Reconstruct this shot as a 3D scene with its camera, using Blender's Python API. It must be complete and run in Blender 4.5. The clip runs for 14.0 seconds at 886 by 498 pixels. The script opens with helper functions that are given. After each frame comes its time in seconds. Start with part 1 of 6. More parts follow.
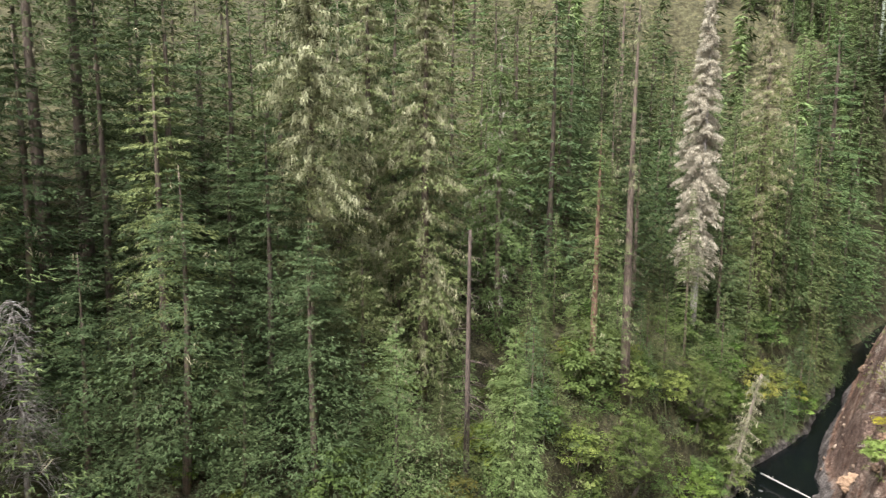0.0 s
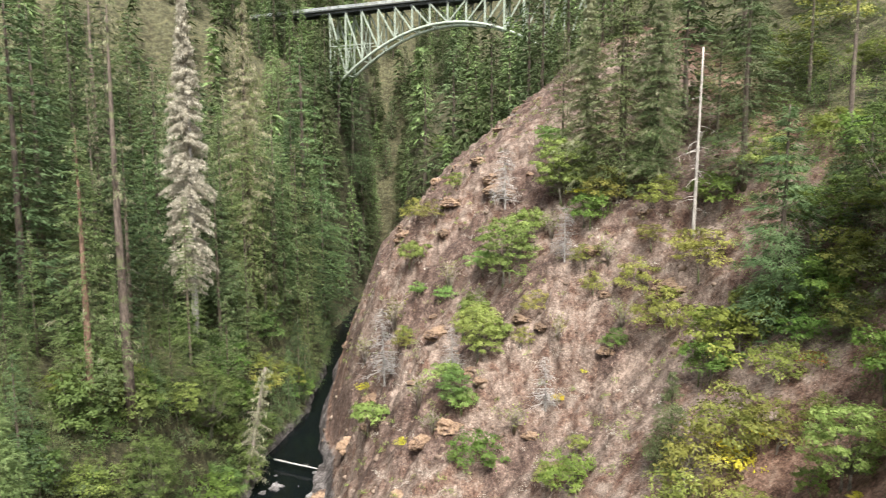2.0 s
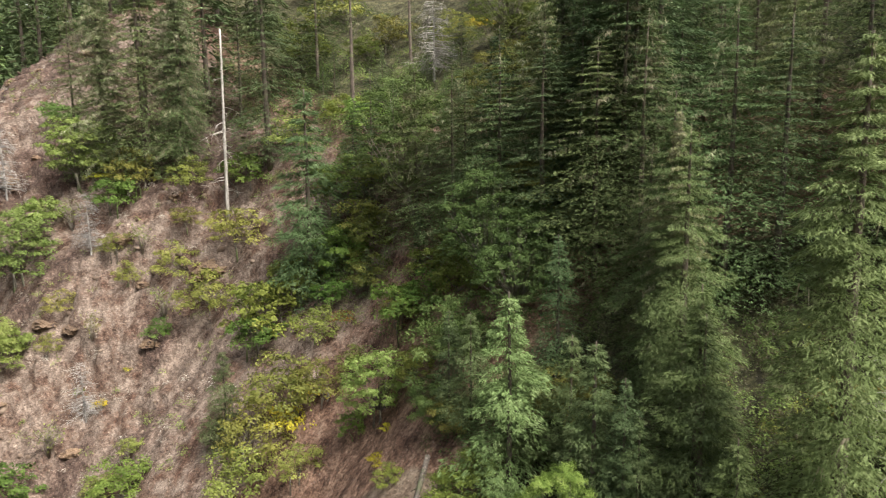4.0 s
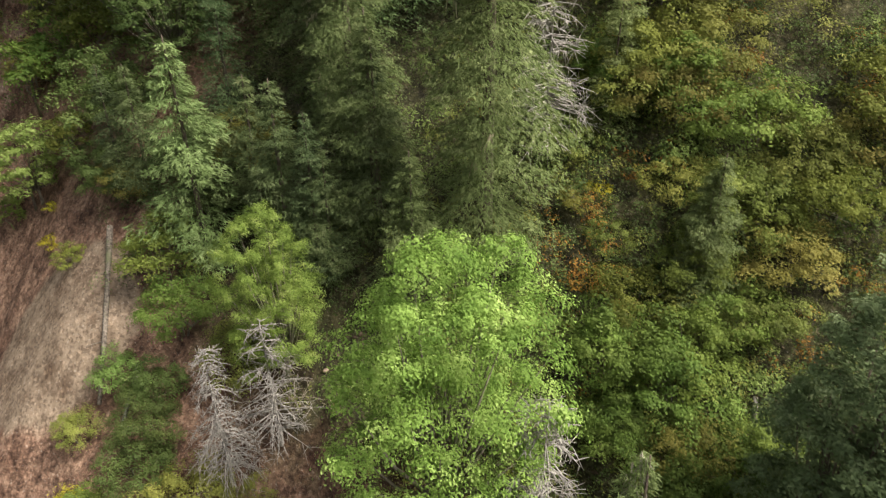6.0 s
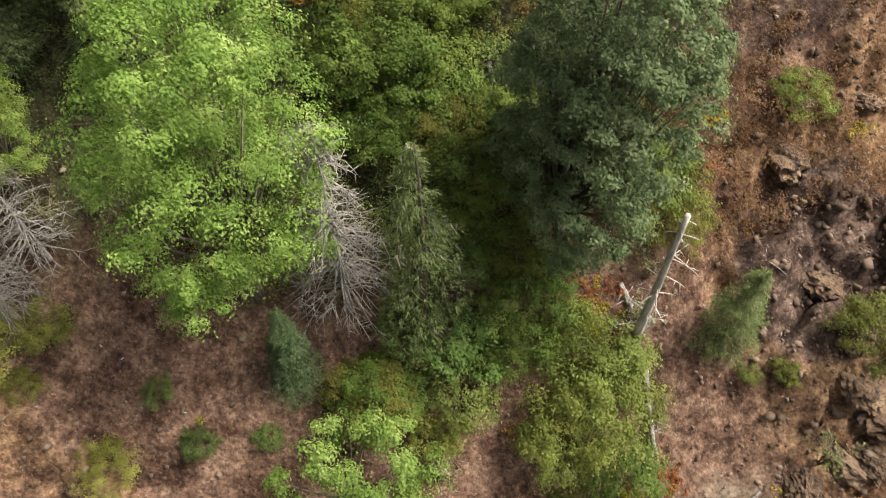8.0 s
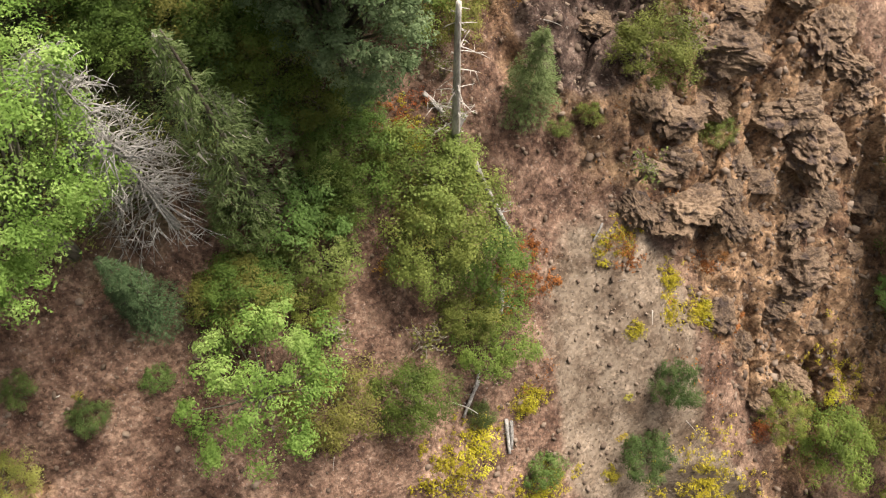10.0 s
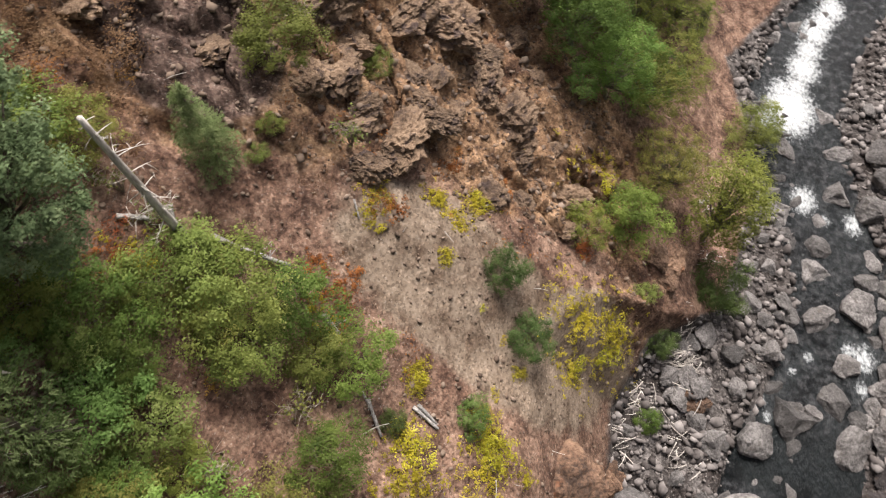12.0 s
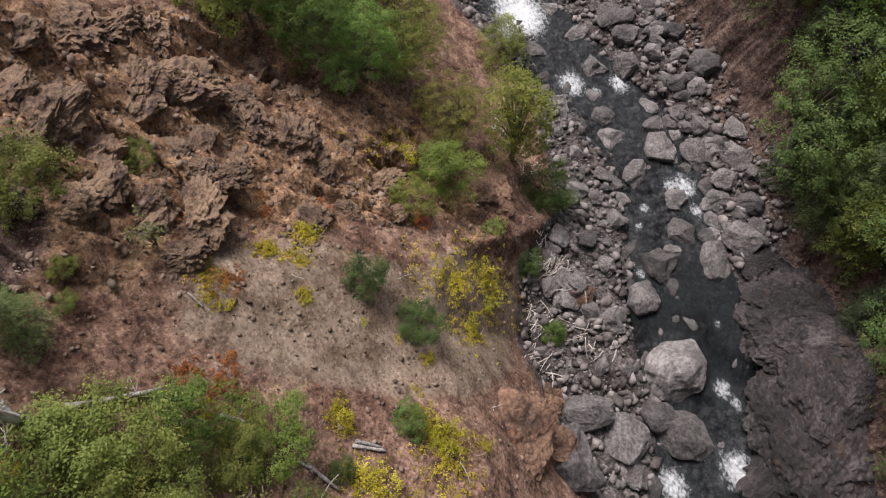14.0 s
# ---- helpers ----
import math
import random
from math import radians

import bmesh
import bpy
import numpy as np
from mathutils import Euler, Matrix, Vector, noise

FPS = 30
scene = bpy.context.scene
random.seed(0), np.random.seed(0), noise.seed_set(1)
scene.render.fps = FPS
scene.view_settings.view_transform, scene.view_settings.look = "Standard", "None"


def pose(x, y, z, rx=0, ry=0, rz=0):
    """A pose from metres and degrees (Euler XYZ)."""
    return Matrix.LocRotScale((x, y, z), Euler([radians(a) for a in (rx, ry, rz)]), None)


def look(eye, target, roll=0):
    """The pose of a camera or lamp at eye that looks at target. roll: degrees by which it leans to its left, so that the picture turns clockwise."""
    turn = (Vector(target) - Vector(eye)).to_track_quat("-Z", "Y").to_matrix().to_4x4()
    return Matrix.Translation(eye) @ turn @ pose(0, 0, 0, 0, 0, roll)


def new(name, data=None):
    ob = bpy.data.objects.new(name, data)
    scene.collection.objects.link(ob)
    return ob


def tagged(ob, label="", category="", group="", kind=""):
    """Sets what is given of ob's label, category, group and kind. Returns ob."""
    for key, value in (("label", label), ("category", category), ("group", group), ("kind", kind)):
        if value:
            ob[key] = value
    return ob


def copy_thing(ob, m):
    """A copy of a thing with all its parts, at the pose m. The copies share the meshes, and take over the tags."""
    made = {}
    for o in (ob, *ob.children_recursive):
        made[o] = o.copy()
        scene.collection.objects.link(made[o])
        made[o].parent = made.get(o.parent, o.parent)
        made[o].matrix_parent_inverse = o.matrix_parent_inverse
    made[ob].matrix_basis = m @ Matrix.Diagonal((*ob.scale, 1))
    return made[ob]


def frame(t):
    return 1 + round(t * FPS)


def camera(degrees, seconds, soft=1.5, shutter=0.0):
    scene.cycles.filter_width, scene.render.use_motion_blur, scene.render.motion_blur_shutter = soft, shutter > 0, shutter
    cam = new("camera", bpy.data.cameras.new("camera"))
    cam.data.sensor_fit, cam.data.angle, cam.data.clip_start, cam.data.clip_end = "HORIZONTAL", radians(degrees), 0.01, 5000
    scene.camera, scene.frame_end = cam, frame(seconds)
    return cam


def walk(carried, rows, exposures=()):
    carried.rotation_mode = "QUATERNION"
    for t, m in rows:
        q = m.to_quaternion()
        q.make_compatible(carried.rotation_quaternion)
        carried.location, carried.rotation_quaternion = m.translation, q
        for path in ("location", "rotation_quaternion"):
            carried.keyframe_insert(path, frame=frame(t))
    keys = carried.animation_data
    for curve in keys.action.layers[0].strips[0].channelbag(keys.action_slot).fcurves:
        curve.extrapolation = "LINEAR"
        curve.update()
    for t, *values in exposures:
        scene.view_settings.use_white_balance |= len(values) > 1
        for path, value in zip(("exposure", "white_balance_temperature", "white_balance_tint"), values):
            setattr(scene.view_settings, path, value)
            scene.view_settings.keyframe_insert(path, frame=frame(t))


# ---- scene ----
# The gorge runs along y; the river lies to the left, the bridge ahead.
cam = camera(65.7, 14.0, soft=1.15, shutter=0.15)
PATH = [  # seconds, yaw, pitch, roll
    (0.0, 37.70, -7.69, 0.54),
    (0.5, 28.72, -7.44, 0.40),
    (1.0, 18.70, -7.23, 0.27),
    (1.5, 8.08, -7.04, 0.15),
    (2.0, -2.96, -6.88, -0.09),
    (2.5, -13.99, -6.82, -0.41),
    (3.0, -24.36, -6.81, -0.69),
    (3.2, -28.15, -6.80, -0.73),
    (4.2, -43.30, -9.90, -0.55),
    (5.3, -58.61, -22.35, -0.31),
    (5.5, -61.23, -24.70, -0.33),
    (6.0, -67.87, -30.59, -0.44),
    (6.5, -74.47, -36.42, -0.48),
    (7.0, -81.19, -42.27, -0.49),
    (7.5, -87.87, -48.05, -0.54),
    (8.0, -94.14, -53.86, -0.52),
    (8.2, -96.63, -56.20, -0.45),
    (9.2, -109.90, -65.60, 0.10),
    (10.3, -129.53, -67.13, 0.62),
    (10.5, -135.32, -67.06, 0.51),
    (11.0, -144.16, -66.91, 0.33),
    (11.5, -152.90, -66.84, 0.12),
    (12.0, -166.61, -66.76, -0.23),
    (12.5, -179.39, -66.73, -0.48),
    (13.0, -188.56, -66.70, -0.64),
    (13.5, -196.21, -66.67, -0.83),
    (14.0, -198.26, -66.64, -0.92),
]
EYE = (0.0, 0.0, 55.0)
walk(cam, [(t, pose(*EYE, 0, 0, yaw) @ pose(0, 0, 0, 90 + pitch) @ pose(0, 0, 0, 0, 0, roll)) for t, yaw, pitch, roll in PATH],
     exposures=[(0.0, 1.68, 6500, 12), (2.0, 1.72, 6500, 9.5), (3.2, 1.52, 6600, 9), (5.5, 1.3, 7000, 10), (6.5, 1.2, 7200, 10), (8.2, 1.14, 7200, 11), (11.3, 1.24, 6850, 12), (12.2, 0.96, 6650, 15), (13.2, 0.66, 6500, 18), (14.0, 0.56, 6500, 18)])

# ---- light: a bright overcast sky ----
world = bpy.data.worlds.new("overcast_sky")
scene.world = world
world.use_nodes = True
wn = world.node_tree.nodes
sky = wn.new("ShaderNodeTexSky")
sky.sky_type = "NISHITA"
sky.sun_disc = False
sky.sun_elevation, sky.sun_rotation = radians(56), radians(173)
sky.air_density, sky.dust_density, sky.ozone_density = 1.0, 3.0, 1.0
cloud = wn.new("ShaderNodeHueSaturation")
cloud.inputs["Saturation"].default_value = 0.35
world.node_tree.links.new(sky.outputs[0], cloud.inputs["Color"])
world.node_tree.links.new(cloud.outputs[0], wn["Background"].inputs[0])
wn["Background"].inputs[1].default_value = 0.09
sun_data = bpy.data.lights.new("sun", "SUN")
sun_data.energy, sun_data.angle, sun_data.color = 3.5, radians(30), (1.0, 0.97, 0.92)
sun = new("sun", sun_data)
sun.matrix_world = look((30, -230, 350), (0, 0, 0))


# ---- terrain shape ----
# ---- shape begin ----
def hash2(i, j, k):
    a = (i * 374761393 + j * 668265263 + k * 974634777) & 0x7FFFFFFF
    a = ((a ^ (a >> 13)) * 1274126177) & 0x7FFFFFFF
    return ((a ^ (a >> 16)) & 0xFFFF) / 65535.0


def vnoise(x, y, k=0):
    """Smooth value noise, 0 to 1, on arrays."""
    x, y = np.asarray(x, float), np.asarray(y, float)
    i, j = np.floor(x).astype(np.int64), np.floor(y).astype(np.int64)
    f, g = x - i, y - j
    f, g = f * f * (3 - 2 * f), g * g * (3 - 2 * g)
    a, b = hash2(i, j, k), hash2(i + 1, j, k)
    c, d = hash2(i, j + 1, k), hash2(i + 1, j + 1, k)
    return (a * (1 - f) + b * f) * (1 - g) + (c * (1 - f) + d * f) * g


def fbm(x, y, k=0, n=4):
    total, amp, norm = 0.0, 1.0, 0.0
    for o in range(n):
        total = total + amp * vnoise(x * 2.03 ** o + 17.3 * o, y * 2.03 ** o - 9.1 * o, k + o)
        norm += amp
        amp *= 0.5
    return total / norm


def ridged(x, y, k=0, n=4):
    total, amp, norm = 0.0, 1.0, 0.0
    for o in range(n):
        total = total + amp * (1 - np.abs(2 * vnoise(x * 2.1 ** o + 5.7 * o, y * 2.1 ** o + 3.3 * o, k + o) - 1))
        norm += amp
        amp *= 0.5
    return total / norm


def ramp(a, lo, hi):
    t = np.clip((np.asarray(a, float) - lo) / (hi - lo), 0, 1)
    return t * t * (3 - 2 * t)


def spot(x, y, cx, cy, rx, ry, turn=0.0):
    """1 inside an ellipse, falling to 0 at its edge."""
    c, s = math.cos(turn), math.sin(turn)
    dx, dy = x - cx, y - cy
    d = np.sqrt(((dx * c + dy * s) / rx) ** 2 + ((dy * c - dx * s) / ry) ** 2)
    return 1 - ramp(d, 0.6, 1.15)


def river_centre(y):
    return np.interp(y, [-120, -75, -60, -54, -44, -36, -27, -20, -15, -10, -7, -3, 2, 8, 30, 60, 128, 180, 320],
                     [-70, -42, -29, -26, -23.5, -25.5, -28.8, -28, -26, -24.6, -24.2, -23.8, -20.3, -19, -19, -20, -22.3, -21.0, -12])


def right_edge(y):
    """Where the bank on the bare side begins."""
    return np.interp(y, [-120, -75, -60, -54, -48, -43, -34, -27, -22.5, -18, -12.5, -5, 2, 12, 30, 60, 100, 120, 130, 150, 180, 230, 320],
                     [-58, -34, -24.5, -21.5, -18, -20, -21.4, -20.3, -19.6, -13.6, -11.6, -11.8, -12, -12, -13, -14, -13, -15, -18, -19, -20, -19, -9])


def left_edge(y):
    """Where the wooded bank begins."""
    return np.interp(y, [-120, -75, -60, -50, -39, -14, -6, 0, 4, 15, 40, 80, 125, 150, 180, 230, 320],
                     [-82, -54, -41, -39, -38.2, -37.3, -35, -33.5, -30.5, -29, -28.5, -28, -27.5, -22.8, -22.5, -25, -15])


def base_height(x, y):
    """The gorge without its fine relief."""
    x, y = np.asarray(x, float), np.asarray(y, float)
    wob = 1.8 * (fbm(x / 9, y / 9, 5, 3) - 0.5)
    d = x - river_centre(y)
    s = x - right_edge(y) + wob
    hill = np.interp(x, [-20, 0, 64, 114, 284], [-1, 16.2, 70, 100, 150])
    near = np.maximum(0.5 + 0.3 * s, np.minimum(0.5 + 1.5 * s, hill))
    spur = np.interp(s, [0, 2.5, 5, 9, 13, 30, 50, 60, 120, 300], [0.6, 5, 12.5, 24, 34, 54, 70, 79, 110, 150])
    w = ramp(y, 72, 140) * (1 - 0.75 * ramp(y, 178, 225))
    right = near * (1 - w) + spur * w
    right = right - 7 * spot(x, y, 22, 62, 22, 30) * (1 - w)
    t = left_edge(y) - x + wob
    cliff = 0.25 + 0.75 * ramp(y, 5, 30)
    left = np.interp(t, [0, 1.5, 3.5, 6.5, 12, 100, 300], [0.3, 3, 12, 22, 26, 84, 190])
    soft_left = np.interp(t, [0, 3, 8, 14, 100, 300], [0.3, 2.5, 8, 16, 78, 185])
    left = left * cliff + soft_left * (1 - cliff)
    left = left + ramp(y, 215, 300) * 58 * ramp(t, 2, 14)
    right = right + ramp(y, 215, 300) * 40 * ramp(s, 2, 20)
    bed = -0.85 - 1.2 * ramp(y, 118, 130) + 1.3 * ramp(np.abs(d), 3.0 + 0.6 * ramp(y, -17, -12), 5.4 + 0.6 * ramp(y, -17, -12))
    z = np.where(s > 0, np.maximum(right, bed), np.where(t > 0, np.maximum(left, bed), bed))
    far = ramp(y, 300, 620) * (1 - 0.25 * ramp(np.abs(x + 10), 0, 200))
    return np.where(y > 345, np.maximum(z + far * 135, ramp(y, 345, 520) * 190), z + far * 135)


def blocks(x, y, k=0):
    """Broken rock: cells with tilted flat tops and sharp steps between them."""
    x, y = np.asarray(x, float), np.asarray(y, float)
    i, j = np.floor(x).astype(np.int64), np.floor(y).astype(np.int64)
    best, value = np.full(x.shape, 9.0), np.zeros(x.shape)
    for a in (-1, 0, 1):
        for b in (-1, 0, 1):
            cx, cy = i + a + hash2(i + a, j + b, k), j + b + hash2(i + a, j + b, k + 1)
            dd = (x - cx) ** 2 + (y - cy) ** 2
            top = hash2(i + a, j + b, k + 2) + (x - cx) * (hash2(i + a, j + b, k + 3) - 0.5) * 1.2 + (y - cy) * (hash2(i + a, j + b, k + 4) - 0.5) * 1.2
            near = dd < best
            best, value = np.where(near, dd, best), np.where(near, top, value)
    return value


def height(x, y):
    x, y = np.asarray(x, float), np.asarray(y, float)
    z = base_height(x, y)
    d = x - river_centre(y)
    away = ramp(np.abs(d), 6.0, 9.0)
    broad = (fbm(x / 11, y / 11, 20, 3) - 0.5) * 3.0
    bare = bare_rock(x, y)
    wx, wy = x + 0.6 * (fbm(x / 2.2, y / 2.2, 33, 3) - 0.5), y + 0.6 * (fbm(x / 2.2, y / 2.2, 34, 3) - 0.5)
    close = 1 - ramp(y, 15, 21)
    big = blocks(wx / 4.2 + wy * 0.12, wy / 3.0, 200) * 2.2 + blocks(wx / 1.7, wy / 1.4 + wx * 0.2, 210) * 1.3 + blocks(wx / 0.8 + wy * 0.15, wy / 0.9, 220) * 0.75 * close + blocks(wx / 2.1 + wy * 0.15, wy / 2.3, 221) * 1.1 * (1 - close) + ridged(wx / 2.6, wy / 3.4, 225, 4) * 1.6 - 1.3
    clods = close * (blocks(wx / 0.62, wy / 0.55, 230) - 0.5) * 0.26 * ramp(fbm(x / 3.1, y / 3.1, 235, 3), 0.36, 0.62)
    small = (fbm(x / 0.9, y / 0.9, 60, 4) - 0.5) * 0.5 * close + (fbm(x / 2.4, y / 2.4, 62, 2) - 0.5) * 0.8 * (1 - close) + np.maximum(0, fbm(x / 2.1, y / 2.1, 65, 2) - 0.5) * 1.2 + clods
    tilt = np.hypot(base_height(x + 0.7, y) - base_height(x - 0.7, y), base_height(x, y + 0.7) - base_height(x, y - 0.7)) / 1.4
    calm = (1 - 0.6 * sandy(x, y)) / (1 + 1.6 * tilt * tilt)
    lumpy = (ridged(x / 4.2, y / 4.2, 350, 3) - 0.55) * 2.6 * ramp(y, 50, 75) * ramp(x - right_edge(y), 0, 4) * (1 - ramp(x, 40, 60))
    bar = (fbm(x / 1.3, y / 1.3, 77, 3) - 0.5) * 0.8
    return z + away * (broad + lumpy + 0.72 * (big - 2.2) * bare + small * (calm + 0.8 * bare / (1 + 0.8 * tilt * tilt))) + (1 - away) * bar


def bare_rock(x, y):
    """How much bare broken rock shows."""
    patch = ramp(fbm(x / 9, y / 9, 300, 3), 0.42, 0.6)
    spurface = ramp(y, 62, 90) * (1 - ramp(y, 190, 210)) * ramp(x, -19, -15) * (1 - ramp(x, 35, 50)) * (0.25 + 0.75 * patch)
    crag = spot(x, y, 3, -27, 15, 9) + 0.9 * spot(x, y, 16, -22, 11, 10) + 0.7 * spot(x, y, -10, -20, 4, 5)
    crag = crag * (0.6 + 0.4 * patch)
    low = 0.8 * spot(x, y, -9, 3, 5, 8) * patch + 0.6 * spot(x, y, 16, 14, 8, 9) * patch
    wall = 0.7 * ramp(left_edge(y) - x, -1, 1.5) * (1 - ramp(left_edge(y) - x, 6, 10))
    return np.clip(spurface + crag + low + wall, 0, 1)


def sandy(x, y):
    n = 0.5 * (fbm(x / 4, y / 4, 90, 3) - 0.5)
    m = np.maximum(spot(x, y, 0, -13, 10.5, 5.4, -0.25), spot(x, y, -7.5, -15, 4.5, 3.5))
    m = np.maximum(m, spot(x, y, 19.5, 30.5, 4.6, 6.0))
    return np.clip(m + n * ramp(m, 0.02, 0.4), 0, 1)
# ---- shape end ----


# ---- materials ----
def material(name):
    m = bpy.data.materials.new(name)
    m.use_nodes = True
    m.node_tree.nodes.clear()
    return m, m.node_tree.nodes, m.node_tree.links


def nd(nodes, kind, **values):
    n = nodes.new("ShaderNode" + kind)
    for key, value in values.items():
        if key in n.inputs:
            n.inputs[key].default_value = value
    return n


def colour_ramp(nodes, stops):
    r = nodes.new("ShaderNodeValToRGB")
    els = r.color_ramp.elements
    while len(els) < len(stops):
        els.new(0.5)
    for e, (p, c) in zip(els, stops):
        e.position, e.color = p, (*c, 1)
    return r


def mix(nodes, links, fac, a, b, mode="MIX"):
    m = nodes.new("ShaderNodeMix")
    m.data_type, m.blend_type = "RGBA", mode
    for sock, value in ((m.inputs[0], fac), (m.inputs[6], a), (m.inputs[7], b)):
        if isinstance(value, (int, float)):
            sock.default_value = value
        elif isinstance(value, tuple):
            sock.default_value = (*value, 1)
        else:
            links.new(value, sock)
    return m.outputs[2]


def noise_tex(nodes, links, coord, scale, detail=4.0, rough=0.55):
    n = nd(nodes, "TexNoise", Scale=scale, Detail=detail, Roughness=rough)
    links.new(coord, n.inputs["Vector"])
    return n.outputs["Fac"]


def leaf_material(name, dark, mid, light, translucent=0.25, rough=0.55, hue=0.035, single=0.2, tone=(0.76, 1.3)):
    """Leaves: colour differs from leaf to leaf, clump to clump and plant to plant."""
    m, n, l = material(name)
    geo, info, tc = n.new("ShaderNodeNewGeometry"), n.new("ShaderNodeObjectInfo"), n.new("ShaderNodeTexCoord")
    ramp_ = colour_ramp(n, [(0.0, dark), (0.55, mid), (1.0, light)])
    big = noise_tex(n, l, tc.outputs["Object"], 0.9, 3)
    a = nd(n, "Math")
    a.operation = "MULTIPLY_ADD"
    l.new(geo.outputs["Random Per Island"], a.inputs[0])
    a.inputs[1].default_value = single
    b = nd(n, "Math")
    b.operation = "MULTIPLY_ADD"
    l.new(big, b.inputs[0])
    b.inputs[1].default_value, b.inputs[2].default_value = 1.7, -0.35 - 0.5 * single
    l.new(b.outputs[0], a.inputs[2])
    l.new(a.outputs[0], ramp_.inputs[0])
    hs = n.new("ShaderNodeHueSaturation")
    for sock, lo, hi, src in (("Hue", 0.5 - hue, 0.5 + hue, info.outputs["Random"]), ("Value", *tone, info.outputs["Random"])):
        mr = nd(n, "MapRange")
        mr.inputs["To Min"].default_value, mr.inputs["To Max"].default_value = lo, hi
        if sock == "Value":
            w = n.new("ShaderNodeTexWhiteNoise")
            w.noise_dimensions = "1D"
            l.new(src, w.inputs["W"])
            src = w.outputs["Value"]
        l.new(src, mr.inputs["Value"])
        l.new(mr.outputs[0], hs.inputs[sock])
    l.new(ramp_.outputs[0], hs.inputs["Color"])
    p = nd(n, "BsdfPrincipled", Roughness=max(rough, 0.62))
    p.inputs["Specular IOR Level"].default_value = 0.14
    l.new(hs.outputs[0], p.inputs["Base Color"])
    t = n.new("ShaderNodeBsdfTranslucent")
    l.new(hs.outputs[0], t.inputs["Color"])
    ms = n.new("ShaderNodeMixShader")
    ms.inputs[0].default_value = translucent
    l.new(p.outputs[0], ms.inputs[1])
    l.new(t.outputs[0], ms.inputs[2])
    out = n.new("ShaderNodeOutputMaterial")
    l.new(ms.outputs[0], out.inputs[0])
    return m


def bark_material(name, dark, light, scale=3.0, moss=None, moss_amount=0.0, rough=0.9):
    m, n, l = material(name)
    tc, info = n.new("ShaderNodeTexCoord"), n.new("ShaderNodeObjectInfo")
    mp = nd(n, "Mapping")
    mp.inputs["Scale"].default_value = (1, 1, 0.18)
    l.new(tc.outputs["Object"], mp.inputs["Vector"])
    f = noise_tex(n, l, mp.outputs[0], scale * 3, 6, 0.7)
    r = colour_ramp(n, [(0.38, dark), (0.62, light)])
    l.new(f, r.inputs[0])
    col = r.outputs[0]
    if moss:
        g = noise_tex(n, l, tc.outputs["Object"], 0.8, 5)
        gr = colour_ramp(n, [(0.62 - 0.3 * moss_amount, (0, 0, 0)), (0.72 - 0.2 * moss_amount, (1, 1, 1))])
        l.new(g, gr.inputs[0])
        col = mix(n, l, gr.outputs[0], col, moss)
    hs = n.new("ShaderNodeHueSaturation")
    mr = nd(n, "MapRange")
    mr.inputs["To Min"].default_value, mr.inputs["To Max"].default_value = 0.75, 1.25
    l.new(info.outputs["Random"], mr.inputs["Value"])
    l.new(mr.outputs[0], hs.inputs["Value"])
    l.new(col, hs.inputs["Color"])
    p = nd(n, "BsdfPrincipled", Roughness=rough)
    l.new(hs.outputs[0], p.inputs["Base Color"])
    bp = nd(n, "Bump", Strength=0.7, Distance=0.06)
    l.new(f, bp.inputs["Height"])
    l.new(bp.outputs[0], p.inputs["Normal"])
    out = n.new("ShaderNodeOutputMaterial")
    l.new(p.outputs[0], out.inputs[0])
    return m


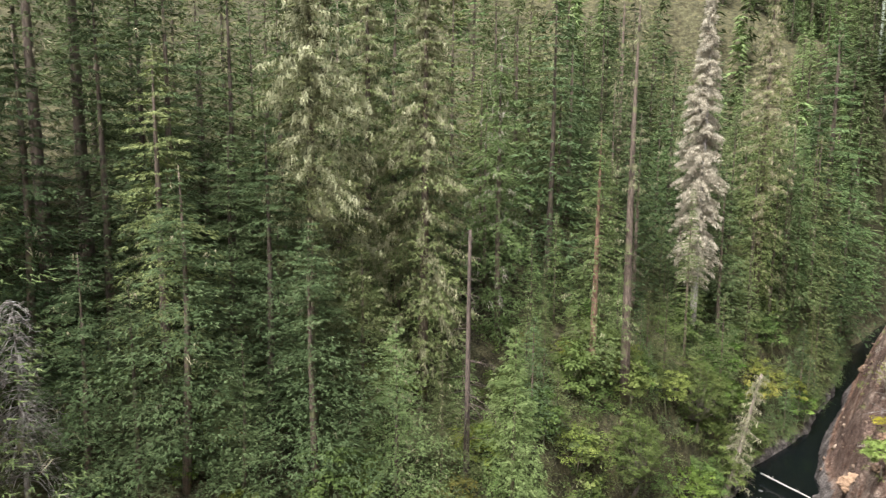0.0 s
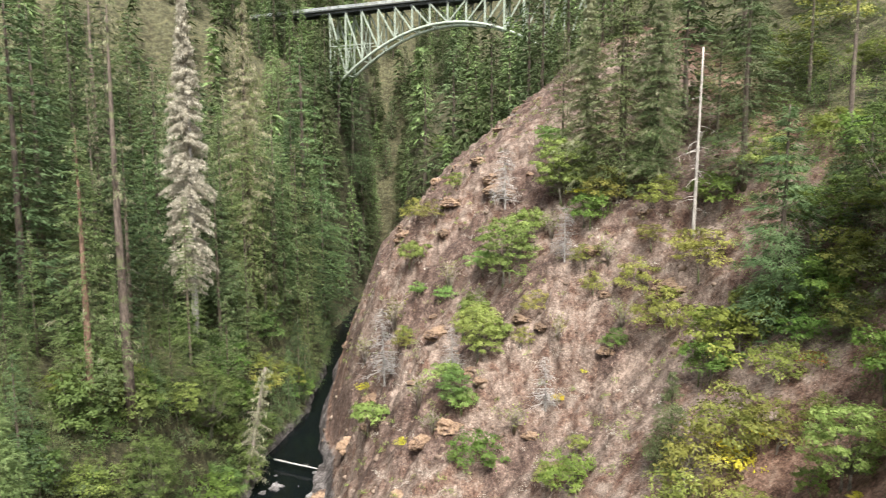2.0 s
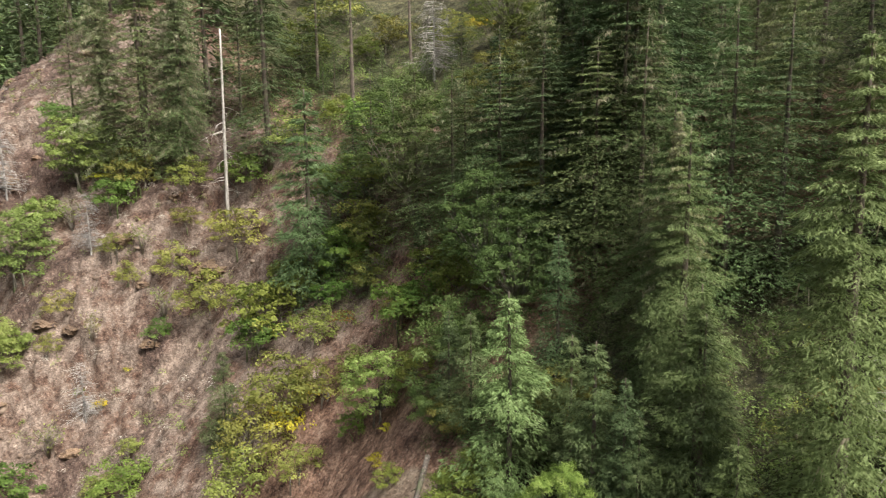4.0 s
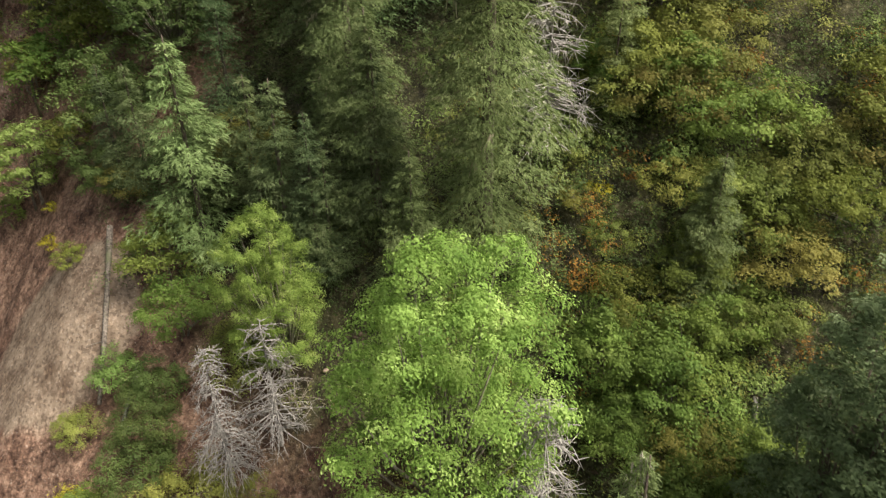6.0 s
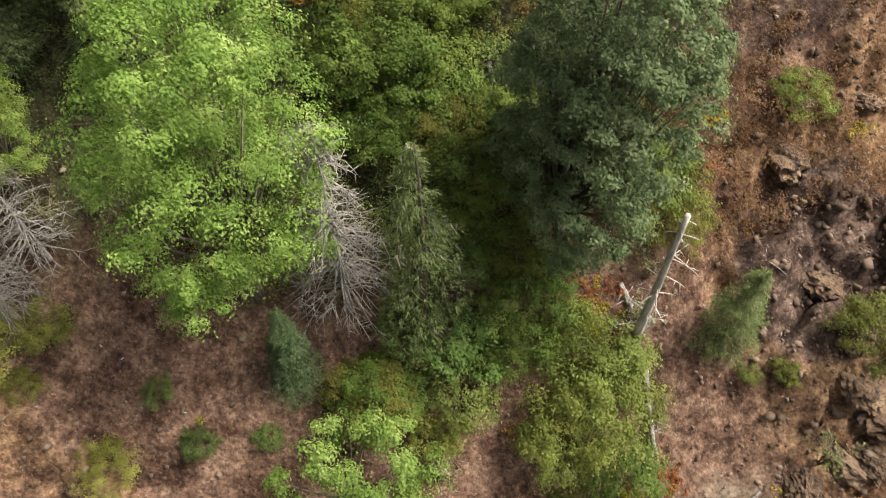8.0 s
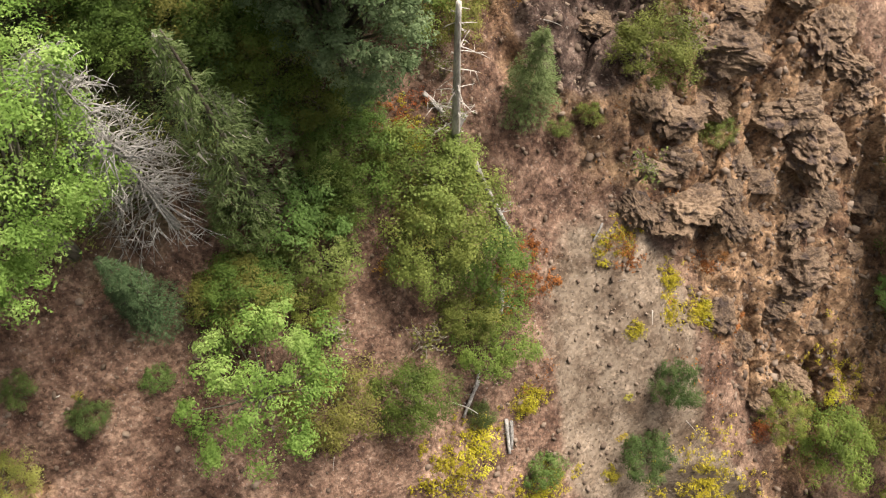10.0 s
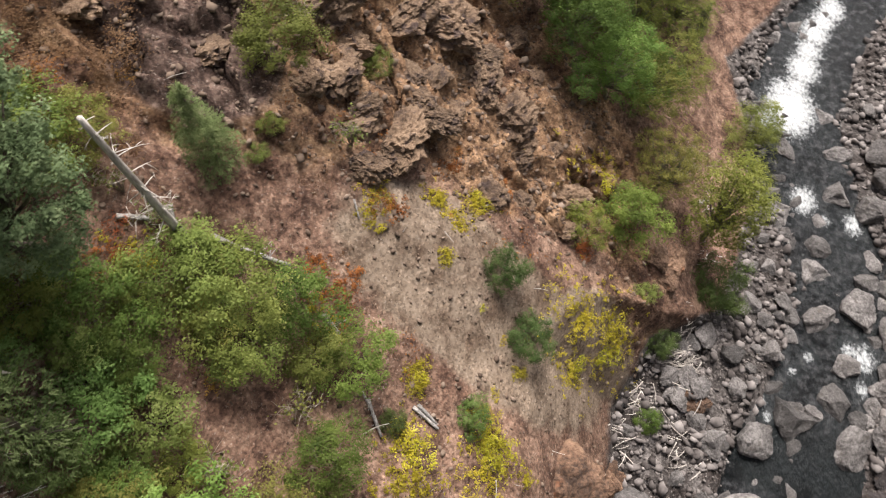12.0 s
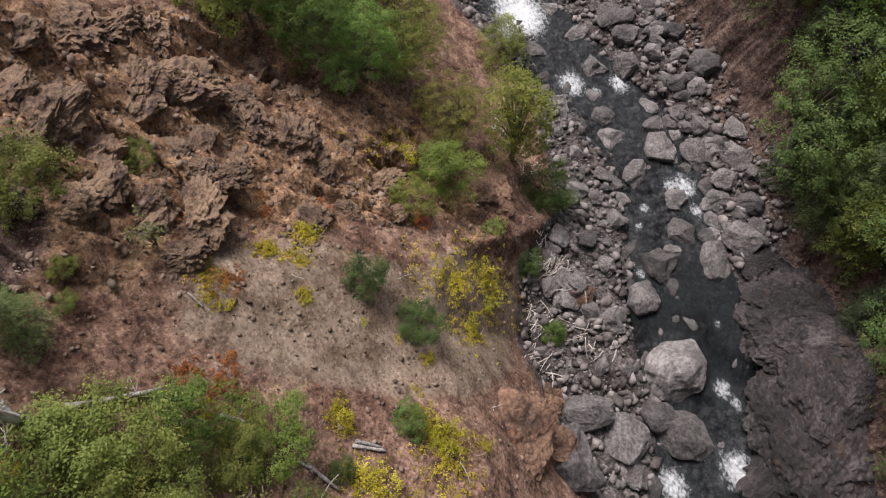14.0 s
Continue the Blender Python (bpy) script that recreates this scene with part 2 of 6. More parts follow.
def rock_material(name, dark, mid, light, scale=1.0, stain=(0.12, 0.1, 0.07), stain_from=0.6, rough=0.85, bump=0.9, vary=(0.75, 1.25)):
    m, n, l = material(name)
    tc, info = n.new("ShaderNodeTexCoord"), n.new("ShaderNodeObjectInfo")
    add = nd(n, "VectorMath")
    l.new(tc.outputs["Object"], add.inputs[0])
    l.new(info.outputs["Location"], add.inputs[1])
    co = add.outputs[0]
    big = noise_tex(n, l, co, 0.55 * scale, 5, 0.6)
    fine = noise_tex(n, l, co, 7 * scale, 6, 0.7)
    r = colour_ramp(n, [(0.4, dark), (0.5, mid), (0.61, light)])
    mixed = nd(n, "Math")
    mixed.operation = "MULTIPLY_ADD"
    l.new(fine, mixed.inputs[0])
    mixed.inputs[1].default_value = 0.55
    h = nd(n, "Math")
    h.operation = "MULTIPLY"
    l.new(big, h.inputs[0])
    h.inputs[1].default_value = 0.45
    l.new(h.outputs[0], mixed.inputs[2])
    l.new(mixed.outputs[0], r.inputs[0])
    st = noise_tex(n, l, co, 1.7 * scale, 4, 0.6)
    sr = colour_ramp(n, [(stain_from, (0, 0, 0)), (stain_from + 0.1, (1, 1, 1))])
    l.new(st, sr.inputs[0])
    col = mix(n, l, sr.outputs[0], r.outputs[0], stain)
    hs = n.new("ShaderNodeHueSaturation")
    mr = nd(n, "MapRange")
    mr.inputs["To Min"].default_value, mr.inputs["To Max"].default_value = vary
    l.new(info.outputs["Random"], mr.inputs["Value"])
    l.new(mr.outputs[0], hs.inputs["Value"])
    l.new(col, hs.inputs["Color"])
    p = nd(n, "BsdfPrincipled", Roughness=rough)
    l.new(hs.outputs[0], p.inputs["Base Color"])
    vor = nd(n, "TexVoronoi", Scale=1.6 * scale)
    vor.feature = "DISTANCE_TO_EDGE"
    l.new(co, vor.inputs["Vector"])
    bsum = nd(n, "Math")
    bsum.operation = "MULTIPLY_ADD"
    l.new(vor.outputs["Distance"], bsum.inputs[0])
    bsum.inputs[1].default_value = 0.6
    l.new(fine, bsum.inputs[2])
    bp = nd(n, "Bump", Strength=bump, Distance=0.22)
    l.new(bsum.outputs[0], bp.inputs["Height"])
    l.new(bp.outputs[0], p.inputs["Normal"])
    out = n.new("ShaderNodeOutputMaterial")
    l.new(p.outputs[0], out.inputs[0])
    return m


def ground_material():
    """Red-brown soil, with pale sand, grey gravel, broken ochre rock and dark forest duff where those lie."""
    m, n, l = material("hillside_ground")
    tc = n.new("ShaderNodeTexCoord")
    co = tc.outputs["Object"]
    n1, n2, n3 = noise_tex(n, l, co, 0.14, 6, 0.6), noise_tex(n, l, co, 0.6, 8, 0.62), noise_tex(n, l, co, 2.6, 8, 0.66)

    def blend(a, b, fa):
        q = nd(n, "Math")
        q.operation = "MULTIPLY"
        l.new(b, q.inputs[0])
        q.inputs[1].default_value = 1 - fa
        s_ = nd(n, "Math")
        s_.operation = "MULTIPLY_ADD"
        l.new(a, s_.inputs[0])
        s_.inputs[1].default_value = fa
        l.new(q.outputs[0], s_.inputs[2])
        return s_.outputs[0]

    def ramp_of(f, stops):
        r = colour_ramp(n, stops)
        l.new(f, r.inputs[0])
        return r.outputs[0]

    f12, f23 = blend(n1, n2, 0.45), blend(n2, n3, 0.5)
    soil = ramp_of(f23, [(0.39, (0.052, 0.03, 0.022)), (0.5, (0.15, 0.09, 0.064)), (0.62, (0.255, 0.168, 0.122))])
    ochre = ramp_of(f23, [(0.39, (0.06, 0.034, 0.022)), (0.5, (0.188, 0.112, 0.065)), (0.62, (0.32, 0.208, 0.125))])
    sand = ramp_of(f23, [(0.39, (0.12, 0.087, 0.062)), (0.5, (0.185, 0.14, 0.103)), (0.62, (0.235, 0.184, 0.14))])
    grey = ramp_of(f23, [(0.39, (0.018, 0.016, 0.015)), (0.5, (0.062, 0.055, 0.052)), (0.62, (0.16, 0.146, 0.139))])
    duff = ramp_of(f23, [(0.39, (0.02, 0.02, 0.012)), (0.5, (0.05, 0.05, 0.025)), (0.62, (0.1, 0.09, 0.05))])
    straw = ramp_of(f23, [(0.39, (0.06, 0.043, 0.034)), (0.5, (0.122, 0.09, 0.072)), (0.62, (0.2, 0.158, 0.13))])

    def zone(name, wobble=0.5):
        at = n.new("ShaderNodeAttribute")
        at.attribute_name = name
        q = nd(n, "Math")
        q.operation = "MULTIPLY_ADD"
        l.new(blend(n2, n1, 0.6), q.inputs[0])
        q.inputs[1].default_value = wobble * 2
        q.inputs[2].default_value = -wobble
        s_ = nd(n, "Math")
        s_.operation = "ADD"
        l.new(at.outputs["Fac"], s_.inputs[0])
        l.new(q.outputs[0], s_.inputs[1])
        return ramp_of(s_.outputs[0], [(0.35, (0, 0, 0)), (0.65, (1, 1, 1))])

    col = mix(n, l, zone("straw", 0.9), soil, straw)
    col = mix(n, l, zone("rock", 0.8), col, ochre)
    col = mix(n, l, zone("duff", 0.6), col, duff)
    col = mix(n, l, zone("sand", 0.9), col, sand)
    col = mix(n, l, zone("gravel", 0.7), col, grey)
    scree = ramp_of(f23, [(0.39, (0.022, 0.014, 0.011)), (0.5, (0.07, 0.045, 0.036)), (0.62, (0.155, 0.112, 0.09))])
    col = mix(n, l, zone("scree", 0.6), col, scree)
    speck = ramp_of(noise_tex(n, l, co, 7.0, 5, 0.65), [(0.6, (0, 0, 0)), (0.66, (1, 1, 1))])
    half = nd(n, "Math")
    half.operation = "MULTIPLY"
    l.new(speck, half.inputs[0])
    half.inputs[1].default_value = 0.38
    col = mix(n, l, half.outputs[0], col, (0.4, 0.36, 0.32))
    cell = nd(n, "TexVoronoi", Scale=7.5)
    l.new(co, cell.inputs["Vector"])
    pebble = ramp_of(cell.outputs["Color"], [(0.22, (0.4, 0.38, 0.37)), (0.42, (1.0, 1.0, 1.0)), (0.7, (1.0, 1.0, 1.0)), (0.92, (1.75, 1.72, 1.7))])
    col = mix(n, l, 0.6, col, pebble, "MULTIPLY")
    grit_n = noise_tex(n, l, co, 5.5, 8, 0.72)
    grit = ramp_of(grit_n, [(0.36, (0.5, 0.47, 0.46)), (0.47, (1.06, 1.06, 1.06)), (0.64, (1.5, 1.5, 1.5))])
    rougher = n.new("ShaderNodeAttribute")
    rougher.attribute_name = "sand"
    gritty = nd(n, "MapRange")
    gritty.inputs["To Min"].default_value, gritty.inputs["To Max"].default_value = 0.62, 0.2
    l.new(rougher.outputs["Fac"], gritty.inputs["Value"])
    col = mix(n, l, gritty.outputs[0], col, grit, "MULTIPLY")
    patch = ramp_of(f12, [(0.4, (0.7, 0.63, 0.6)), (0.5, (1.0, 1.0, 1.0)), (0.6, (1.25, 1.24, 1.23))])
    col = mix(n, l, 0.8, col, patch, "MULTIPLY")
    p = nd(n, "BsdfPrincipled", Roughness=0.95)
    p.inputs["Specular IOR Level"].default_value = 0.2
    l.new(col, p.inputs["Base Color"])
    vor = nd(n, "TexVoronoi", Scale=2.2)
    l.new(co, vor.inputs["Vector"])
    hsum = nd(n, "Math")
    hsum.operation = "MULTIPLY_ADD"
    l.new(vor.outputs["Distance"], hsum.inputs[0])
    hsum.inputs[1].default_value = -0.22
    l.new(f23, hsum.inputs[2])
    lump = nd(n, "TexVoronoi", Scale=1.15)
    lump.feature = "SMOOTH_F1"
    l.new(co, lump.inputs["Vector"])
    lsum = nd(n, "Math")
    lsum.operation = "MULTIPLY_ADD"
    l.new(lump.outputs["Distance"], lsum.inputs[0])
    lsum.inputs[1].default_value = -0.75
    l.new(hsum.outputs[0], lsum.inputs[2])
    hsum = lsum
    smoother = n.new("ShaderNodeAttribute")
    smoother.attribute_name = "sand"
    keepb = nd(n, "MapRange")
    keepb.inputs["To Min"].default_value, keepb.inputs["To Max"].default_value = 1.0, 0.32
    l.new(smoother.outputs["Fac"], keepb.inputs["Value"])
    bp = nd(n, "Bump", Strength=1.0, Distance=0.22)
    l.new(keepb.outputs[0], bp.inputs["Strength"])
    gsum = nd(n, "Math")
    gsum.operation = "MULTIPLY_ADD"
    l.new(grit_n, gsum.inputs[0])
    gsum.inputs[1].default_value = 0.25
    l.new(hsum.outputs[0], gsum.inputs[2])
    l.new(gsum.outputs[0], bp.inputs["Height"])
    l.new(bp.outputs[0], p.inputs["Normal"])
    out = n.new("ShaderNodeOutputMaterial")
    l.new(p.outputs[0], out.inputs[0])
    return m


def water_material():
    m, n, l = material("river_water")
    tc = n.new("ShaderNodeTexCoord")
    co = tc.outputs["Object"]
    mp = nd(n, "Mapping")
    mp.inputs["Scale"].default_value = (1.0, 0.45, 1.0)
    l.new(co, mp.inputs["Vector"])
    rip = noise_tex(n, l, mp.outputs[0], 4.2, 5, 0.6)
    bedn = noise_tex(n, l, co, 1.4, 6, 0.7)
    bed = colour_ramp(n, [(0.36, (0.005, 0.006, 0.0068)), (0.5, (0.018, 0.0195, 0.021)), (0.68, (0.075, 0.076, 0.078))])
    l.new(bedn, bed.inputs[0])
    pool = n.new("ShaderNodeAttribute")
    pool.attribute_name = "depth"
    deep = mix(n, l, pool.outputs["Fac"], bed.outputs[0], (0.003, 0.0045, 0.005))
    at = n.new("ShaderNodeAttribute")
    at.attribute_name = "foam"
    streak = nd(n, "Mapping")
    streak.inputs["Scale"].default_value = (1.1, 0.7, 1.0)
    l.new(co, streak.inputs["Vector"])
    fn = noise_tex(n, l, streak.outputs[0], 3.2, 8, 0.74)
    add = nd(n, "Math")
    l.new(at.outputs["Fac"], add.inputs[0])
    l.new(fn, add.inputs[1])
    fr = colour_ramp(n, [(0.72, (0, 0, 0)), (0.95, (1, 1, 1))])
    sc = nd(n, "Math")
    sc.operation = "MULTIPLY"
    l.new(add.outputs[0], sc.inputs[0])
    sc.inputs[1].default_value = 0.78
    l.new(sc.outputs[0], fr.inputs[0])
    milky = nd(n, "MapRange")
    milky.inputs["To Max"].default_value = 0.3
    l.new(at.outputs["Fac"], milky.inputs["Value"])
    teal = mix(n, l, milky.outputs[0], deep, (0.13, 0.155, 0.16))
    col = mix(n, l, fr.outputs[0], teal, (0.72, 0.75, 0.76))
    rough = mix(n, l, fr.outputs[0], (0.08, 0.08, 0.08), (0.8, 0.8, 0.8))
    p = nd(n, "BsdfPrincipled", IOR=1.33)
    p.inputs["Specular IOR Level"].default_value = 0.5
    l.new(col, p.inputs["Base Color"])
    l.new(rough, p.inputs["Roughness"])
    still = n.new("ShaderNodeAttribute")
    still.attribute_name = "calm"
    waves = nd(n, "MapRange")
    waves.inputs["To Min"].default_value, waves.inputs["To Max"].default_value = 1.0, 0.06
    l.new(still.outputs["Fac"], waves.inputs["Value"])
    bp = nd(n, "Bump", Strength=1.0, Distance=0.5)
    l.new(waves.outputs[0], bp.inputs["Strength"])
    l.new(rip, bp.inputs["Height"])
    l.new(bp.outputs[0], p.inputs["Normal"])
    out = n.new("ShaderNodeOutputMaterial")
    l.new(p.outputs[0], out.inputs[0])
    return m


GROUND, WATER = ground_material(), water_material()
ROCK = rock_material("river_rock", (0.052, 0.047, 0.045), (0.15, 0.138, 0.132), (0.31, 0.29, 0.278), 1.9, (0.1, 0.087, 0.075), 0.6, vary=(0.42, 1.22))
ROCK_OCHRE = rock_material("ochre_rock", (0.07, 0.042, 0.026), (0.19, 0.122, 0.076), (0.31, 0.212, 0.137), 1.6, (0.06, 0.037, 0.03), 0.54)
ROCK_RUST = rock_material("rust_brown_rock", (0.045, 0.026, 0.017), (0.135, 0.077, 0.048), (0.25, 0.155, 0.1), 1.6, (0.16, 0.06, 0.025), 0.62)
ROCK_WET = rock_material("dark_wet_rock", (0.008, 0.0065, 0.0065), (0.026, 0.021, 0.021), (0.085, 0.072, 0.07), 1.9, (0.04, 0.025, 0.016), 0.6, 0.85)
BARK = bark_material("fir_bark", (0.04, 0.03, 0.023), (0.145, 0.112, 0.088), 2.0, (0.12, 0.13, 0.06), 0.25)
BARK_RED = bark_material("cedar_bark", (0.07, 0.04, 0.028), (0.26, 0.165, 0.115), 2.0)
BARK_GREY = bark_material("bleached_wood", (0.16, 0.147, 0.135), (0.42, 0.395, 0.37), 2.5)
BARK_MAPLE = bark_material("maple_bark", (0.06, 0.05, 0.04), (0.2, 0.175, 0.14), 3.0, (0.1, 0.13, 0.04), 0.5)
WOOD_PALE = bark_material("driftwood", (0.28, 0.25, 0.22), (0.62, 0.57, 0.52), 2.5)
NEEDLES = leaf_material("fir_needles", (0.045, 0.067, 0.025), (0.12, 0.16, 0.062), (0.24, 0.28, 0.13), 0.18, single=0.12, tone=(0.55, 1.28))
NEEDLES_DARK = leaf_material("hemlock_needles", (0.034, 0.054, 0.023), (0.08, 0.118, 0.05), (0.165, 0.21, 0.105), 0.15, hue=0.015, single=0.12, tone=(0.55, 1.25))
NEEDLES_LIGHT = leaf_material("young_fir_needles", (0.06, 0.088, 0.03), (0.135, 0.18, 0.066), (0.24, 0.285, 0.13), 0.18, hue=0.02, single=0.12)
NEEDLES_BLUE = leaf_material("blue_fir_needles", (0.045, 0.066, 0.025), (0.112, 0.148, 0.06), (0.22, 0.255, 0.125))
NEEDLES_SILVER = leaf_material("silvery_fir_needles", (0.045, 0.067, 0.029), (0.112, 0.152, 0.068), (0.245, 0.29, 0.155), 0.22, hue=0.01, single=0.3)
LICHEN = leaf_material("hanging_lichen", (0.16, 0.155, 0.095), (0.32, 0.31, 0.2), (0.5, 0.48, 0.34), 0.3, 0.9)
LICHEN_GREY = leaf_material("grey_lichen", (0.18, 0.165, 0.135), (0.34, 0.315, 0.27), (0.52, 0.48, 0.42), 0.25, 0.9, 0.01)
LEAF_MAPLE = leaf_material("maple_leaves", (0.066, 0.122, 0.022), (0.212, 0.312, 0.07), (0.44, 0.54, 0.18), 0.36, 0.5, 0.012)
LEAF_GREEN = leaf_material("alder_leaves", (0.05, 0.08, 0.016), (0.14, 0.19, 0.04), (0.26, 0.31, 0.085), 0.28, 0.5)
LEAF_OLIVE = leaf_material("willow_leaves", (0.072, 0.085, 0.02), (0.185, 0.2, 0.048), (0.33, 0.33, 0.1), 0.28, 0.55)
LEAF_YELLOW = leaf_material("yellow_leaves", (0.16, 0.13, 0.012), (0.38, 0.33, 0.03), (0.55, 0.48, 0.08), 0.3, 0.55, 0.02)
LEAF_RUST = leaf_material("rusty_leaves", (0.1, 0.04, 0.012), (0.26, 0.12, 0.03), (0.42, 0.2, 0.05), 0.3, 0.6)
LEAF_DARK = leaf_material("dark_bush_leaves", (0.032, 0.054, 0.016), (0.085, 0.122, 0.034), (0.165, 0.205, 0.07), 0.2, 0.5, 0.02)
BARK_DARK = bark_material("dark_dead_bark", (0.025, 0.02, 0.017), (0.11, 0.085, 0.07), 2.2)
LICHEN_PALE = leaf_material("pale_cream_lichen", (0.26, 0.235, 0.18), (0.46, 0.425, 0.34), (0.62, 0.58, 0.48), 0.25, 0.9, 0.005)
LEAF_SHRUB = leaf_material("shrub_leaves", (0.065, 0.1, 0.024), (0.16, 0.225, 0.06), (0.3, 0.36, 0.13), 0.3, 0.5, 0.03)
BARK_OLD = bark_material("old_dead_bark", (0.07, 0.055, 0.045), (0.27, 0.23, 0.19), 2.2, (0.14, 0.15, 0.08), 0.4)
TWIG_DRY = bark_material("dry_twigs", (0.16, 0.13, 0.1), (0.38, 0.33, 0.27), 3.0)
STRAW = leaf_material("dry_grass", (0.09, 0.064, 0.04), (0.2, 0.155, 0.1), (0.34, 0.285, 0.2), 0.2, 0.9, 0.01)
DEAD_FERN = leaf_material("dead_fern", (0.05, 0.026, 0.014), (0.15, 0.085, 0.046), (0.28, 0.18, 0.1), 0.2, 0.9, 0.015)
ROCK_RUBBLE = leaf_material("rubble_stone", (0.036, 0.031, 0.029), (0.105, 0.093, 0.088), (0.22, 0.2, 0.19), 0.0, 0.9, 0.0, 0.8)
ROCK_CHIP = leaf_material("ochre_stone_chips", (0.065, 0.046, 0.035), (0.135, 0.097, 0.073), (0.22, 0.168, 0.13), 0.0, 0.9, 0.0, 0.8)


# ---- building helpers ----


def mesh_of(name, verts, faces, mat, smooth=False):
    """A mesh from arrays; all faces have the same number of corners."""
    verts, faces = np.asarray(verts, np.float32), np.asarray(faces, np.int32)
    me = bpy.data.meshes.new(name)
    k = faces.shape[1]
    me.vertices.add(len(verts))
    me.vertices.foreach_set("co", verts.ravel())
    me.loops.add(faces.size)
    me.loops.foreach_set("vertex_index", faces.ravel())
    me.polygons.add(len(faces))
    me.polygons.foreach_set("loop_start", np.arange(0, faces.size, k, dtype=np.int32))
    if smooth:
        me.polygons.foreach_set("use_smooth", np.ones(len(faces), bool))
    me.update(calc_edges=True)
    me.materials.append(mat)
    return me


class Soup:
    """Triangles gathered into one mesh."""

    def __init__(self):
        self.v, self.f, self.n = [], [], 0

    def add(self, v, f):
        v, f = np.asarray(v, float).reshape(-1, 3), np.asarray(f, int)
        self.v.append(v)
        self.f.append(f + self.n)
        self.n += len(v)

    def tube(self, points, radii, sides=6):
        pts = np.asarray(points, float)
        k = len(pts)
        tang = np.gradient(pts, axis=0)
        tang /= np.linalg.norm(tang, axis=1)[:, None] + 1e-9
        up = np.array([0.31, 0.17, 0.93]) if abs(tang[0][2]) < 0.8 else np.array([1.0, 0.1, 0.0])
        a = np.cross(tang, up)
        a /= np.linalg.norm(a, axis=1)[:, None] + 1e-9
        b = np.cross(tang, a)
        ang = np.arange(sides) / sides * 2 * math.pi
        r = np.asarray(radii, float)[:, None, None]
        ring = pts[:, None] + r * (np.cos(ang)[None, :, None] * a[:, None] + np.sin(ang)[None, :, None] * b[:, None])
        i, j = np.meshgrid(np.arange(k - 1), np.arange(sides), indexing="ij")
        p0, p1 = i * sides + j, i * sides + (j + 1) % sides
        q0, q1 = p0 + sides, p1 + sides
        f = np.concatenate([np.stack([p0, p1, q1], -1).reshape(-1, 3), np.stack([p0, q1, q0], -1).reshape(-1, 3)])
        cap = [[0, c + 1, c] for c in range(1, sides - 1)] + [[(k - 1) * sides, (k - 1) * sides + c, (k - 1) * sides + c + 1] for c in range(1, sides - 1)]
        self.add(ring.reshape(-1, 3), np.concatenate([f, np.array(cap)]))

    def blades(self, base, along, width, length, r, tumble=0.55):
        """One triangle for each base point, pointing along, with a random twist."""
        base, along = np.asarray(base, float), np.asarray(along, float)
        along = along / (np.linalg.norm(along, axis=1)[:, None] + 1e-9)
        side = np.cross(along, r.normal(size=along.shape) * tumble + np.array([0, 0, 1.0]))
        side /= np.linalg.norm(side, axis=1)[:, None] + 1e-9
        w, ln = np.asarray(width).reshape(-1, 1), np.asarray(length).reshape(-1, 1)
        v = np.stack([base - side * w * 0.5, base + side * w * 0.5, base + along * ln], 1)
        self.add(v.reshape(-1, 3), np.arange(len(base) * 3).reshape(-1, 3))

    def leaves(self, at, normal, size, r, long=1.3, tri=False):
        """Pointed four-cornered leaves lying across their normals, folded a little on the midrib."""
        at, nm = np.asarray(at, float), np.asarray(normal, float)
        nm = nm / (np.linalg.norm(nm, axis=1)[:, None] + 1e-9)
        t = np.cross(nm, r.normal(size=nm.shape))
        t /= np.linalg.norm(t, axis=1)[:, None] + 1e-9
        b = np.cross(nm, t)
        s = np.asarray(size).reshape(-1, 1)
        fold = nm * s * 0.15
        v = np.stack([at - t * s * 0.5 * long, at + b * s * 0.5 + fold, at + t * s * 0.5 * long, at - b * s * 0.5 + fold], 1)
        if tri:
            self.add(v[:, :3].reshape(-1, 3), np.arange(len(at) * 3).reshape(-1, 3))
            return
        k = np.arange(len(at)) * 4
        self.add(v.reshape(-1, 3), np.concatenate([np.stack([k, k + 1, k + 2], 1), np.stack([k, k + 2, k + 3], 1)]))

    def mesh(self, name, mat, smooth=False):
        return mesh_of(name, np.concatenate(self.v), np.concatenate(self.f), mat, smooth)


def part(name, me, parent, label=""):
    ob = new(name, me)
    ob.parent = parent
    if label:
        tagged(ob, label=label)
    if name in ("lichen", "foliage", "twig_spray", "crown"):
        tagged(ob, kind="stuff")
    return ob


def thing(name, label, category, group=""):
    ob = new(name)
    ob.empty_display_size = 0.2
    return tagged(ob, label, category, group)


PLACED = set()


def put(proto, x, y, turn=0.0, size=1.0, sink=0.15, tilt=0.0, tilt_to=0.0, label="", z=None, wide=1.0):
    """Sets a prototype, or a copy of it once it has been used, on the ground."""
    zz = float(height(x, y)) - sink if z is None else z
    m = pose(x, y, zz) @ Matrix.Rotation(tilt, 4, Vector((-math.sin(tilt_to), math.cos(tilt_to), 0))) @ pose(0, 0, 0, 0, 0, math.degrees(turn)) @ Matrix.Diagonal((size * wide, size * wide, size, 1))
    if proto.name in PLACED:
        made = copy_thing(proto, Matrix.Identity(4))
        made.matrix_basis = m
    else:
        PLACED.add(proto.name)
        proto.matrix_basis = m
        made = proto
    if label:
        made["label"] = label
    return made


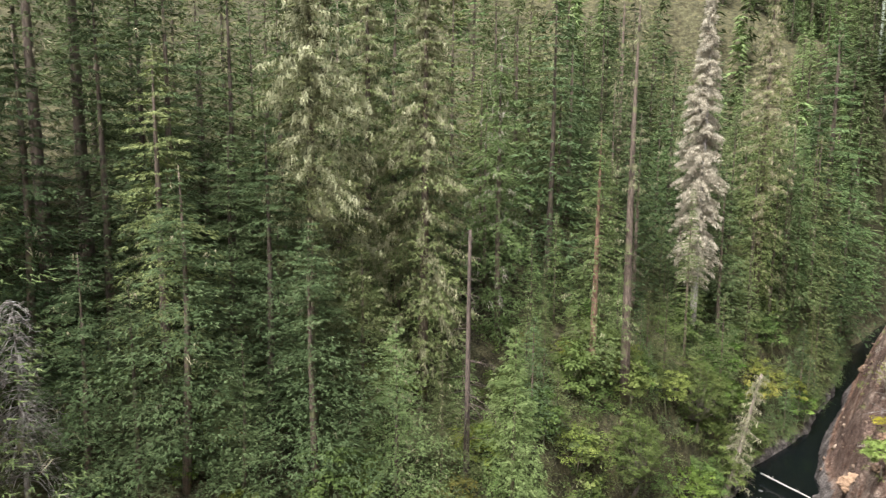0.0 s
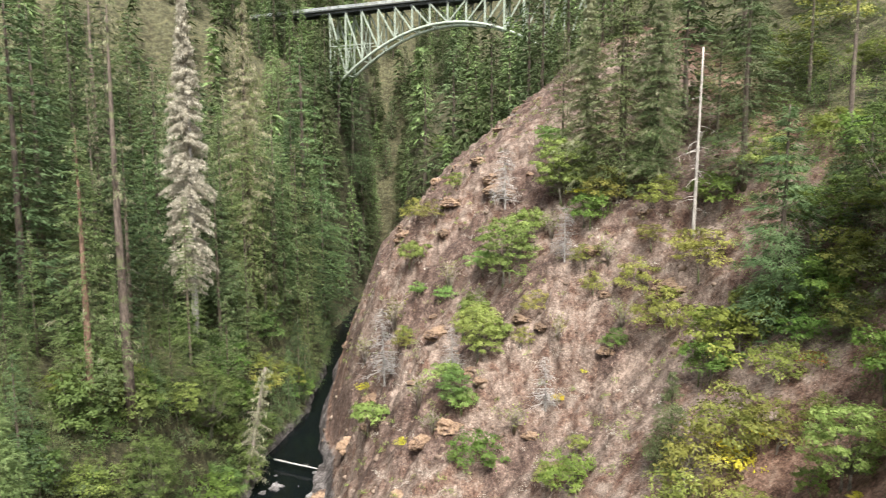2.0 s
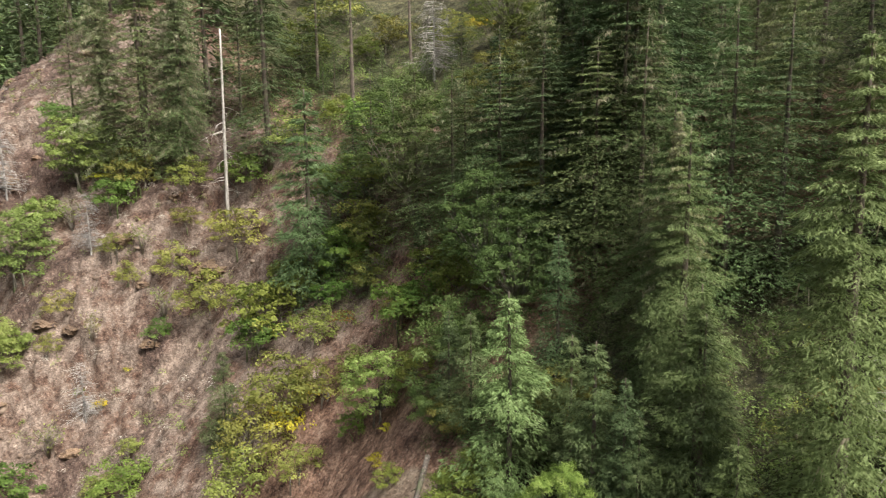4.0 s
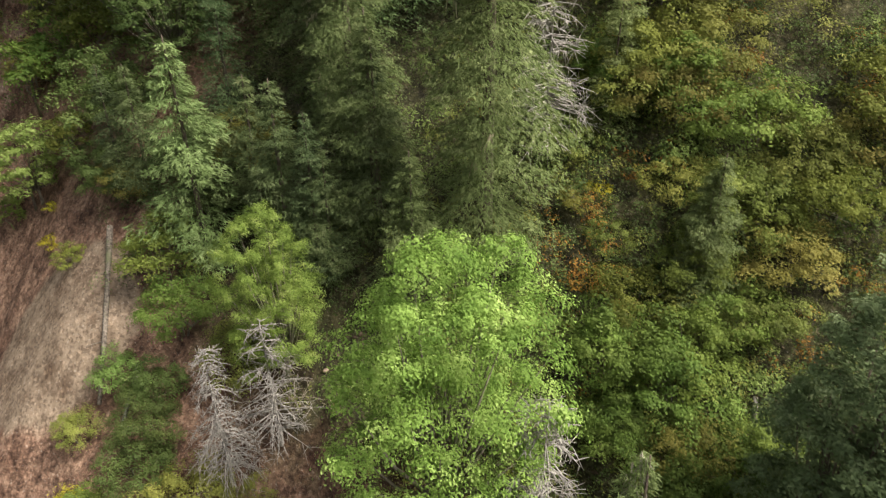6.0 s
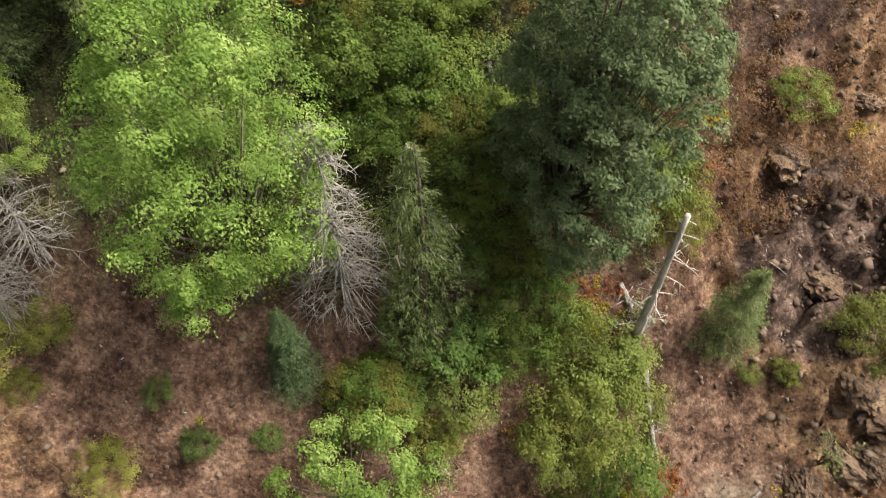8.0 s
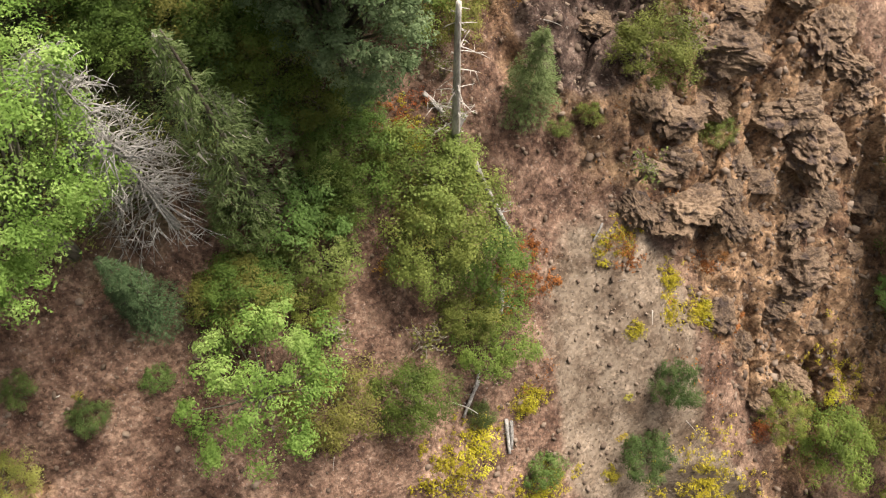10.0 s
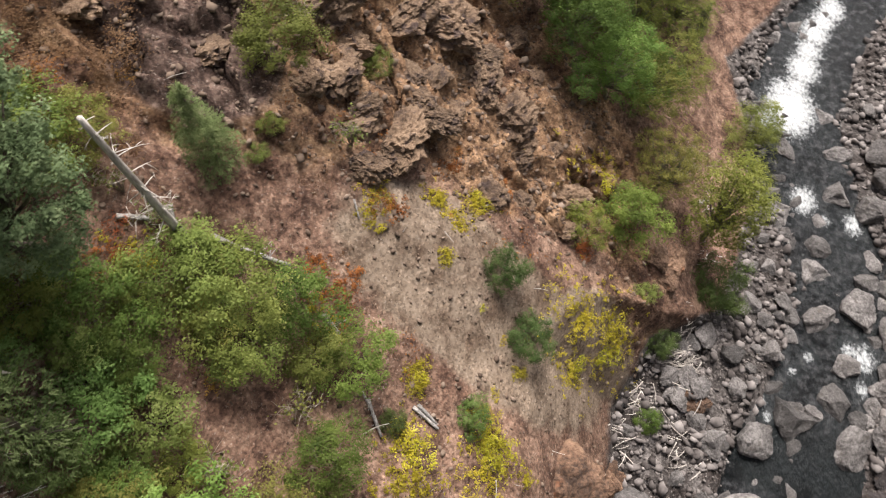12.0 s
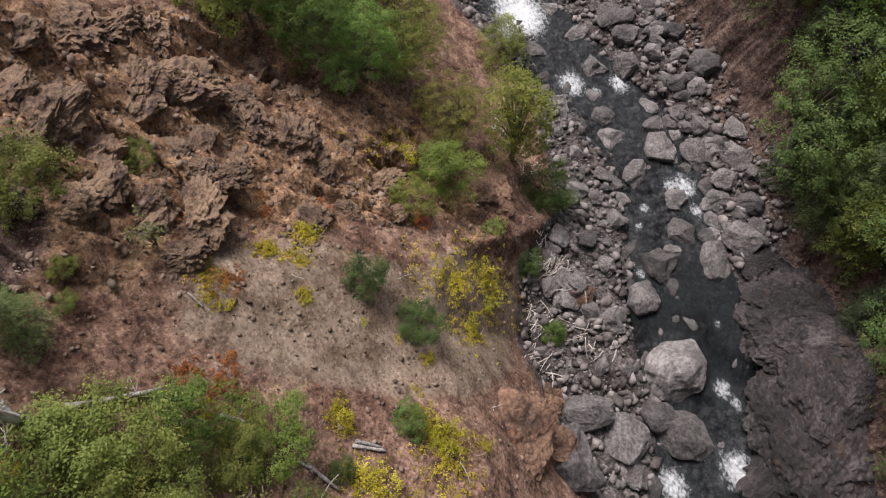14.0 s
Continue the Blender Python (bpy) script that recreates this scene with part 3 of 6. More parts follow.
def conifer_soups(seed, tall, radius, start=0.15, droop=0.35, step=0.55, per=4, dense=20, fanwide=0.3, blade=(0.11, 0.29), lichen=0.0, ragged=0.35, trunk_r=None, dead_low=0.0, top_bare=0.0, drop=0.12):
    """Trunk with dead branches, foliage sprays along drooping limbs, and hanging lichen."""
    r = np.random.default_rng(seed)
    wood, leaf, moss = Soup(), Soup(), Soup()
    tr = trunk_r or tall * 0.0125
    zs = np.linspace(-0.8, tall, 9)
    bend = r.normal(size=2) * tall * 0.006
    pts = np.stack([bend[0] * np.sin(zs / tall * 3), bend[1] * np.sin(zs / tall * 2.3), zs], 1)
    wood.tube(pts, tr * (1 - np.clip(zs, 0, tall) / tall) ** 0.85 + 0.025, 8)
    z = tall * start
    clump = r.random(12)
    while z < tall * (1 - top_bare):
        t = max(0.0, (z / tall - start) / (1 - start))
        prof = (1 - t ** 1.45) ** 0.95 * (0.6 + 0.4 * min(1, t / 0.15)) + 0.02
        for _ in range(per):
            if r.random() < drop:
                continue
            az = r.random() * 2 * math.pi
            uneven = 0.75 + 0.5 * clump[int(az / 6.2832 * 4) + 4 * int(min(2, t * 3))]
            ln = radius * prof * uneven * (1 - ragged * r.random()) + 0.15
            k = max(4, int(ln * dense))
            s = r.uniform(0.04, 1, k) ** 0.75
            out = np.array([math.cos(az), math.sin(az), 0.0])
            rise = 0.18 * (t - 0.3)
            sidev = np.array([-out[1], out[0], 0.0])
            lat = r.uniform(-1, 1, k)
            fan = fanwide * ln * np.sin(np.clip(s, 0, 1) * 2.6) ** 0.8
            dz = ln * (rise * s - droop * s * s * (1 - 0.6 * t)) + 0.12 * ln * np.maximum(0, s - 0.75) - 0.25 * np.abs(lat) * fan + r.normal(size=k) * 0.06
            p = out[None] * (ln * s * 0.96)[:, None] + sidev[None] * (lat * fan)[:, None] + np.array([0, 0, 1.0])[None] * dz[:, None] + np.array([0, 0, z])
            along = out[None] * 0.8 + sidev[None] * (lat * 0.9)[:, None] + r.normal(size=(k, 3)) * 0.25 + np.array([0, 0, -1.0])[None] * (0.2 + 1.3 * droop * r.random(k))[:, None]
            # sprays of three: a leader and two side shoots
            tuft = np.arange(k) // 3 * 3
            sz = 0.6 + 0.7 * r.random(k)
            turn = (np.arange(k) % 3 - 1) * 0.75
            along = along[tuft] + sidev[None] * turn[:, None] + np.array([0, 0, -0.12])[None] * np.abs(turn)[:, None]
            leaf.blades(p[tuft] + r.normal(size=(k, 3)) * 0.05, along, 0.74 * blade[0] * sz, 1.35 * blade[1] * sz, r)
            if lichen and r.random() < lichen * (0.2 + 1.2 * t):
                kk = max(4, int(ln * 24 * lichen))
                q = np.clip(r.random(1 + kk // 8)[r.integers(0, 1 + kk // 8, kk)] + r.normal(size=kk) * 0.05, 0.03, 1)
                pp = out[None] * (ln * q)[:, None] + np.array([0, 0, 1.0])[None] * (ln * (rise * q - droop * q * q * (1 - 0.6 * t)))[:, None] + np.array([0, 0, z]) + r.normal(size=(kk, 3)) * 0.12
                moss.blades(pp, np.array([[0, 0, -1.0]]) + r.normal(size=(kk, 3)) * 0.3, r.uniform(0.045, 0.1, kk), r.uniform(0.3, 0.95, kk), r, 3.0)
        z += step * (0.7 + 0.6 * r.random()) * (1.15 - 0.5 * t)
    low = int(dead_low * tall)
    for _ in range(low):
        z = tall * (0.08 + r.random() * max(0.1, start))
        az = r.random() * 6.283
        ln = r.uniform(0.6, 2.2)
        o = np.array([math.cos(az), math.sin(az), -0.25])
        wood.tube([[0, 0, z], o * ln * 0.5 + [0, 0, z], o * ln + [0, 0, z - 0.25 * ln]], [0.035, 0.025, 0.01], 3)
    return wood, leaf, moss


def conifer(name, label, needles, bark=BARK, moss_mat=LICHEN, category="conifer tree", group="gorge forest conifers", **kw):
    wood, leaf, moss = conifer_soups(**kw)
    t = thing(name, label, category, group)
    part("trunk", wood.mesh("trunk", bark, True), t)
    part("crown", leaf.mesh("crown", needles), t)
    if moss.n:
        part("lichen", moss.mesh("lichen", moss_mat), t, "pale hanging lichen")
    return t


def snag(name, label, seed, tall, tr=0.3, reach=2.0, count=60, bark=BARK_GREY, broken=True, beards=0, fine=2, lean_down=0.3, start=0.15, group="dead standing trees", moss_mat=LICHEN_GREY):
    """A dead standing trunk with bare, forked, drooping branches."""
    r = np.random.default_rng(seed)
    wood, twigs, moss = Soup(), Soup(), Soup()
    zs = np.linspace(-0.8, tall, 10)
    pts = np.stack([r.normal() * 0.02 * zs * np.sin(zs / tall * 2), r.normal() * 0.012 * zs, zs], 1)
    end = 0.45 if broken else 0.06
    wood.tube(pts, tr * (1 - (1 - end) * np.clip(zs, 0, tall) / tall), 9)
    for _ in range(count):
        t = start + (1 - start) * r.random()
        z = t * tall
        az = r.random() * 6.283
        ln = reach * (1.15 - 0.8 * t) * r.uniform(0.35, 1.15)
        o = np.array([math.cos(az), math.sin(az), 0.0])
        c = np.array([np.interp(z, zs, pts[:, 0]), np.interp(z, zs, pts[:, 1]), z])
        path = [c, c + o * ln * 0.4 + [0, 0, -0.05 * ln], c + o * ln * 0.75 + [0, 0, -lean_down * 0.45 * ln], c + o * ln + [0, 0, -lean_down * ln * 0.8]]
        twigs.tube(path, [0.034 * ln ** 0.5, 0.024 * ln ** 0.5, 0.014, 0.006], 3)
        for _k in range(fine):
            q = r.uniform(0.3, 0.95)
            b = np.array(path[1]) * (1 - q) + np.array(path[3]) * q
            e = b + (o * 0.5 + r.normal(size=3) * 0.6) * ln * 0.35 + [0, 0, -0.12 * ln]
            twigs.tube([b, (b + e) / 2 + [0, 0, 0.03], e], [0.018, 0.013, 0.006], 3)
        if beards:
            kk = beards
            q = r.random(kk)[:, None]
            pp = c * (1 - q) + np.array(path[3]) * q + r.normal(size=(kk, 3)) * 0.1
            moss.blades(pp, np.array([[0, 0, -1.0]]) + r.normal(size=(kk, 3)) * 0.35, r.uniform(0.05, 0.13, kk), r.uniform(0.3, 0.9, kk), r, 3.0)
    t = thing(name, label, "dead tree", group)
    part("trunk", wood.mesh("trunk", bark, True), t)
    part("twig_spray", twigs.mesh("twig_spray", bark), t)
    if moss.n:
        part("lichen", moss.mesh("lichen", moss_mat), t, "pale hanging lichen")
    return t


def leaf_pad(k, size, flat, lean, r, sprays=9):
    """Places and normals of k leaves over the top of a leafy pad that is made of small sprays."""
    hub = r.normal(size=(sprays, 3)) + np.asarray(lean) * 0.5 + [0, 0, 0.35]
    hub /= np.linalg.norm(hub, axis=1)[:, None]
    hub[:, 2] = np.where(hub[:, 2] < -0.2, -0.4 * hub[:, 2], hub[:, 2])
    reach = r.uniform(0.55, 1.05, (sprays, 1))
    pick_ = r.integers(0, sprays, k)
    away = r.normal(size=(k, 3)) * 0.23 * [1, 1, 0.7]
    at = (hub * reach)[pick_] + away
    at[:, 2] -= 0.35 * (away[:, 0] ** 2 + away[:, 1] ** 2) * 4
    nrm = hub[pick_] * 0.7 + away * 2.2 + np.array([0, 0, 0.6]) + r.normal(size=(k, 3)) * 0.25
    return at * size * np.array([1, 1, flat]), nrm


def broadleaf(name, label, seed, tall, radius, leaf_mat, bark=BARK_MAPLE, clumps=90, per=70, leaf=0.26, category="broadleaf tree", group="", lowest=0.25, stems=1, clump_r=0.9, flat=0.55, hollow=0.55, tri=True):
    """Stems and limbs that carry clumps of leaves over an uneven crown."""
    r = np.random.default_rng(seed)
    wood, leafs = Soup(), Soup()
    crown_c = np.array([0, 0, tall * (lowest + 1) / 2])
    half = np.array([radius, radius, tall * (1 - lowest) / 2])
    lobes = r.normal(size=(7, 3))
    lobes /= np.linalg.norm(lobes, axis=1)[:, None]
    roots = [np.array([r.normal() * 0.25 * (stems > 1), r.normal() * 0.25 * (stems > 1), 0]) for _ in range(stems)]
    forks = []
    for b in roots:
        f = b + np.array([r.normal() * radius * 0.15, r.normal() * radius * 0.15, tall * (lowest + 0.18)])
        rad = tall * 0.02 / stems ** 0.5 + 0.01
        wood.tube([b - [0, 0, 0.5], b * 0.7 + f * 0.3, f], [rad * 1.25, rad, rad * 0.7], 7)
        forks.append((f, rad))
    pads = []
    for i in range(clumps):
        best = None
        for _ in range(8):
            d = r.normal(size=3)
            d /= np.linalg.norm(d)
            if d[2] < -0.6:
                d[2] *= -0.6
            bulge = 0.62 + 0.48 * max(0.0, np.max(lobes @ d)) ** 3
            deep = r.uniform(0.85, 1.0) if i % 4 else r.uniform(hollow, 0.85)
            c = d * bulge * deep
            gap = min((np.sum((c - q) ** 2) for q in pads), default=9.0)
            if best is None or gap > best[0]:
                best = (gap, c, d)
        pads.append(best[1])
        d, c = best[2], crown_c + best[1] * half
        f, rad = forks[i % len(forks)]
        if i % 2 == 0:
            midp = f * 0.45 + c * 0.55 + [0, 0, -0.05 * tall * r.random()]
            wood.tube([f, midp, c], [rad * 0.4, rad * 0.22, 0.008], 4)
        k = int(per * r.uniform(0.6, 1.3))
        cr = clump_r * r.uniform(0.65, 1.25)
        at, nrm = leaf_pad(k, cr, flat, d, r)
        leafs.leaves(c + at, nrm, leaf * (1.25 if tri else 1.0) * r.uniform(0.6, 1.25, k), r, 1.15, tri)
    t = thing(name, label, category, group)
    part("trunk" if stems == 1 else "stem", wood.mesh("trunk", bark, True), t)
    part("crown" if stems == 1 else "foliage", leafs.mesh("crown", leaf_mat), t)
    return t


def twiggy(name, label, seed, tall, spread, mat, leaf_mat=None, stems=14, category="dry shrub", group="dry shrubs", leaves=0, leaf=0.1):
    """A bare or thinly leaved shrub of arching stems."""
    r = np.random.default_rng(seed)
    wood, leafs = Soup(), Soup()
    for _ in range(stems):
        az, ln = r.random() * 6.283, tall * r.uniform(0.5, 1.1)
        o = np.array([math.cos(az), math.sin(az), 0]) * spread * r.uniform(0.2, 1)
        e = o + [0, 0, ln]
        mid_ = o * 0.35 + [0, 0, ln * 0.6]
        wood.tube([[0, 0, -0.2], mid_, e], [0.03, 0.02, 0.006], 3)
        for _k in range(5):
            q = r.uniform(0.3, 1)
            b = mid_ * (1 - q) + e * q
            tip = b + r.normal(size=3) * tall * 0.16
            wood.tube([b, (b + tip) / 2 + [0, 0, 0.03], tip], [0.012, 0.009, 0.004], 3)
            if leaves:
                p = b + (tip - b) * r.random((leaves, 1)) + r.normal(size=(leaves, 3)) * 0.1
                leafs.leaves(p, r.normal(size=(leaves, 3)) * 0.5 + [0, 0, 0.8], leaf * r.uniform(0.6, 1.3, leaves), r)
    t = thing(name, label, category, group)
    part("twig_spray", wood.mesh("twig_spray", mat), t)
    if leafs.n:
        part("foliage", leafs.mesh("foliage", leaf_mat), t)
    return t


def rock_mesh(name, seed, mat, level=3, flat=0.7, rough=0.35, cuts=9, crag=0.0):
    """A broken, weathered stone about 1 m across: a ball cut by planes, then roughened."""
    r = np.random.default_rng(seed)
    bm = bmesh.new()
    bmesh.ops.create_icosphere(bm, subdivisions=level, radius=0.62)
    planes = [(Vector(r.normal(size=3)).normalized(), r.uniform(0.32, 0.52)) for _ in range(cuts)]
    off = Vector(r.uniform(-50, 50, 3))
    for v in bm.verts:
        for nv, d in planes:
            over = v.co.dot(nv) - d
            if over > 0:
                v.co -= nv * over * 0.92
        v.co *= 1 + rough * 0.35 * noise.noise(v.co * 2.2 + off) + rough * 0.14 * noise.noise(v.co * 6 + off)
        if crag:
            q = v.co * 2.6 + off
            v.co *= 1 + crag * (0.5 - abs(noise.noise(q))) + crag * 0.5 * (0.5 - abs(noise.noise(q * 2.3))) + crag * 0.3 * noise.noise(q * 5)
            v.co *= 1 + crag * 0.22 * (0.5 - abs(noise.noise(v.co * 11 + off))) + crag * 0.12 * noise.noise(v.co * 24 + off)
        v.co.z *= flat
    me = bpy.data.meshes.new(name)
    bm.to_mesh(me)
    bm.free()
    me.materials.append(mat)
    return me


def log_mesh(name, seed, length, radius, mat, stubs=5, taper=0.6, bend=0.03, sides=8):
    """A log lying along +x from its thick end."""
    r = np.random.default_rng(seed)
    s = Soup()
    k = 7
    q = np.linspace(0, 1, k)
    pts = np.stack([q * length, np.sin(q * 3) * length * bend * r.normal(), np.sin(q * 2) * length * bend * 0.3], 1)
    s.tube(pts, radius * (1 - (1 - taper) * q) * (1 + 0.12 * r.normal(size=k)), sides)
    for _ in range(stubs):
        i = r.uniform(0.1, 0.95)
        b = np.array([i * length, 0, 0])
        a = r.random() * 6.283
        e = b + np.array([r.uniform(-0.2, 0.5), math.cos(a), math.sin(a)]) * r.uniform(1.5, 6) * radius
        s.tube([b, (b + e) / 2, e], [radius * 0.22, radius * 0.15, radius * 0.06], 4)
    return s.mesh(name, mat, True)


def pebble_shapes(count, seed):
    """Small cut stones of 20 faces, about 1 m across."""
    r = np.random.default_rng(seed)
    bm = bmesh.new()
    bmesh.ops.create_icosphere(bm, subdivisions=1, radius=0.5)
    v = np.array([w.co[:] for w in bm.verts])
    f = np.array([[w.index for w in g.verts] for g in bm.faces])
    bm.free()
    return [(v * r.uniform(0.45, 1.3, (len(v), 1)) * r.uniform(0.38, 1.1, 3), f) for _ in range(count)]


def strew(soup, shapes, x, y, z, size, r):
    v, f = shapes[r.integers(len(shapes))]
    a, b = r.uniform(0, 6.283, 2)
    c, s, c2, s2 = math.cos(a), math.sin(a), math.cos(b), math.sin(b)
    rot = np.array([[c, -s, 0], [s, c, 0], [0, 0, 1]]) @ np.array([[1, 0, 0], [0, c2, -s2], [0, s2, c2]])
    soup.add(v @ rot.T * size + [x, y, z], f)


def clump_field(name, label, spots_, mat, leaf, per, radius, lift, seed, category="undergrowth"):
    """Low leafy clumps over the ground, joined, where nobody could count the plants."""
    r = np.random.default_rng(seed)
    so = Soup()
    for x, y, s in spots_:
        z = float(height(x, y))
        k = int(per * s)
        off, nrm = leaf_pad(k, radius * s, 0.75, (0, 0, 0.4), r, 6)
        so.leaves(off + [x, y, z + lift * s], nrm, leaf * r.uniform(0.6, 1.3, k), r, 1.15, True)
    return tagged(new(name, so.mesh(name, mat)), label, category, kind="stuff")


def spots_in(count, x0, x1, y0, y1, keep, seed, lo=0.6, hi=1.4):
    r = np.random.default_rng(seed)
    out = []
    while len(out) < count:
        x, y = r.uniform(x0, x1), r.uniform(y0, y1)
        if r.random() < keep(x, y):
            out.append((x, y, r.uniform(lo, hi)))
    return out


# ---- the land ----
def graded(marks):
    """Coordinates from (start, end, spacing) stretches."""
    out = []
    for a, b, s in marks:
        out.extend(np.linspace(a, b, max(1, round((b - a) / s)), endpoint=False))
    return np.array(out + [marks[-1][1]])


def grid_mesh(name, xs, ys, z_of, mat, smooth=True):
    gx, gy = np.meshgrid(xs, ys)
    v = np.stack([gx, gy, z_of(gx, gy)], -1).reshape(-1, 3)
    w = len(xs)
    i, j = np.meshgrid(np.arange(len(ys) - 1), np.arange(w - 1), indexing="ij")
    a = (i * w + j).ravel()
    return mesh_of(name, v, np.stack([a, a + 1, a + w + 1, a + w], 1), mat, smooth), gx.ravel(), gy.ravel(), v[:, 2]


def zone_values(me, name, values):
    at = me.attributes.new(name, "FLOAT", "POINT")
    at.data.foreach_set("value", np.ascontiguousarray(values, np.float32))


XS = graded([(-2500, -400, 300), (-400, -120, 14), (-120, -48, 3), (-48, -32, 0.8), (-32, -13, 0.4), (-13, 25, 0.19), (25, 60, 0.75), (60, 140, 3), (140, 420, 14), (420, 2500, 300)])
YS = graded([(-2500, -300, 300), (-300, -70, 12), (-70, -45, 1.5), (-45, -39, 0.42), (-39, 16, 0.19), (16, 46, 0.4), (46, 60, 0.8), (60, 165, 0.7), (165, 190, 1.3), (190, 330, 3), (330, 700, 12), (700, 2500, 200)])
land, LX, LY, LZ = grid_mesh("ground", XS, YS, height, GROUND)
LD = LX - river_centre(LY)
zone_values(land, "gravel", np.clip(ramp(LX - left_edge(LY), -1.5, 0.5) * (1 - ramp(LX - right_edge(LY), 0.2, 2.5)) * (1 - ramp(LY, 180, 220)), 0, 1))
zone_values(land, "scree", np.clip(0.62 * ramp(LY, 58, 75) * (1 - ramp(LY, 190, 210)) * ramp(LX - right_edge(LY), 0, 3) * (1 - ramp(LX, 36, 48)) * ramp(fbm(LX / 5, LY / 7, 360, 4), 0.4, 0.6) + 0.95 * spot(LX, LY, 16.5, -18.3, 4.2, 4.6) + 0.95 * spot(LX, LY, 26.4, -16, 3.0, 7) + 1.1 * ramp(left_edge(LY) - LX, -3, 0) * (1 - ramp(left_edge(LY) - LX, 10, 16)) * (1 - ramp(LY, 20, 40)), 0, 1))
zone_values(land, "sand", sandy(LX, LY))
zone_values(land, "rock", np.clip(bare_rock(LX, LY) * 1.1, 0, 1) * (1 - 0.85 * ramp(LY, 50, 70)) * ramp(LX - left_edge(LY), 1, 4))
zone_values(land, "straw", np.clip(ramp(LY, 36, 60) * (1 - ramp(LY, 190, 215)) * ramp(LX, -18, -12) * (1 - ramp(LX, 40, 60)), 0, 1) * 0.62)
zone_values(land, "duff", np.clip(ramp(left_edge(LY) - LX, 4, 8) + ramp(left_edge(LY) - LX, -1, 1) * ramp(LY, 20, 40) + ramp(LX, 42, 60) + ramp(LY, 195, 215) + 0.8 * spot(LX, LY, 30, 5, 16, 26), 0, 1))
ground = tagged(new("ground", land), "steep red-brown gorge slopes of soil, sand and broken rock", "ground", kind="structure")

FOAM = [(-23.4, -44.6, 2.8), (-21.0, -43.1, 1.2), (-24.0, -47.4, 1.6), (-24.6, -49.8, 2.0), (-25.1, -52.2, 1.7), (-26.4, -56.3, 1.7), (-25.6, -54.6, 1.9), (-27.2, -58.0, 1.8), (-22.6, -46.8, 1.5), (-25.0, -35.0, 1.5), (-29.4, -33.5, 1.2), (-30.1, -21.2, 1.3), (-29.0, -21.6, 0.9), (-25.8, -20.4, 0.6), (-30.0, -18.6, 0.8), (-24.5, -18.9, 0.5), (-22.0, -16.0, 0.8), (-22.7, -14.8, 0.6), (-24.6, -3.6, 0.9), (-25.0, -2.2, 0.6), (-19.5, -4.7, 0.5), (-22.7, 2.4, 1.6), (-17.5, 1.7, 1.4), (-19.2, -6.7, 0.4), (-26.8, -8.6, 0.4), (-26.9, -33.3, 0.7), (-18.5, 90.0, 4.0), (-19.5, 97.0, 2.5)]


def water_z(x, y):
    return 0.05 * (fbm(x / 0.9, y / 1.6, 130, 3) - 0.5) + 0.1 * (fbm(x / 3, y / 4, 140, 2) - 0.5)


wx = graded([(-100, -44, 3), (-44, -10, 0.25)])
wy = graded([(-150, -62, 4), (-62, 12, 0.25), (12, 45, 1.0), (45, 130, 1.0), (130, 330, 4)])
wmesh, WX, WY, WZ = grid_mesh("river", wx, wy, water_z, WATER)
foam = 0.22 * ramp(WY, -66, -60) * (1 - ramp(WY, 2, 14)) * ramp(fbm(WX / 2.5, WY / 4, 400, 2), 0.4, 0.6)
for fx, fy, rad in FOAM:
    foam = np.maximum(foam, min(0.8, 0.5 + 0.1 * rad) * np.exp(-(((WX - fx) / (1.25 * rad)) ** 2 + ((WY - fy) / (1.6 * rad)) ** 2)))
zone_values(wmesh, "calm", ramp(WY, 25, 60))
zone_values(wmesh, "depth", np.maximum(ramp(WY, 25, 60), 0.8 * ramp(WY, -16, -13) * (1 - ramp(WY, -4, -1)) * ramp(fbm(WX / 3, WY / 3, 410, 2), 0.25, 0.45)))
zone_values(wmesh, "foam", foam)
river = tagged(new("river", wmesh), "dark shallow river with white rapids between boulders", "water", kind="structure")

# Single trees: x, y, height.
AT_FIR_TALL = [(-61.5, 25.0, 46.0), (-63.3, 29.1, 46.0)]
AT_FIR_LICHEN = [(-47.9, 42.4, 48.0), (-44.6, 54.2, 46.0), (-51.3, 52.9, 44.0), (27.7, 105.6, 31.4), (34.6, 94.9, 28.6), (30.1, 17.8, 14.5)]
AT_SNAG_DARK = [(-36.3, 50.9, 25.6)]
AT_FIR_PALE = [(-47.6, 73.3, 39.2)]
AT_FIR_RED = [(-37.5, 80.5, 35.4)]
AT_FIR_SPARSE = [(-34.2, 83.6, 53.3), (-57.7, 133.0, 54.7), (40.3, 107.3, 24.9), (48.0, 73.1, 24.4), (56.3, 71.9, 19.3)]
AT_SPIRE_LICHEN = [(-36.8, 118.3, 60.3)]
AT_SPIRE_GREEN = [(-32.4, 143.0, 69.8)]
AT_FIR_YOUNG = [(-34.2, 55.9, 19.3)]
AT_BROAD_DARK = [(-31.4, 81.0, 11.6), (40.4, 51.0, 14.2), (33.3, 33.1, 9.5), (43.7, 45.6, 9.5), (31.5, 29.3, 8.0), (-31.6, 106.5, 13.0), (-38.3, 83.0, 9.0)]
AT_BROAD_GREEN = [(-1.6, -34.4, 7.5), (-4.9, -33.4, 7.5), (-5.5, -39.8, 8.0), (1.9, -36.2, 6.5), (-2.5, -38.5, 7.5)]
AT_STUMP = [(-36.4, 69.2, 3.3)]
AT_SNAG_MOSSY = [(-27.8, 112.3, 21.5), (-40.3, 46.9, 6.7)]
AT_SNAG_CONIFER = [(-51.3, 18.4, 15.3), (16.1, 16.8, 8.0), (16.0, 3.0, 11.4)]
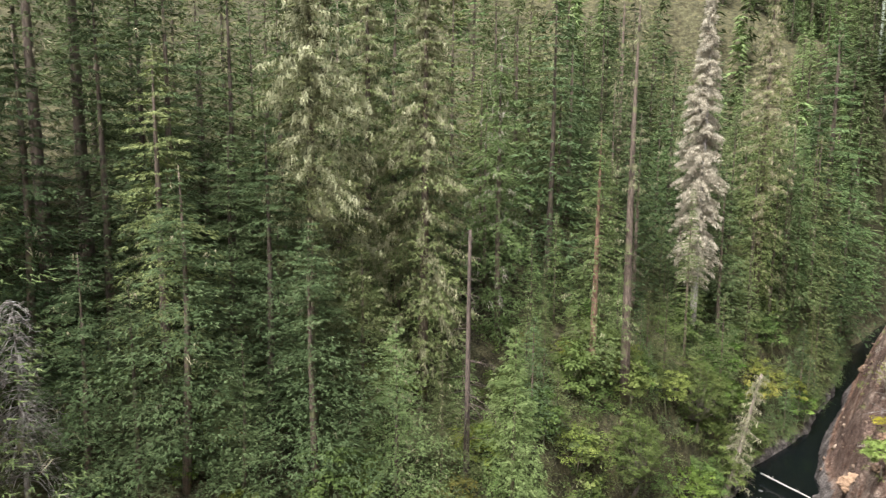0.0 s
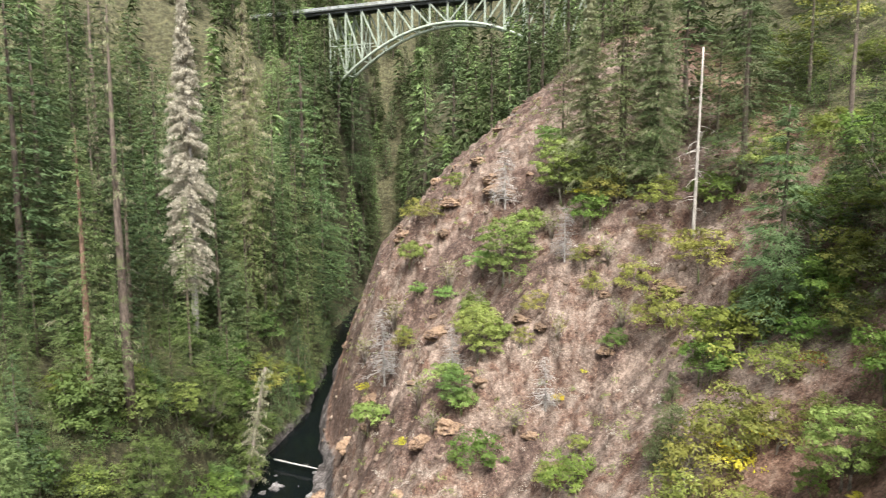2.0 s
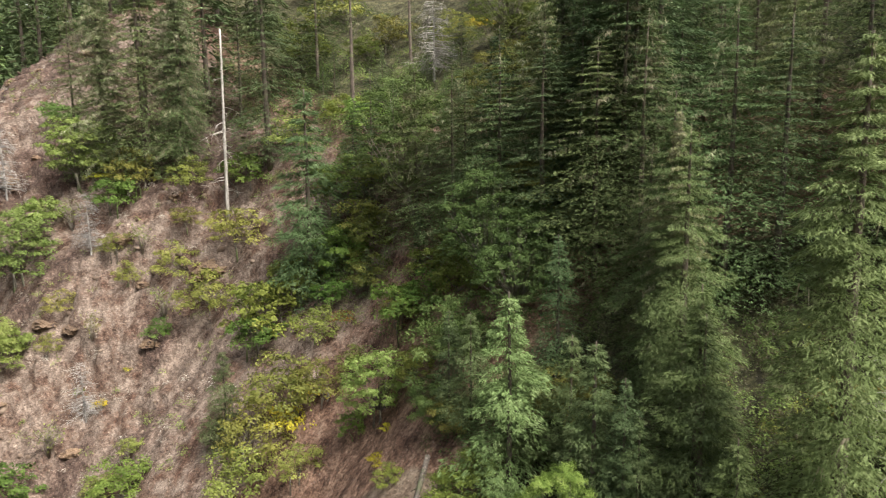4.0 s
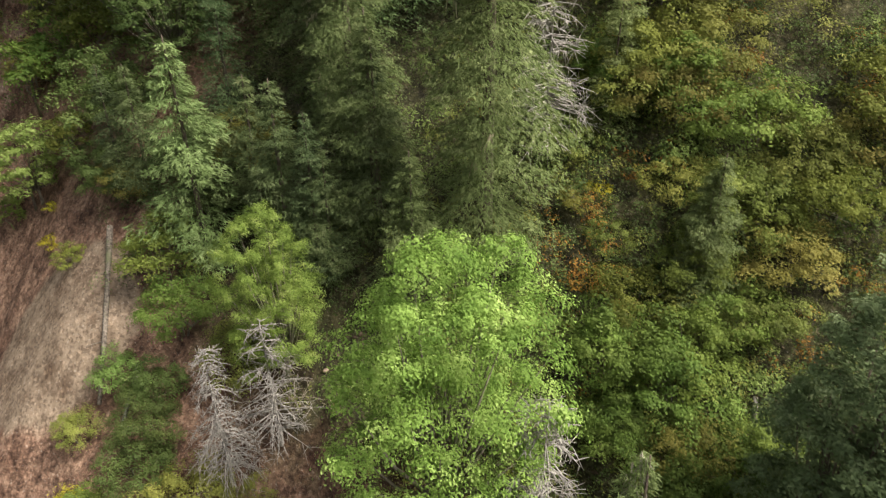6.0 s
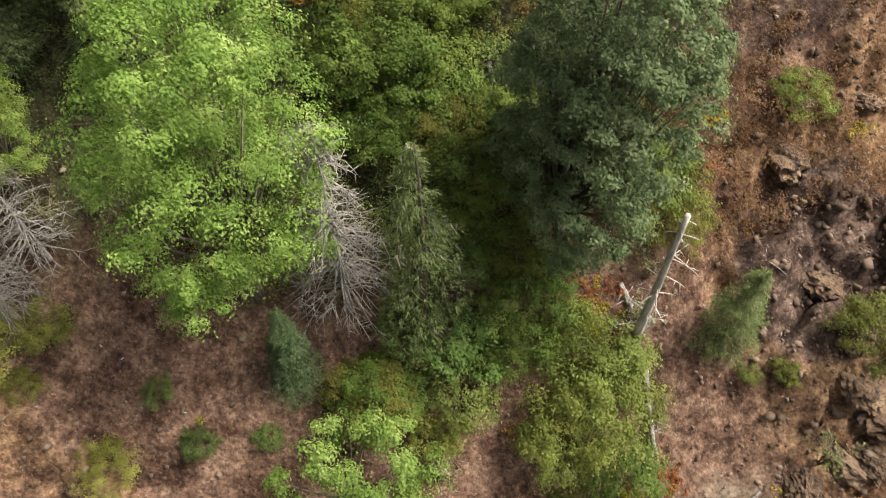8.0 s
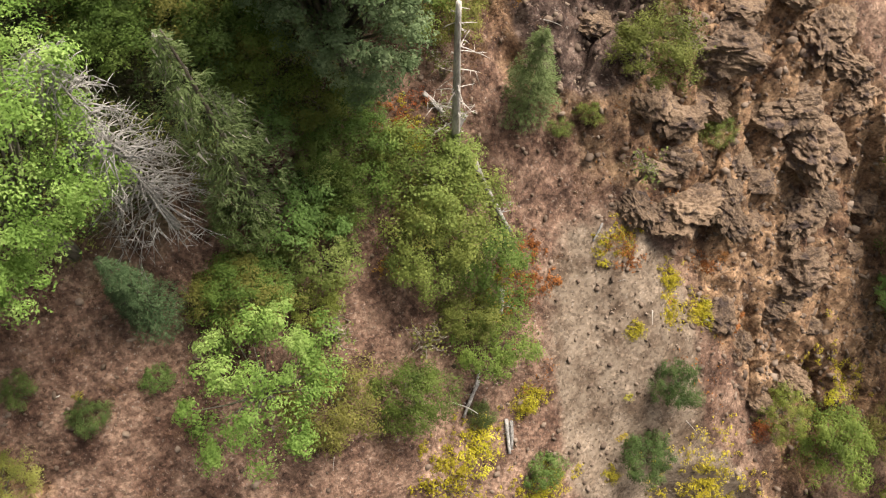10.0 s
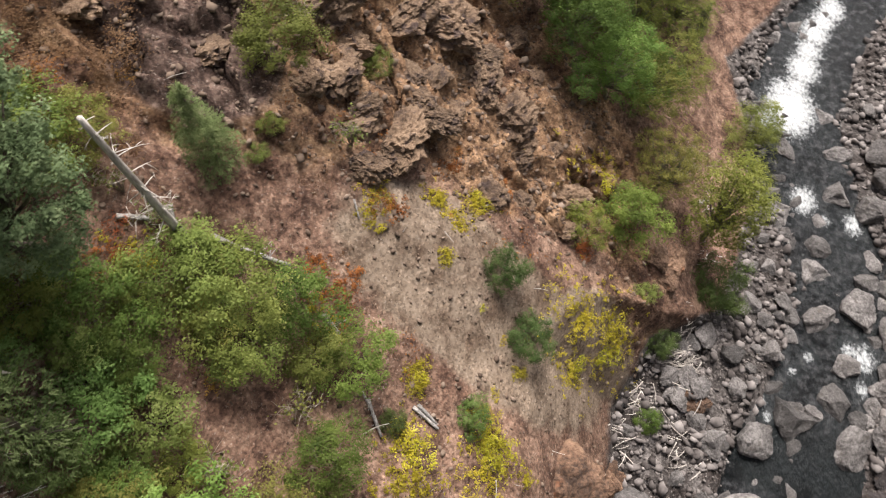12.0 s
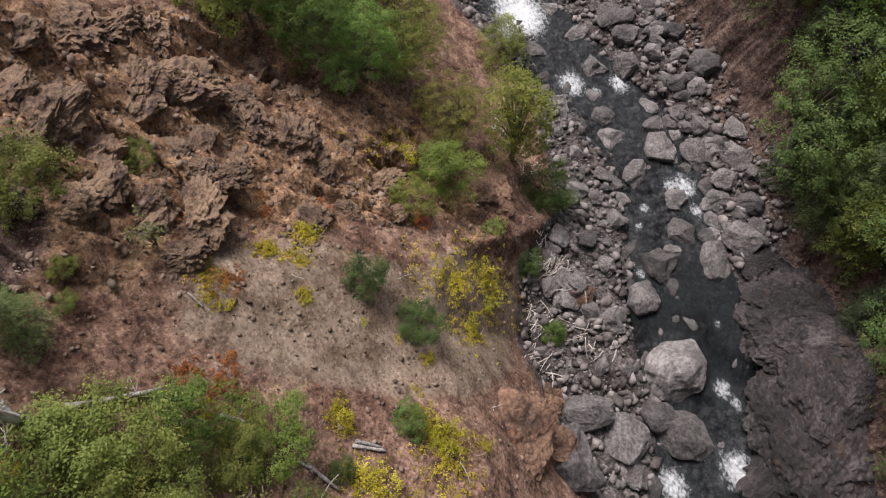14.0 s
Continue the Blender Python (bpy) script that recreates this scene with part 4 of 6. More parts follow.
AT_BROAD_LIME = [(-33.3, 97.7, 6.9), (28.1, 40.6, 6.6), (14.8, 101.6, 11.9), (10.1, 92.1, 9.0), (24.2, 106.2, 11.2), (5.8, 86.0, 5.6), (13.2, 262.7, 9.9)]
AT_FIR = [(-50.4, 28.9, 30.7), (-44.5, 39.4, 20.8), (-28.4, 186.8, 68.8), (-40.4, 225.1, 53.6), (-42.5, 199.0, 51.0), (31.0, 98.7, 32.8)]
AT_FIR_DARK = [(-51.6, 36.3, 23.9), (-54.2, 60.9, 39.3), (-24.0, 302.9, 55.7), (-63.6, 121.7, 40.0), (40.8, 81.6, 28.0), (37.2, 37.0, 16.3), (13.8, 5.4, 6.0), (13.8, 6.0, 4.0), (26.0, 29.9, 7.5), (30.1, 25.1, 8.0), (24.4, 16.5, 8.0)]
AT_SNAG_WHITE = [(35.5, 83.3, 23.0)]
AT_SNAG_SILVER = [(54.5, 65.1, 10.8), (-3.9, 106.9, 12.4), (6.0, 91.1, 6.7), (16.8, 80.9, 7.1), (22.1, 95.0, 8.0), (16.5, 115.6, 10.1), (30.1, 7.0, 8.2), (18.0, 15.3, 7.0)]
AT_FIR_BLUE = [(36.1, 64.0, 21.1), (23.3, 57.7, 8.8), (24.7, 18.3, 9.3), (26.5, 14.1, 9.0), (24.5, 15.8, 6.3), (26.1, 20.8, 7.8), (26.3, 28.4, 7.0)]
AT_BROAD_OLIVE = [(44.7, 41.1, 12.0), (37.2, 32.5, 7.5), (-8.8, -35.6, 8.0), (-10.6, -29.8, 6.5)]
AT_FIR_BIG = [(26.3, 8.6, 20.0), (30.5, 18.3, 15.0), (28.7, 16.4, 15.0)]
AT_FIR_LIGHT = [(24.2, 23.3, 11.6), (26.8, -0.7, 5.2), (31.6, 4.3, 5.9), (14.0, -13.6, 6.0), (26.7, 14.5, 10.0), (23.4, 11.0, 8.0), (33.2, 4.4, 6.0), (26.5, -0.9, 6.5), (25.7, 24.1, 8.5)]
AT_MAPLE = [(16.5, 6.8, 16.4), (20.2, 16.2, 9.4)]
AT_FIR_LICHEN2 = [(14.9, -0.1, 12.1)]
AT_FIR_SILVER = [(17.2, -6.5, 16.4)]
AT_MAPLE_SMALL = [(8.9, 3.2, 8.0)]
AT_SNAG_LOG = [(13.7, -9.3, 10.2)]
AT_TALL_BUSH = [(-15.7, -27.9, 12.5)]

# Bushes: x, y, width.
BUSH_DARK_0 = [(-0.2, -15.6, 2.6), (-2.4, -12.3, 2.9), (-13.2, -18.0, 2.8), (-17.5, -23.9, 4.6), (3.9, -5.0, 1.4), (14.8, 0.5, 2.8), (11.5, 9.9, 1.6), (13.4, 11.3, 1.4), (16.6, 21.7, 3.3), (14.9, 21.2, 3.3), (31.0, 63.8, 7.9), (35.7, 65.8, 6.3), (29.7, 33.5, 5.4), (27.1, 33.3, 3.4), (17.9, 22.2, 2.9), (37.5, 59.7, 5.9), (37.5, 33.8, 5.5), (29.5, 63.2, 5.4), (29.2, 31.4, 4.1), (26.1, 30.8, 3.3), (42.2, 58.4, 5.9), (58.0, 84.7, 5.1), (27.2, 26.2, 3.7), (38.1, 57.4, 3.5)]
BUSH_DARK = BUSH_DARK_0
BUSH_OLIVE_0 = [(13.3, -20.2, 3.5), (11.6, -7.6, 4.1), (13.1, -7.7, 4.0), (10.5, -6.1, 3.3), (8.0, -6.5, 2.6), (9.5, -23.6, 1.5), (12.6, -16.5, 1.1), (12.8, -14.9, 1.0), (-19.7, -40.0, 4.0), (12.2, -6.8, 2.7), (12.7, 2.0, 3.1), (7.6, 1.1, 3.6), (14.9, -6.3, 1.8), (10.7, 13.7, 2.0), (13.7, 16.8, 1.4), (15.5, 15.5, 2.2), (17.7, -11.5, 2.7), (21.6, -17.3, 2.0), (21.4, -1.8, 2.7), (25.7, -3.5, 2.9), (27.4, -4.3, 3.2), (27.3, 3.1, 1.8), (29.0, -1.5, 3.2), (32.2, 3.5, 3.4), (30.6, -4.1, 3.3), (30.1, 5.9, 2.2), (19.5, -2.8, 2.2), (29.2, 0.8, 2.4), (31.6, -7.1, 3.4), (28.3, 4.7, 1.6)]
BUSH_OLIVE_1 = [(15.8, 25.8, 1.9), (14.6, 18.3, 3.1), (20.0, 18.6, 2.9), (27.0, 52.6, 6.8), (24.0, 52.6, 6.8), (24.1, 45.9, 3.8), (25.9, 29.5, 2.5), (36.9, 53.3, 4.4), (39.5, 58.2, 5.8), (33.7, 0.9, 4.0), (31.8, 1.5, 3.6), (40.8, 0.7, 5.1), (20.9, 51.1, 5.6), (29.0, 84.6, 6.0), (34.9, 79.5, 7.2), (30.0, 77.4, 7.0), (28.9, 50.4, 4.6), (31.8, 55.5, 4.4), (38.9, 55.6, 5.1), (34.4, 45.0, 3.9), (24.4, 92.6, 4.0), (24.8, 89.0, 3.5), (17.8, 92.6, 4.0), (18.1, 69.1, 2.6), (8.8, 99.9, 5.1), (61.4, 97.8, 9.6), (61.2, 82.4, 6.8), (59.4, 56.9, 5.5), (42.9, 80.8, 6.8), (31.7, 87.4, 3.8)]
BUSH_OLIVE_2 = [(1.4, 133.6, 5.5), (5.0, 129.6, 4.8), (9.3, 134.6, 4.4), (-0.8, 108.5, 3.7), (15.6, 90.0, 3.1), (14.8, 68.3, 3.2), (29.4, 98.0, 6.8), (33.8, 90.5, 5.6), (27.9, 22.2, 3.8), (31.0, 48.2, 3.0)]
BUSH_OLIVE = BUSH_OLIVE_0 + BUSH_OLIVE_1 + BUSH_OLIVE_2
BUSH_YELLOW_0 = [(-5.7, -15.3, 2.3), (-8.3, -16.6, 2.9), (-8.1, -14.7, 2.5), (-6.1, -13.0, 1.6), (2.5, -19.1, 1.7), (3.1, -16.8, 0.7), (3.4, -14.5, 0.7), (3.5, -7.4, 1.9), (-1.6, -5.0, 3.0), (3.2, -4.1, 2.7), (-5.8, -26.2, 2.1), (7.7, -15.8, 0.9), (-2.4, -10.2, 0.9), (-0.9, -8.4, 1.0), (7.8, -7.6, 1.3), (0.8, -12.9, 0.7), (-0.8, -11.8, 0.8), (2.6, -4.0, 2.6), (3.3, -7.6, 1.7), (2.1, -1.4, 3.6), (-1.0, -5.4, 2.3), (12.6, 9.8, 0.6), (21.7, -13.7, 1.6), (21.1, -19.8, 1.8), (14.9, -7.8, 1.3), (29.2, 4.1, 1.6), (13.8, 24.5, 1.9), (28.9, 51.9, 4.2), (27.2, 38.0, 1.5), (21.8, 81.4, 1.4)]
BUSH_YELLOW_1 = [(18.6, 81.1, 2.6), (-0.7, 87.9, 3.1), (26.9, 51.8, 5.7), (64.2, 67.0, 5.4), (-7.3, 114.6, 3.6), (26.2, 105.2, 4.5), (24.6, 35.6, 2.0)]
BUSH_YELLOW = BUSH_YELLOW_0 + BUSH_YELLOW_1
BUSH_GREEN_0 = [(9.3, -8.6, 3.2), (6.3, -7.3, 3.2), (-8.5, -24.5, 4.2), (-5.0, -21.6, 2.4), (-13.4, -12.1, 1.6), (-7.8, -36.9, 4.4), (-1.1, -38.2, 5.0), (3.1, -36.7, 4.7), (6.0, -2.2, 3.0), (11.4, -0.6, 2.1), (12.6, 2.0, 2.9), (15.4, -4.8, 3.1), (14.0, -3.6, 2.6), (23.7, 1.6, 3.8), (22.6, -0.7, 3.5), (21.0, -2.4, 3.0), (21.2, 1.5, 2.7), (22.0, -4.3, 2.3), (19.0, -10.6, 3.5), (25.1, 1.3, 3.1), (23.7, -0.9, 3.3), (25.5, -2.3, 2.8), (23.4, 2.0, 2.8), (21.2, 1.0, 2.7), (26.8, -0.5, 2.8), (31.3, -1.8, 3.6), (32.2, 1.1, 3.4), (29.3, -6.0, 3.3), (28.5, -2.9, 2.9), (33.0, -7.8, 4.4), (18.7, -3.1, 2.8), (17.3, -4.7, 2.6), (16.5, -5.7, 2.2), (21.0, -3.6, 2.6)]
BUSH_GREEN_1 = [(12.8, 22.8, 2.8), (33.5, 43.7, 5.6), (35.3, 40.6, 5.4), (22.6, 31.8, 1.4), (22.9, 25.0, 3.5), (21.0, 22.5, 3.4), (27.4, 42.8, 2.7), (40.8, 7.9, 5.5), (36.6, 3.9, 4.3), (33.4, 3.3, 4.0), (37.7, 0.5, 4.7), (32.8, 4.6, 2.9), (24.9, 80.2, 3.3), (32.1, 68.6, 5.1), (15.8, 65.2, 5.2), (7.9, 78.0, 6.4), (35.0, 64.7, 5.6), (35.3, 58.1, 4.0), (38.6, 61.2, 4.8), (38.4, 83.4, 6.8), (40.9, 64.9, 7.0), (54.1, 94.2, 9.0), (48.2, 75.3, 5.9), (46.2, 66.2, 6.0), (-0.8, 110.2, 2.8), (26.2, 98.8, 6.8), (33.5, 36.3, 4.6), (34.6, 42.5, 4.2), (29.4, 37.2, 3.7)]
BUSH_GREEN = BUSH_GREEN_0 + BUSH_GREEN_1
BUSH_LIME_0 = [(20.1, -1.6, 2.6), (17.1, -2.2, 2.4), (15.8, -3.7, 2.2), (-0.1, -6.6, 1.6), (-10.8, -20.0, 1.4), (-2.8, -31.9, 2.4), (12.8, -1.6, 2.9), (14.1, -3.0, 2.1), (14.3, -1.5, 3.1), (12.9, 0.7, 2.1), (11.8, 7.0, 1.1), (20.3, -2.9, 1.5), (18.1, 24.7, 2.2), (-5.3, 99.0, 6.1), (1.3, 123.9, 5.7), (5.9, 110.9, 3.5), (1.5, 117.1, 3.1), (12.5, 108.3, 5.4), (19.1, 105.5, 6.2), (9.9, 101.8, 5.2), (11.7, 92.2, 4.7), (5.3, 90.7, 4.7), (7.0, 84.9, 3.7), (25.5, 121.3, 6.1), (25.3, 106.5, 6.3)]
BUSH_LIME = BUSH_LIME_0
BUSH_RUST_0 = [(-5.0, -20.1, 1.6), (7.4, -15.7, 1.9), (4.4, -22.0, 1.2), (8.0, -10.0, 2.1), (14.5, -8.2, 1.3), (11.4, -4.2, 1.6), (15.7, -7.6, 1.6), (20.0, -12.9, 2.2), (18.1, -15.3, 1.4), (16.1, -8.7, 1.3), (26.2, 3.9, 3.1), (30.6, 3.4, 1.1), (22.0, -10.4, 2.4), (34.4, 54.7, 3.3), (33.3, 1.0, 1.7)]
BUSH_RUST = BUSH_RUST_0
BUSH_TWIG_0 = [(13.0, -22.5, 2.8), (9.3, -18.0, 2.5), (-12.6, -31.8, 4.5), (-4.5, -37.6, 4.3), (14.7, -9.8, 1.9), (9.9, -0.6, 2.9), (7.8, -4.1, 2.5), (16.3, -10.2, 2.1), (18.9, 15.0, 2.4), (19.2, 12.9, 1.6), (12.7, 79.4, 4.3), (19.4, 86.5, 3.8), (6.9, 112.0, 5.6), (1.4, 90.5, 5.5), (3.0, 85.5, 4.6), (10.7, 101.9, 5.2), (21.7, 101.9, 5.2), (-2.3, 115.1, 6.8), (-8.0, 123.4, 6.4), (26.7, 89.6, 3.9), (26.4, 81.9, 4.4)]
BUSH_TWIG = BUSH_TWIG_0

# Rocks: x, y, width.
RIVER_BOULDERS_0 = [(-27.8, -36.2, 2.6), (-30.8, -34.8, 2.5), (-27.9, -40.6, 2.4), (-31.6, -40.5, 2.8), (-32.0, -38.1, 2.4), (-26.4, -30.4, 2.4), (-26.0, -28.2, 2.5), (-23.2, -31.2, 1.4), (-31.0, -30.2, 2.0), (-30.3, -28.1, 2.1), (-29.8, -25.3, 3.0), (-32.4, -23.7, 3.1), (-34.6, -23.9, 1.7), (-35.5, -22.3, 2.6), (-26.5, -23.9, 2.7), (-24.2, -22.0, 1.6), (-28.6, -20.1, 2.1), (-31.9, -18.9, 2.5), (-22.6, -19.8, 1.8), (-33.6, -20.5, 2.2), (-20.6, -23.8, 1.8), (-23.1, -17.3, 1.6), (-20.9, -18.2, 0.9), (-20.1, -16.4, 1.6), (-24.4, -14.9, 3.2), (-28.1, -17.0, 2.6), (-29.2, -13.8, 3.2), (-32.2, -14.7, 3.2), (-21.8, -12.8, 2.9), (-22.1, -6.1, 5.1)]
RIVER_BOULDERS_1 = [(-18.3, -11.6, 2.4), (-18.2, -7.4, 1.2), (-13.3, -5.3, 3.5), (-15.5, -2.3, 3.7), (-18.7, -3.4, 2.6), (-19.9, -1.0, 4.1), (-34.5, -6.5, 1.9), (-26.0, -1.2, 1.4), (-14.9, -0.1, 2.3), (-18.2, 0.6, 1.2), (-16.9, -15.3, 1.7), (-15.8, -8.3, 1.2), (-26.7, -44.4, 2.0), (-23.5, -44.7, 1.1), (-23.0, -41.6, 1.5), (-36.8, -24.8, 2.3), (-37.2, -32.2, 3.1), (-34.4, -17.6, 2.4), (-9.7, -2.0, 4.6), (-32.5, -28.0, 1.7), (-33.8, -26.4, 1.9), (-34.2, -31.5, 2.0)]
RIVER_BOULDERS = RIVER_BOULDERS_0 + RIVER_BOULDERS_1
RED_ROCKS_0 = [(-7.9, -4.8, 6.1), (-11.1, -7.3, 2.3), (-15.7, -15.1, 1.4), (-16.6, -14.3, 1.9), (-11.8, -23.2, 4.1)]
RED_ROCKS = RED_ROCKS_0
DARK_LEDGES_0 = [(-31.2, -8.4, 5.7), (-31.0, -4.9, 4.9), (-28.8, -1.4, 6.4), (-28.3, 2.7, 6.6), (-29.6, -6.3, 3.0), (-32.2, -0.5, 4.2), (-32.2, -11.8, 2.8), (-44.0, -27.1, 6.7)]
DARK_LEDGES = DARK_LEDGES_0
CRAG_ROCKS_0 = [(-2.8, -23.3, 3.3), (1.8, -26.1, 4.9), (7.0, -22.2, 3.0), (12.4, -24.8, 5.8), (11.6, -32.2, 4.1), (9.9, -33.2, 3.1), (7.9, -33.7, 3.0), (6.3, -29.0, 4.0), (8.7, -28.7, 3.5), (5.9, -22.3, 2.7), (0.7, -24.0, 2.3), (7.9, -24.1, 2.3), (11.3, -23.6, 2.6), (4.3, -27.8, 3.4), (9.0, -17.6, 2.8), (7.1, -19.7, 3.5), (-0.2, -20.8, 2.2), (9.1, -20.6, 1.9)]
CRAG_ROCKS = CRAG_ROCKS_0

# Fallen logs: the two ends and the thickness.
LOGS = [
    ((13.1, -10.0, 26.4), (10.2, -10.4, 23.4), 0.38),
    ((-23.0, -31.7, -0.9), (-25.1, -28.3, -0.9), 0.39),
    ((5.3, -5.7, 19.9), (4.2, -4.1, 19.2), 0.24),
    ((3.1, -6.1, 18.1), (1.6, -5.4, 17.4), 0.25),
    ((8.2, -8.8, 22.1), (7.3, -8.2, 21.5), 0.35),
    ((14.7, -10.4, 28.3), (14.1, -9.3, 27.5), 0.42),
    ((15.8, 34.5, 27.6), (18.5, 35.4, 28.9), 0.54),
    ((23.8, 29.4, 36.2), (16.9, 25.1, 30.8), 0.35),
    ((-25.0, 123.1, 0.9), (-16.5, 118.6, 0.9), 0.68),
    ((5.7, -6.0, 20.0), (4.5, -4.6, 19.3), 0.18),
    ((2.9, -6.3, 17.9), (1.7, -5.6, 17.5), 0.25),
    ((-21.3, -4.1, -0.7), (-22.3, -2.4, -0.9), 0.25),
    ((16.0, -9.0, 29.4), (15.0, -9.5, 28.3), 0.31),
    ((23.8, -3.8, 35.5), (22.5, -4.0, 34.4), 0.23),
    ((29.0, 5.4, 40.7), (28.2, 5.0, 40.1), 0.38),
    ((18.9, 24.1, 32.6), (16.1, 23.2, 30.7), 0.28),
    ((1.3, -19.6, 17.1), (2.0, -18.9, 17.0), 0.18),
    ((8.5, -15.3, 22.4), (8.0, -14.4, 21.9), 0.15),
]

# ---- prototypes of trees ----
CON = {}
CON["fir_tall"] = (conifer("fir_tree", "tall Douglas fir with a bare lower trunk and dark crown", NEEDLES, seed=11, tall=46, radius=5.0, start=0.42, droop=0.45, step=0.6, lichen=0.15, dead_low=1.0, trunk_r=0.55), 46)
CON["fir_lichen"] = (conifer("mossy_fir_tree", "tall green conifer hung with pale lichen", NEEDLES, seed=12, tall=44, radius=6.6, start=0.1, droop=0.5, step=0.75, per=6, fanwide=0.38, dense=30, lichen=1.1, trunk_r=0.5, ragged=0.5), 44)
CON["fir_lichen2"] = (conifer("mossy_fir_tree", "thin fading conifer with greyish lichened boughs", NEEDLES_LIGHT, seed=13, tall=12, radius=2.6, start=0.05, droop=0.45, step=0.34, per=5, lichen=0.25, trunk_r=0.17, moss_mat=LICHEN_GREY, dense=56, blade=(0.05, 0.15), drop=0.3, dead_low=3.0), 12)
CON["fir"] = (conifer("fir_tree", "full green conifer with drooping boughs", NEEDLES, seed=14, tall=34, radius=6.2, start=0.06, droop=0.42, step=0.8, per=6, fanwide=0.38, dense=26, lichen=0.12, trunk_r=0.4), 34)
CON["fir_b"] = (conifer("fir_tree", "full green conifer with drooping boughs", NEEDLES, seed=24, tall=38, radius=6.4, start=0.1, droop=0.5, step=0.85, per=6, fanwide=0.38, dense=26, lichen=0.25, trunk_r=0.45, ragged=0.45), 38)
CON["fir_dark"] = (conifer("hemlock_tree", "dark green hemlock with layered boughs", NEEDLES_DARK, seed=15, tall=32, radius=6.0, start=0.05, droop=0.35, step=0.8, per=6, fanwide=0.38, dense=26, trunk_r=0.38), 32)
CON["fir_pale"] = (conifer("spruce_tree", "narrow grey-green conifer with sparse hanging boughs", NEEDLES_LIGHT, seed=16, tall=39, radius=5.2, start=0.05, droop=0.55, step=0.7, per=6, dense=28, lichen=0.3, trunk_r=0.34, drop=0.25, moss_mat=LICHEN_GREY), 39)
CON["fir_red"] = (conifer("cedar_tree", "conifer with bare red-brown lower trunk and short boughs", NEEDLES_LIGHT, BARK_RED, seed=17, tall=35, radius=5.4, start=0.12, droop=0.45, step=0.55, lichen=0.2, trunk_r=0.42, dead_low=0.8), 35)
CON["fir_sparse"] = (conifer("fir_tree", "tall thin conifer, mostly bare trunk with few mossy boughs", NEEDLES, BARK, seed=18, tall=52, radius=2.6, start=0.5, droop=0.55, step=1.1, per=3, lichen=0.6, trunk_r=0.55, dead_low=1.4, drop=0.3), 52)
CON["spire_lichen"] = (conifer("lichen_spire_tree", "narrow conifer cloaked in pale grey lichen", LICHEN_PALE, BARK_GREY, LICHEN_PALE, seed=19, tall=56, radius=4.0, start=0.18, droop=0.6, step=0.65, per=5, lichen=2.6, trunk_r=0.5, drop=0.1), 56)
CON["spire_green"] = (conifer("lichen_spire_tree", "narrow yellow-green conifer with pale lichen beards", NEEDLES_LIGHT, BARK, LICHEN, seed=20, tall=56, radius=5.0, start=0.1, droop=0.5, step=0.6, per=4, lichen=0.7, trunk_r=0.5), 56)
CON["fir_young"] = (conifer("young_fir_tree", "young bright green conifer with a pointed top", NEEDLES_LIGHT, seed=21, tall=18, radius=4.2, start=0.02, droop=0.25, step=0.36, per=6, dense=32, blade=(0.09, 0.27), trunk_r=0.22), 18)
CON["fir_light"] = (conifer("young_fir_tree", "young yellow-green conifer on the slope", NEEDLES_LIGHT, seed=22, tall=10, radius=2.9, start=0.02, droop=0.25, step=0.45, per=6, fanwide=0.38, dense=90, blade=(0.06, 0.17), trunk_r=0.14), 10)
CON["fir_blue"] = (conifer("young_fir_tree", "young blue-green conifer with loose boughs", NEEDLES_BLUE, seed=23, tall=10, radius=3.2, start=0.02, droop=0.3, step=0.45, per=6, fanwide=0.38, dense=86, blade=(0.06, 0.18), trunk_r=0.15), 10)
CON["fir_big"] = (conifer("fir_tree", "big green conifer with long hanging sprays", NEEDLES_LIGHT, seed=25, tall=24, radius=5.6, start=0.02, droop=0.5, step=0.72, per=7, fanwide=0.36, dense=110, blade=(0.065, 0.19), lichen=0.06, ragged=0.5, trunk_r=0.4), 24)
CON["fir_small_dark"] = (conifer("hemlock_tree", "small dark green hemlock with drooping boughs", NEEDLES_DARK, seed=27, tall=14, radius=3.4, start=0.02, droop=0.4, step=0.5, per=6, fanwide=0.4, dense=52, blade=(0.07, 0.2), trunk_r=0.2), 14)
NEAR, MID, FAR, FAR_TREES = {}, {}, {}, []
for key, needles, sd, tl, rd, dr, kind_name, beard in (("fir", NEEDLES, 51, 34, 6.2, 0.42, "fir_tree", 0.25), ("fir_b", NEEDLES, 52, 38, 6.2, 0.5, "cedar_tree", 0.3), ("fir_dark", NEEDLES_DARK, 53, 32, 6.0, 0.36, "hemlock_tree", 0.08), ("spire_green", NEEDLES_LIGHT, 54, 42, 5.0, 0.5, "spruce_tree", 0.3), ("fir_lichen", NEEDLES, 55, 42, 5.8, 0.5, "mossy_fir_tree", 0.6)):
    MID[key] = (conifer(kind_name, "green conifer in the dense gorge forest", needles, seed=sd, tall=tl, radius=rd, start=0.06, droop=dr, step=1.0, per=7, dense=11.0, fanwide=0.38, blade=(0.15, 0.38), lichen=0.5 * beard, trunk_r=0.28), tl)
    NEAR[key] = (conifer(kind_name, "full green conifer in the dense gorge forest", needles, seed=sd + 10, tall=tl, radius=rd * 1.3, start=0.04, droop=dr, step=0.95, per=7, dense=34, fanwide=0.38, blade=(0.085, 0.23), lichen=beard, trunk_r=0.27, ragged=0.55), tl)
    FAR[key] = (conifer_soups(seed=sd + 30, tall=tl, radius=rd, start=0.06, droop=dr, step=1.0, per=6, dense=3.2, blade=(0.36, 0.95), trunk_r=0.4), tl, needles)


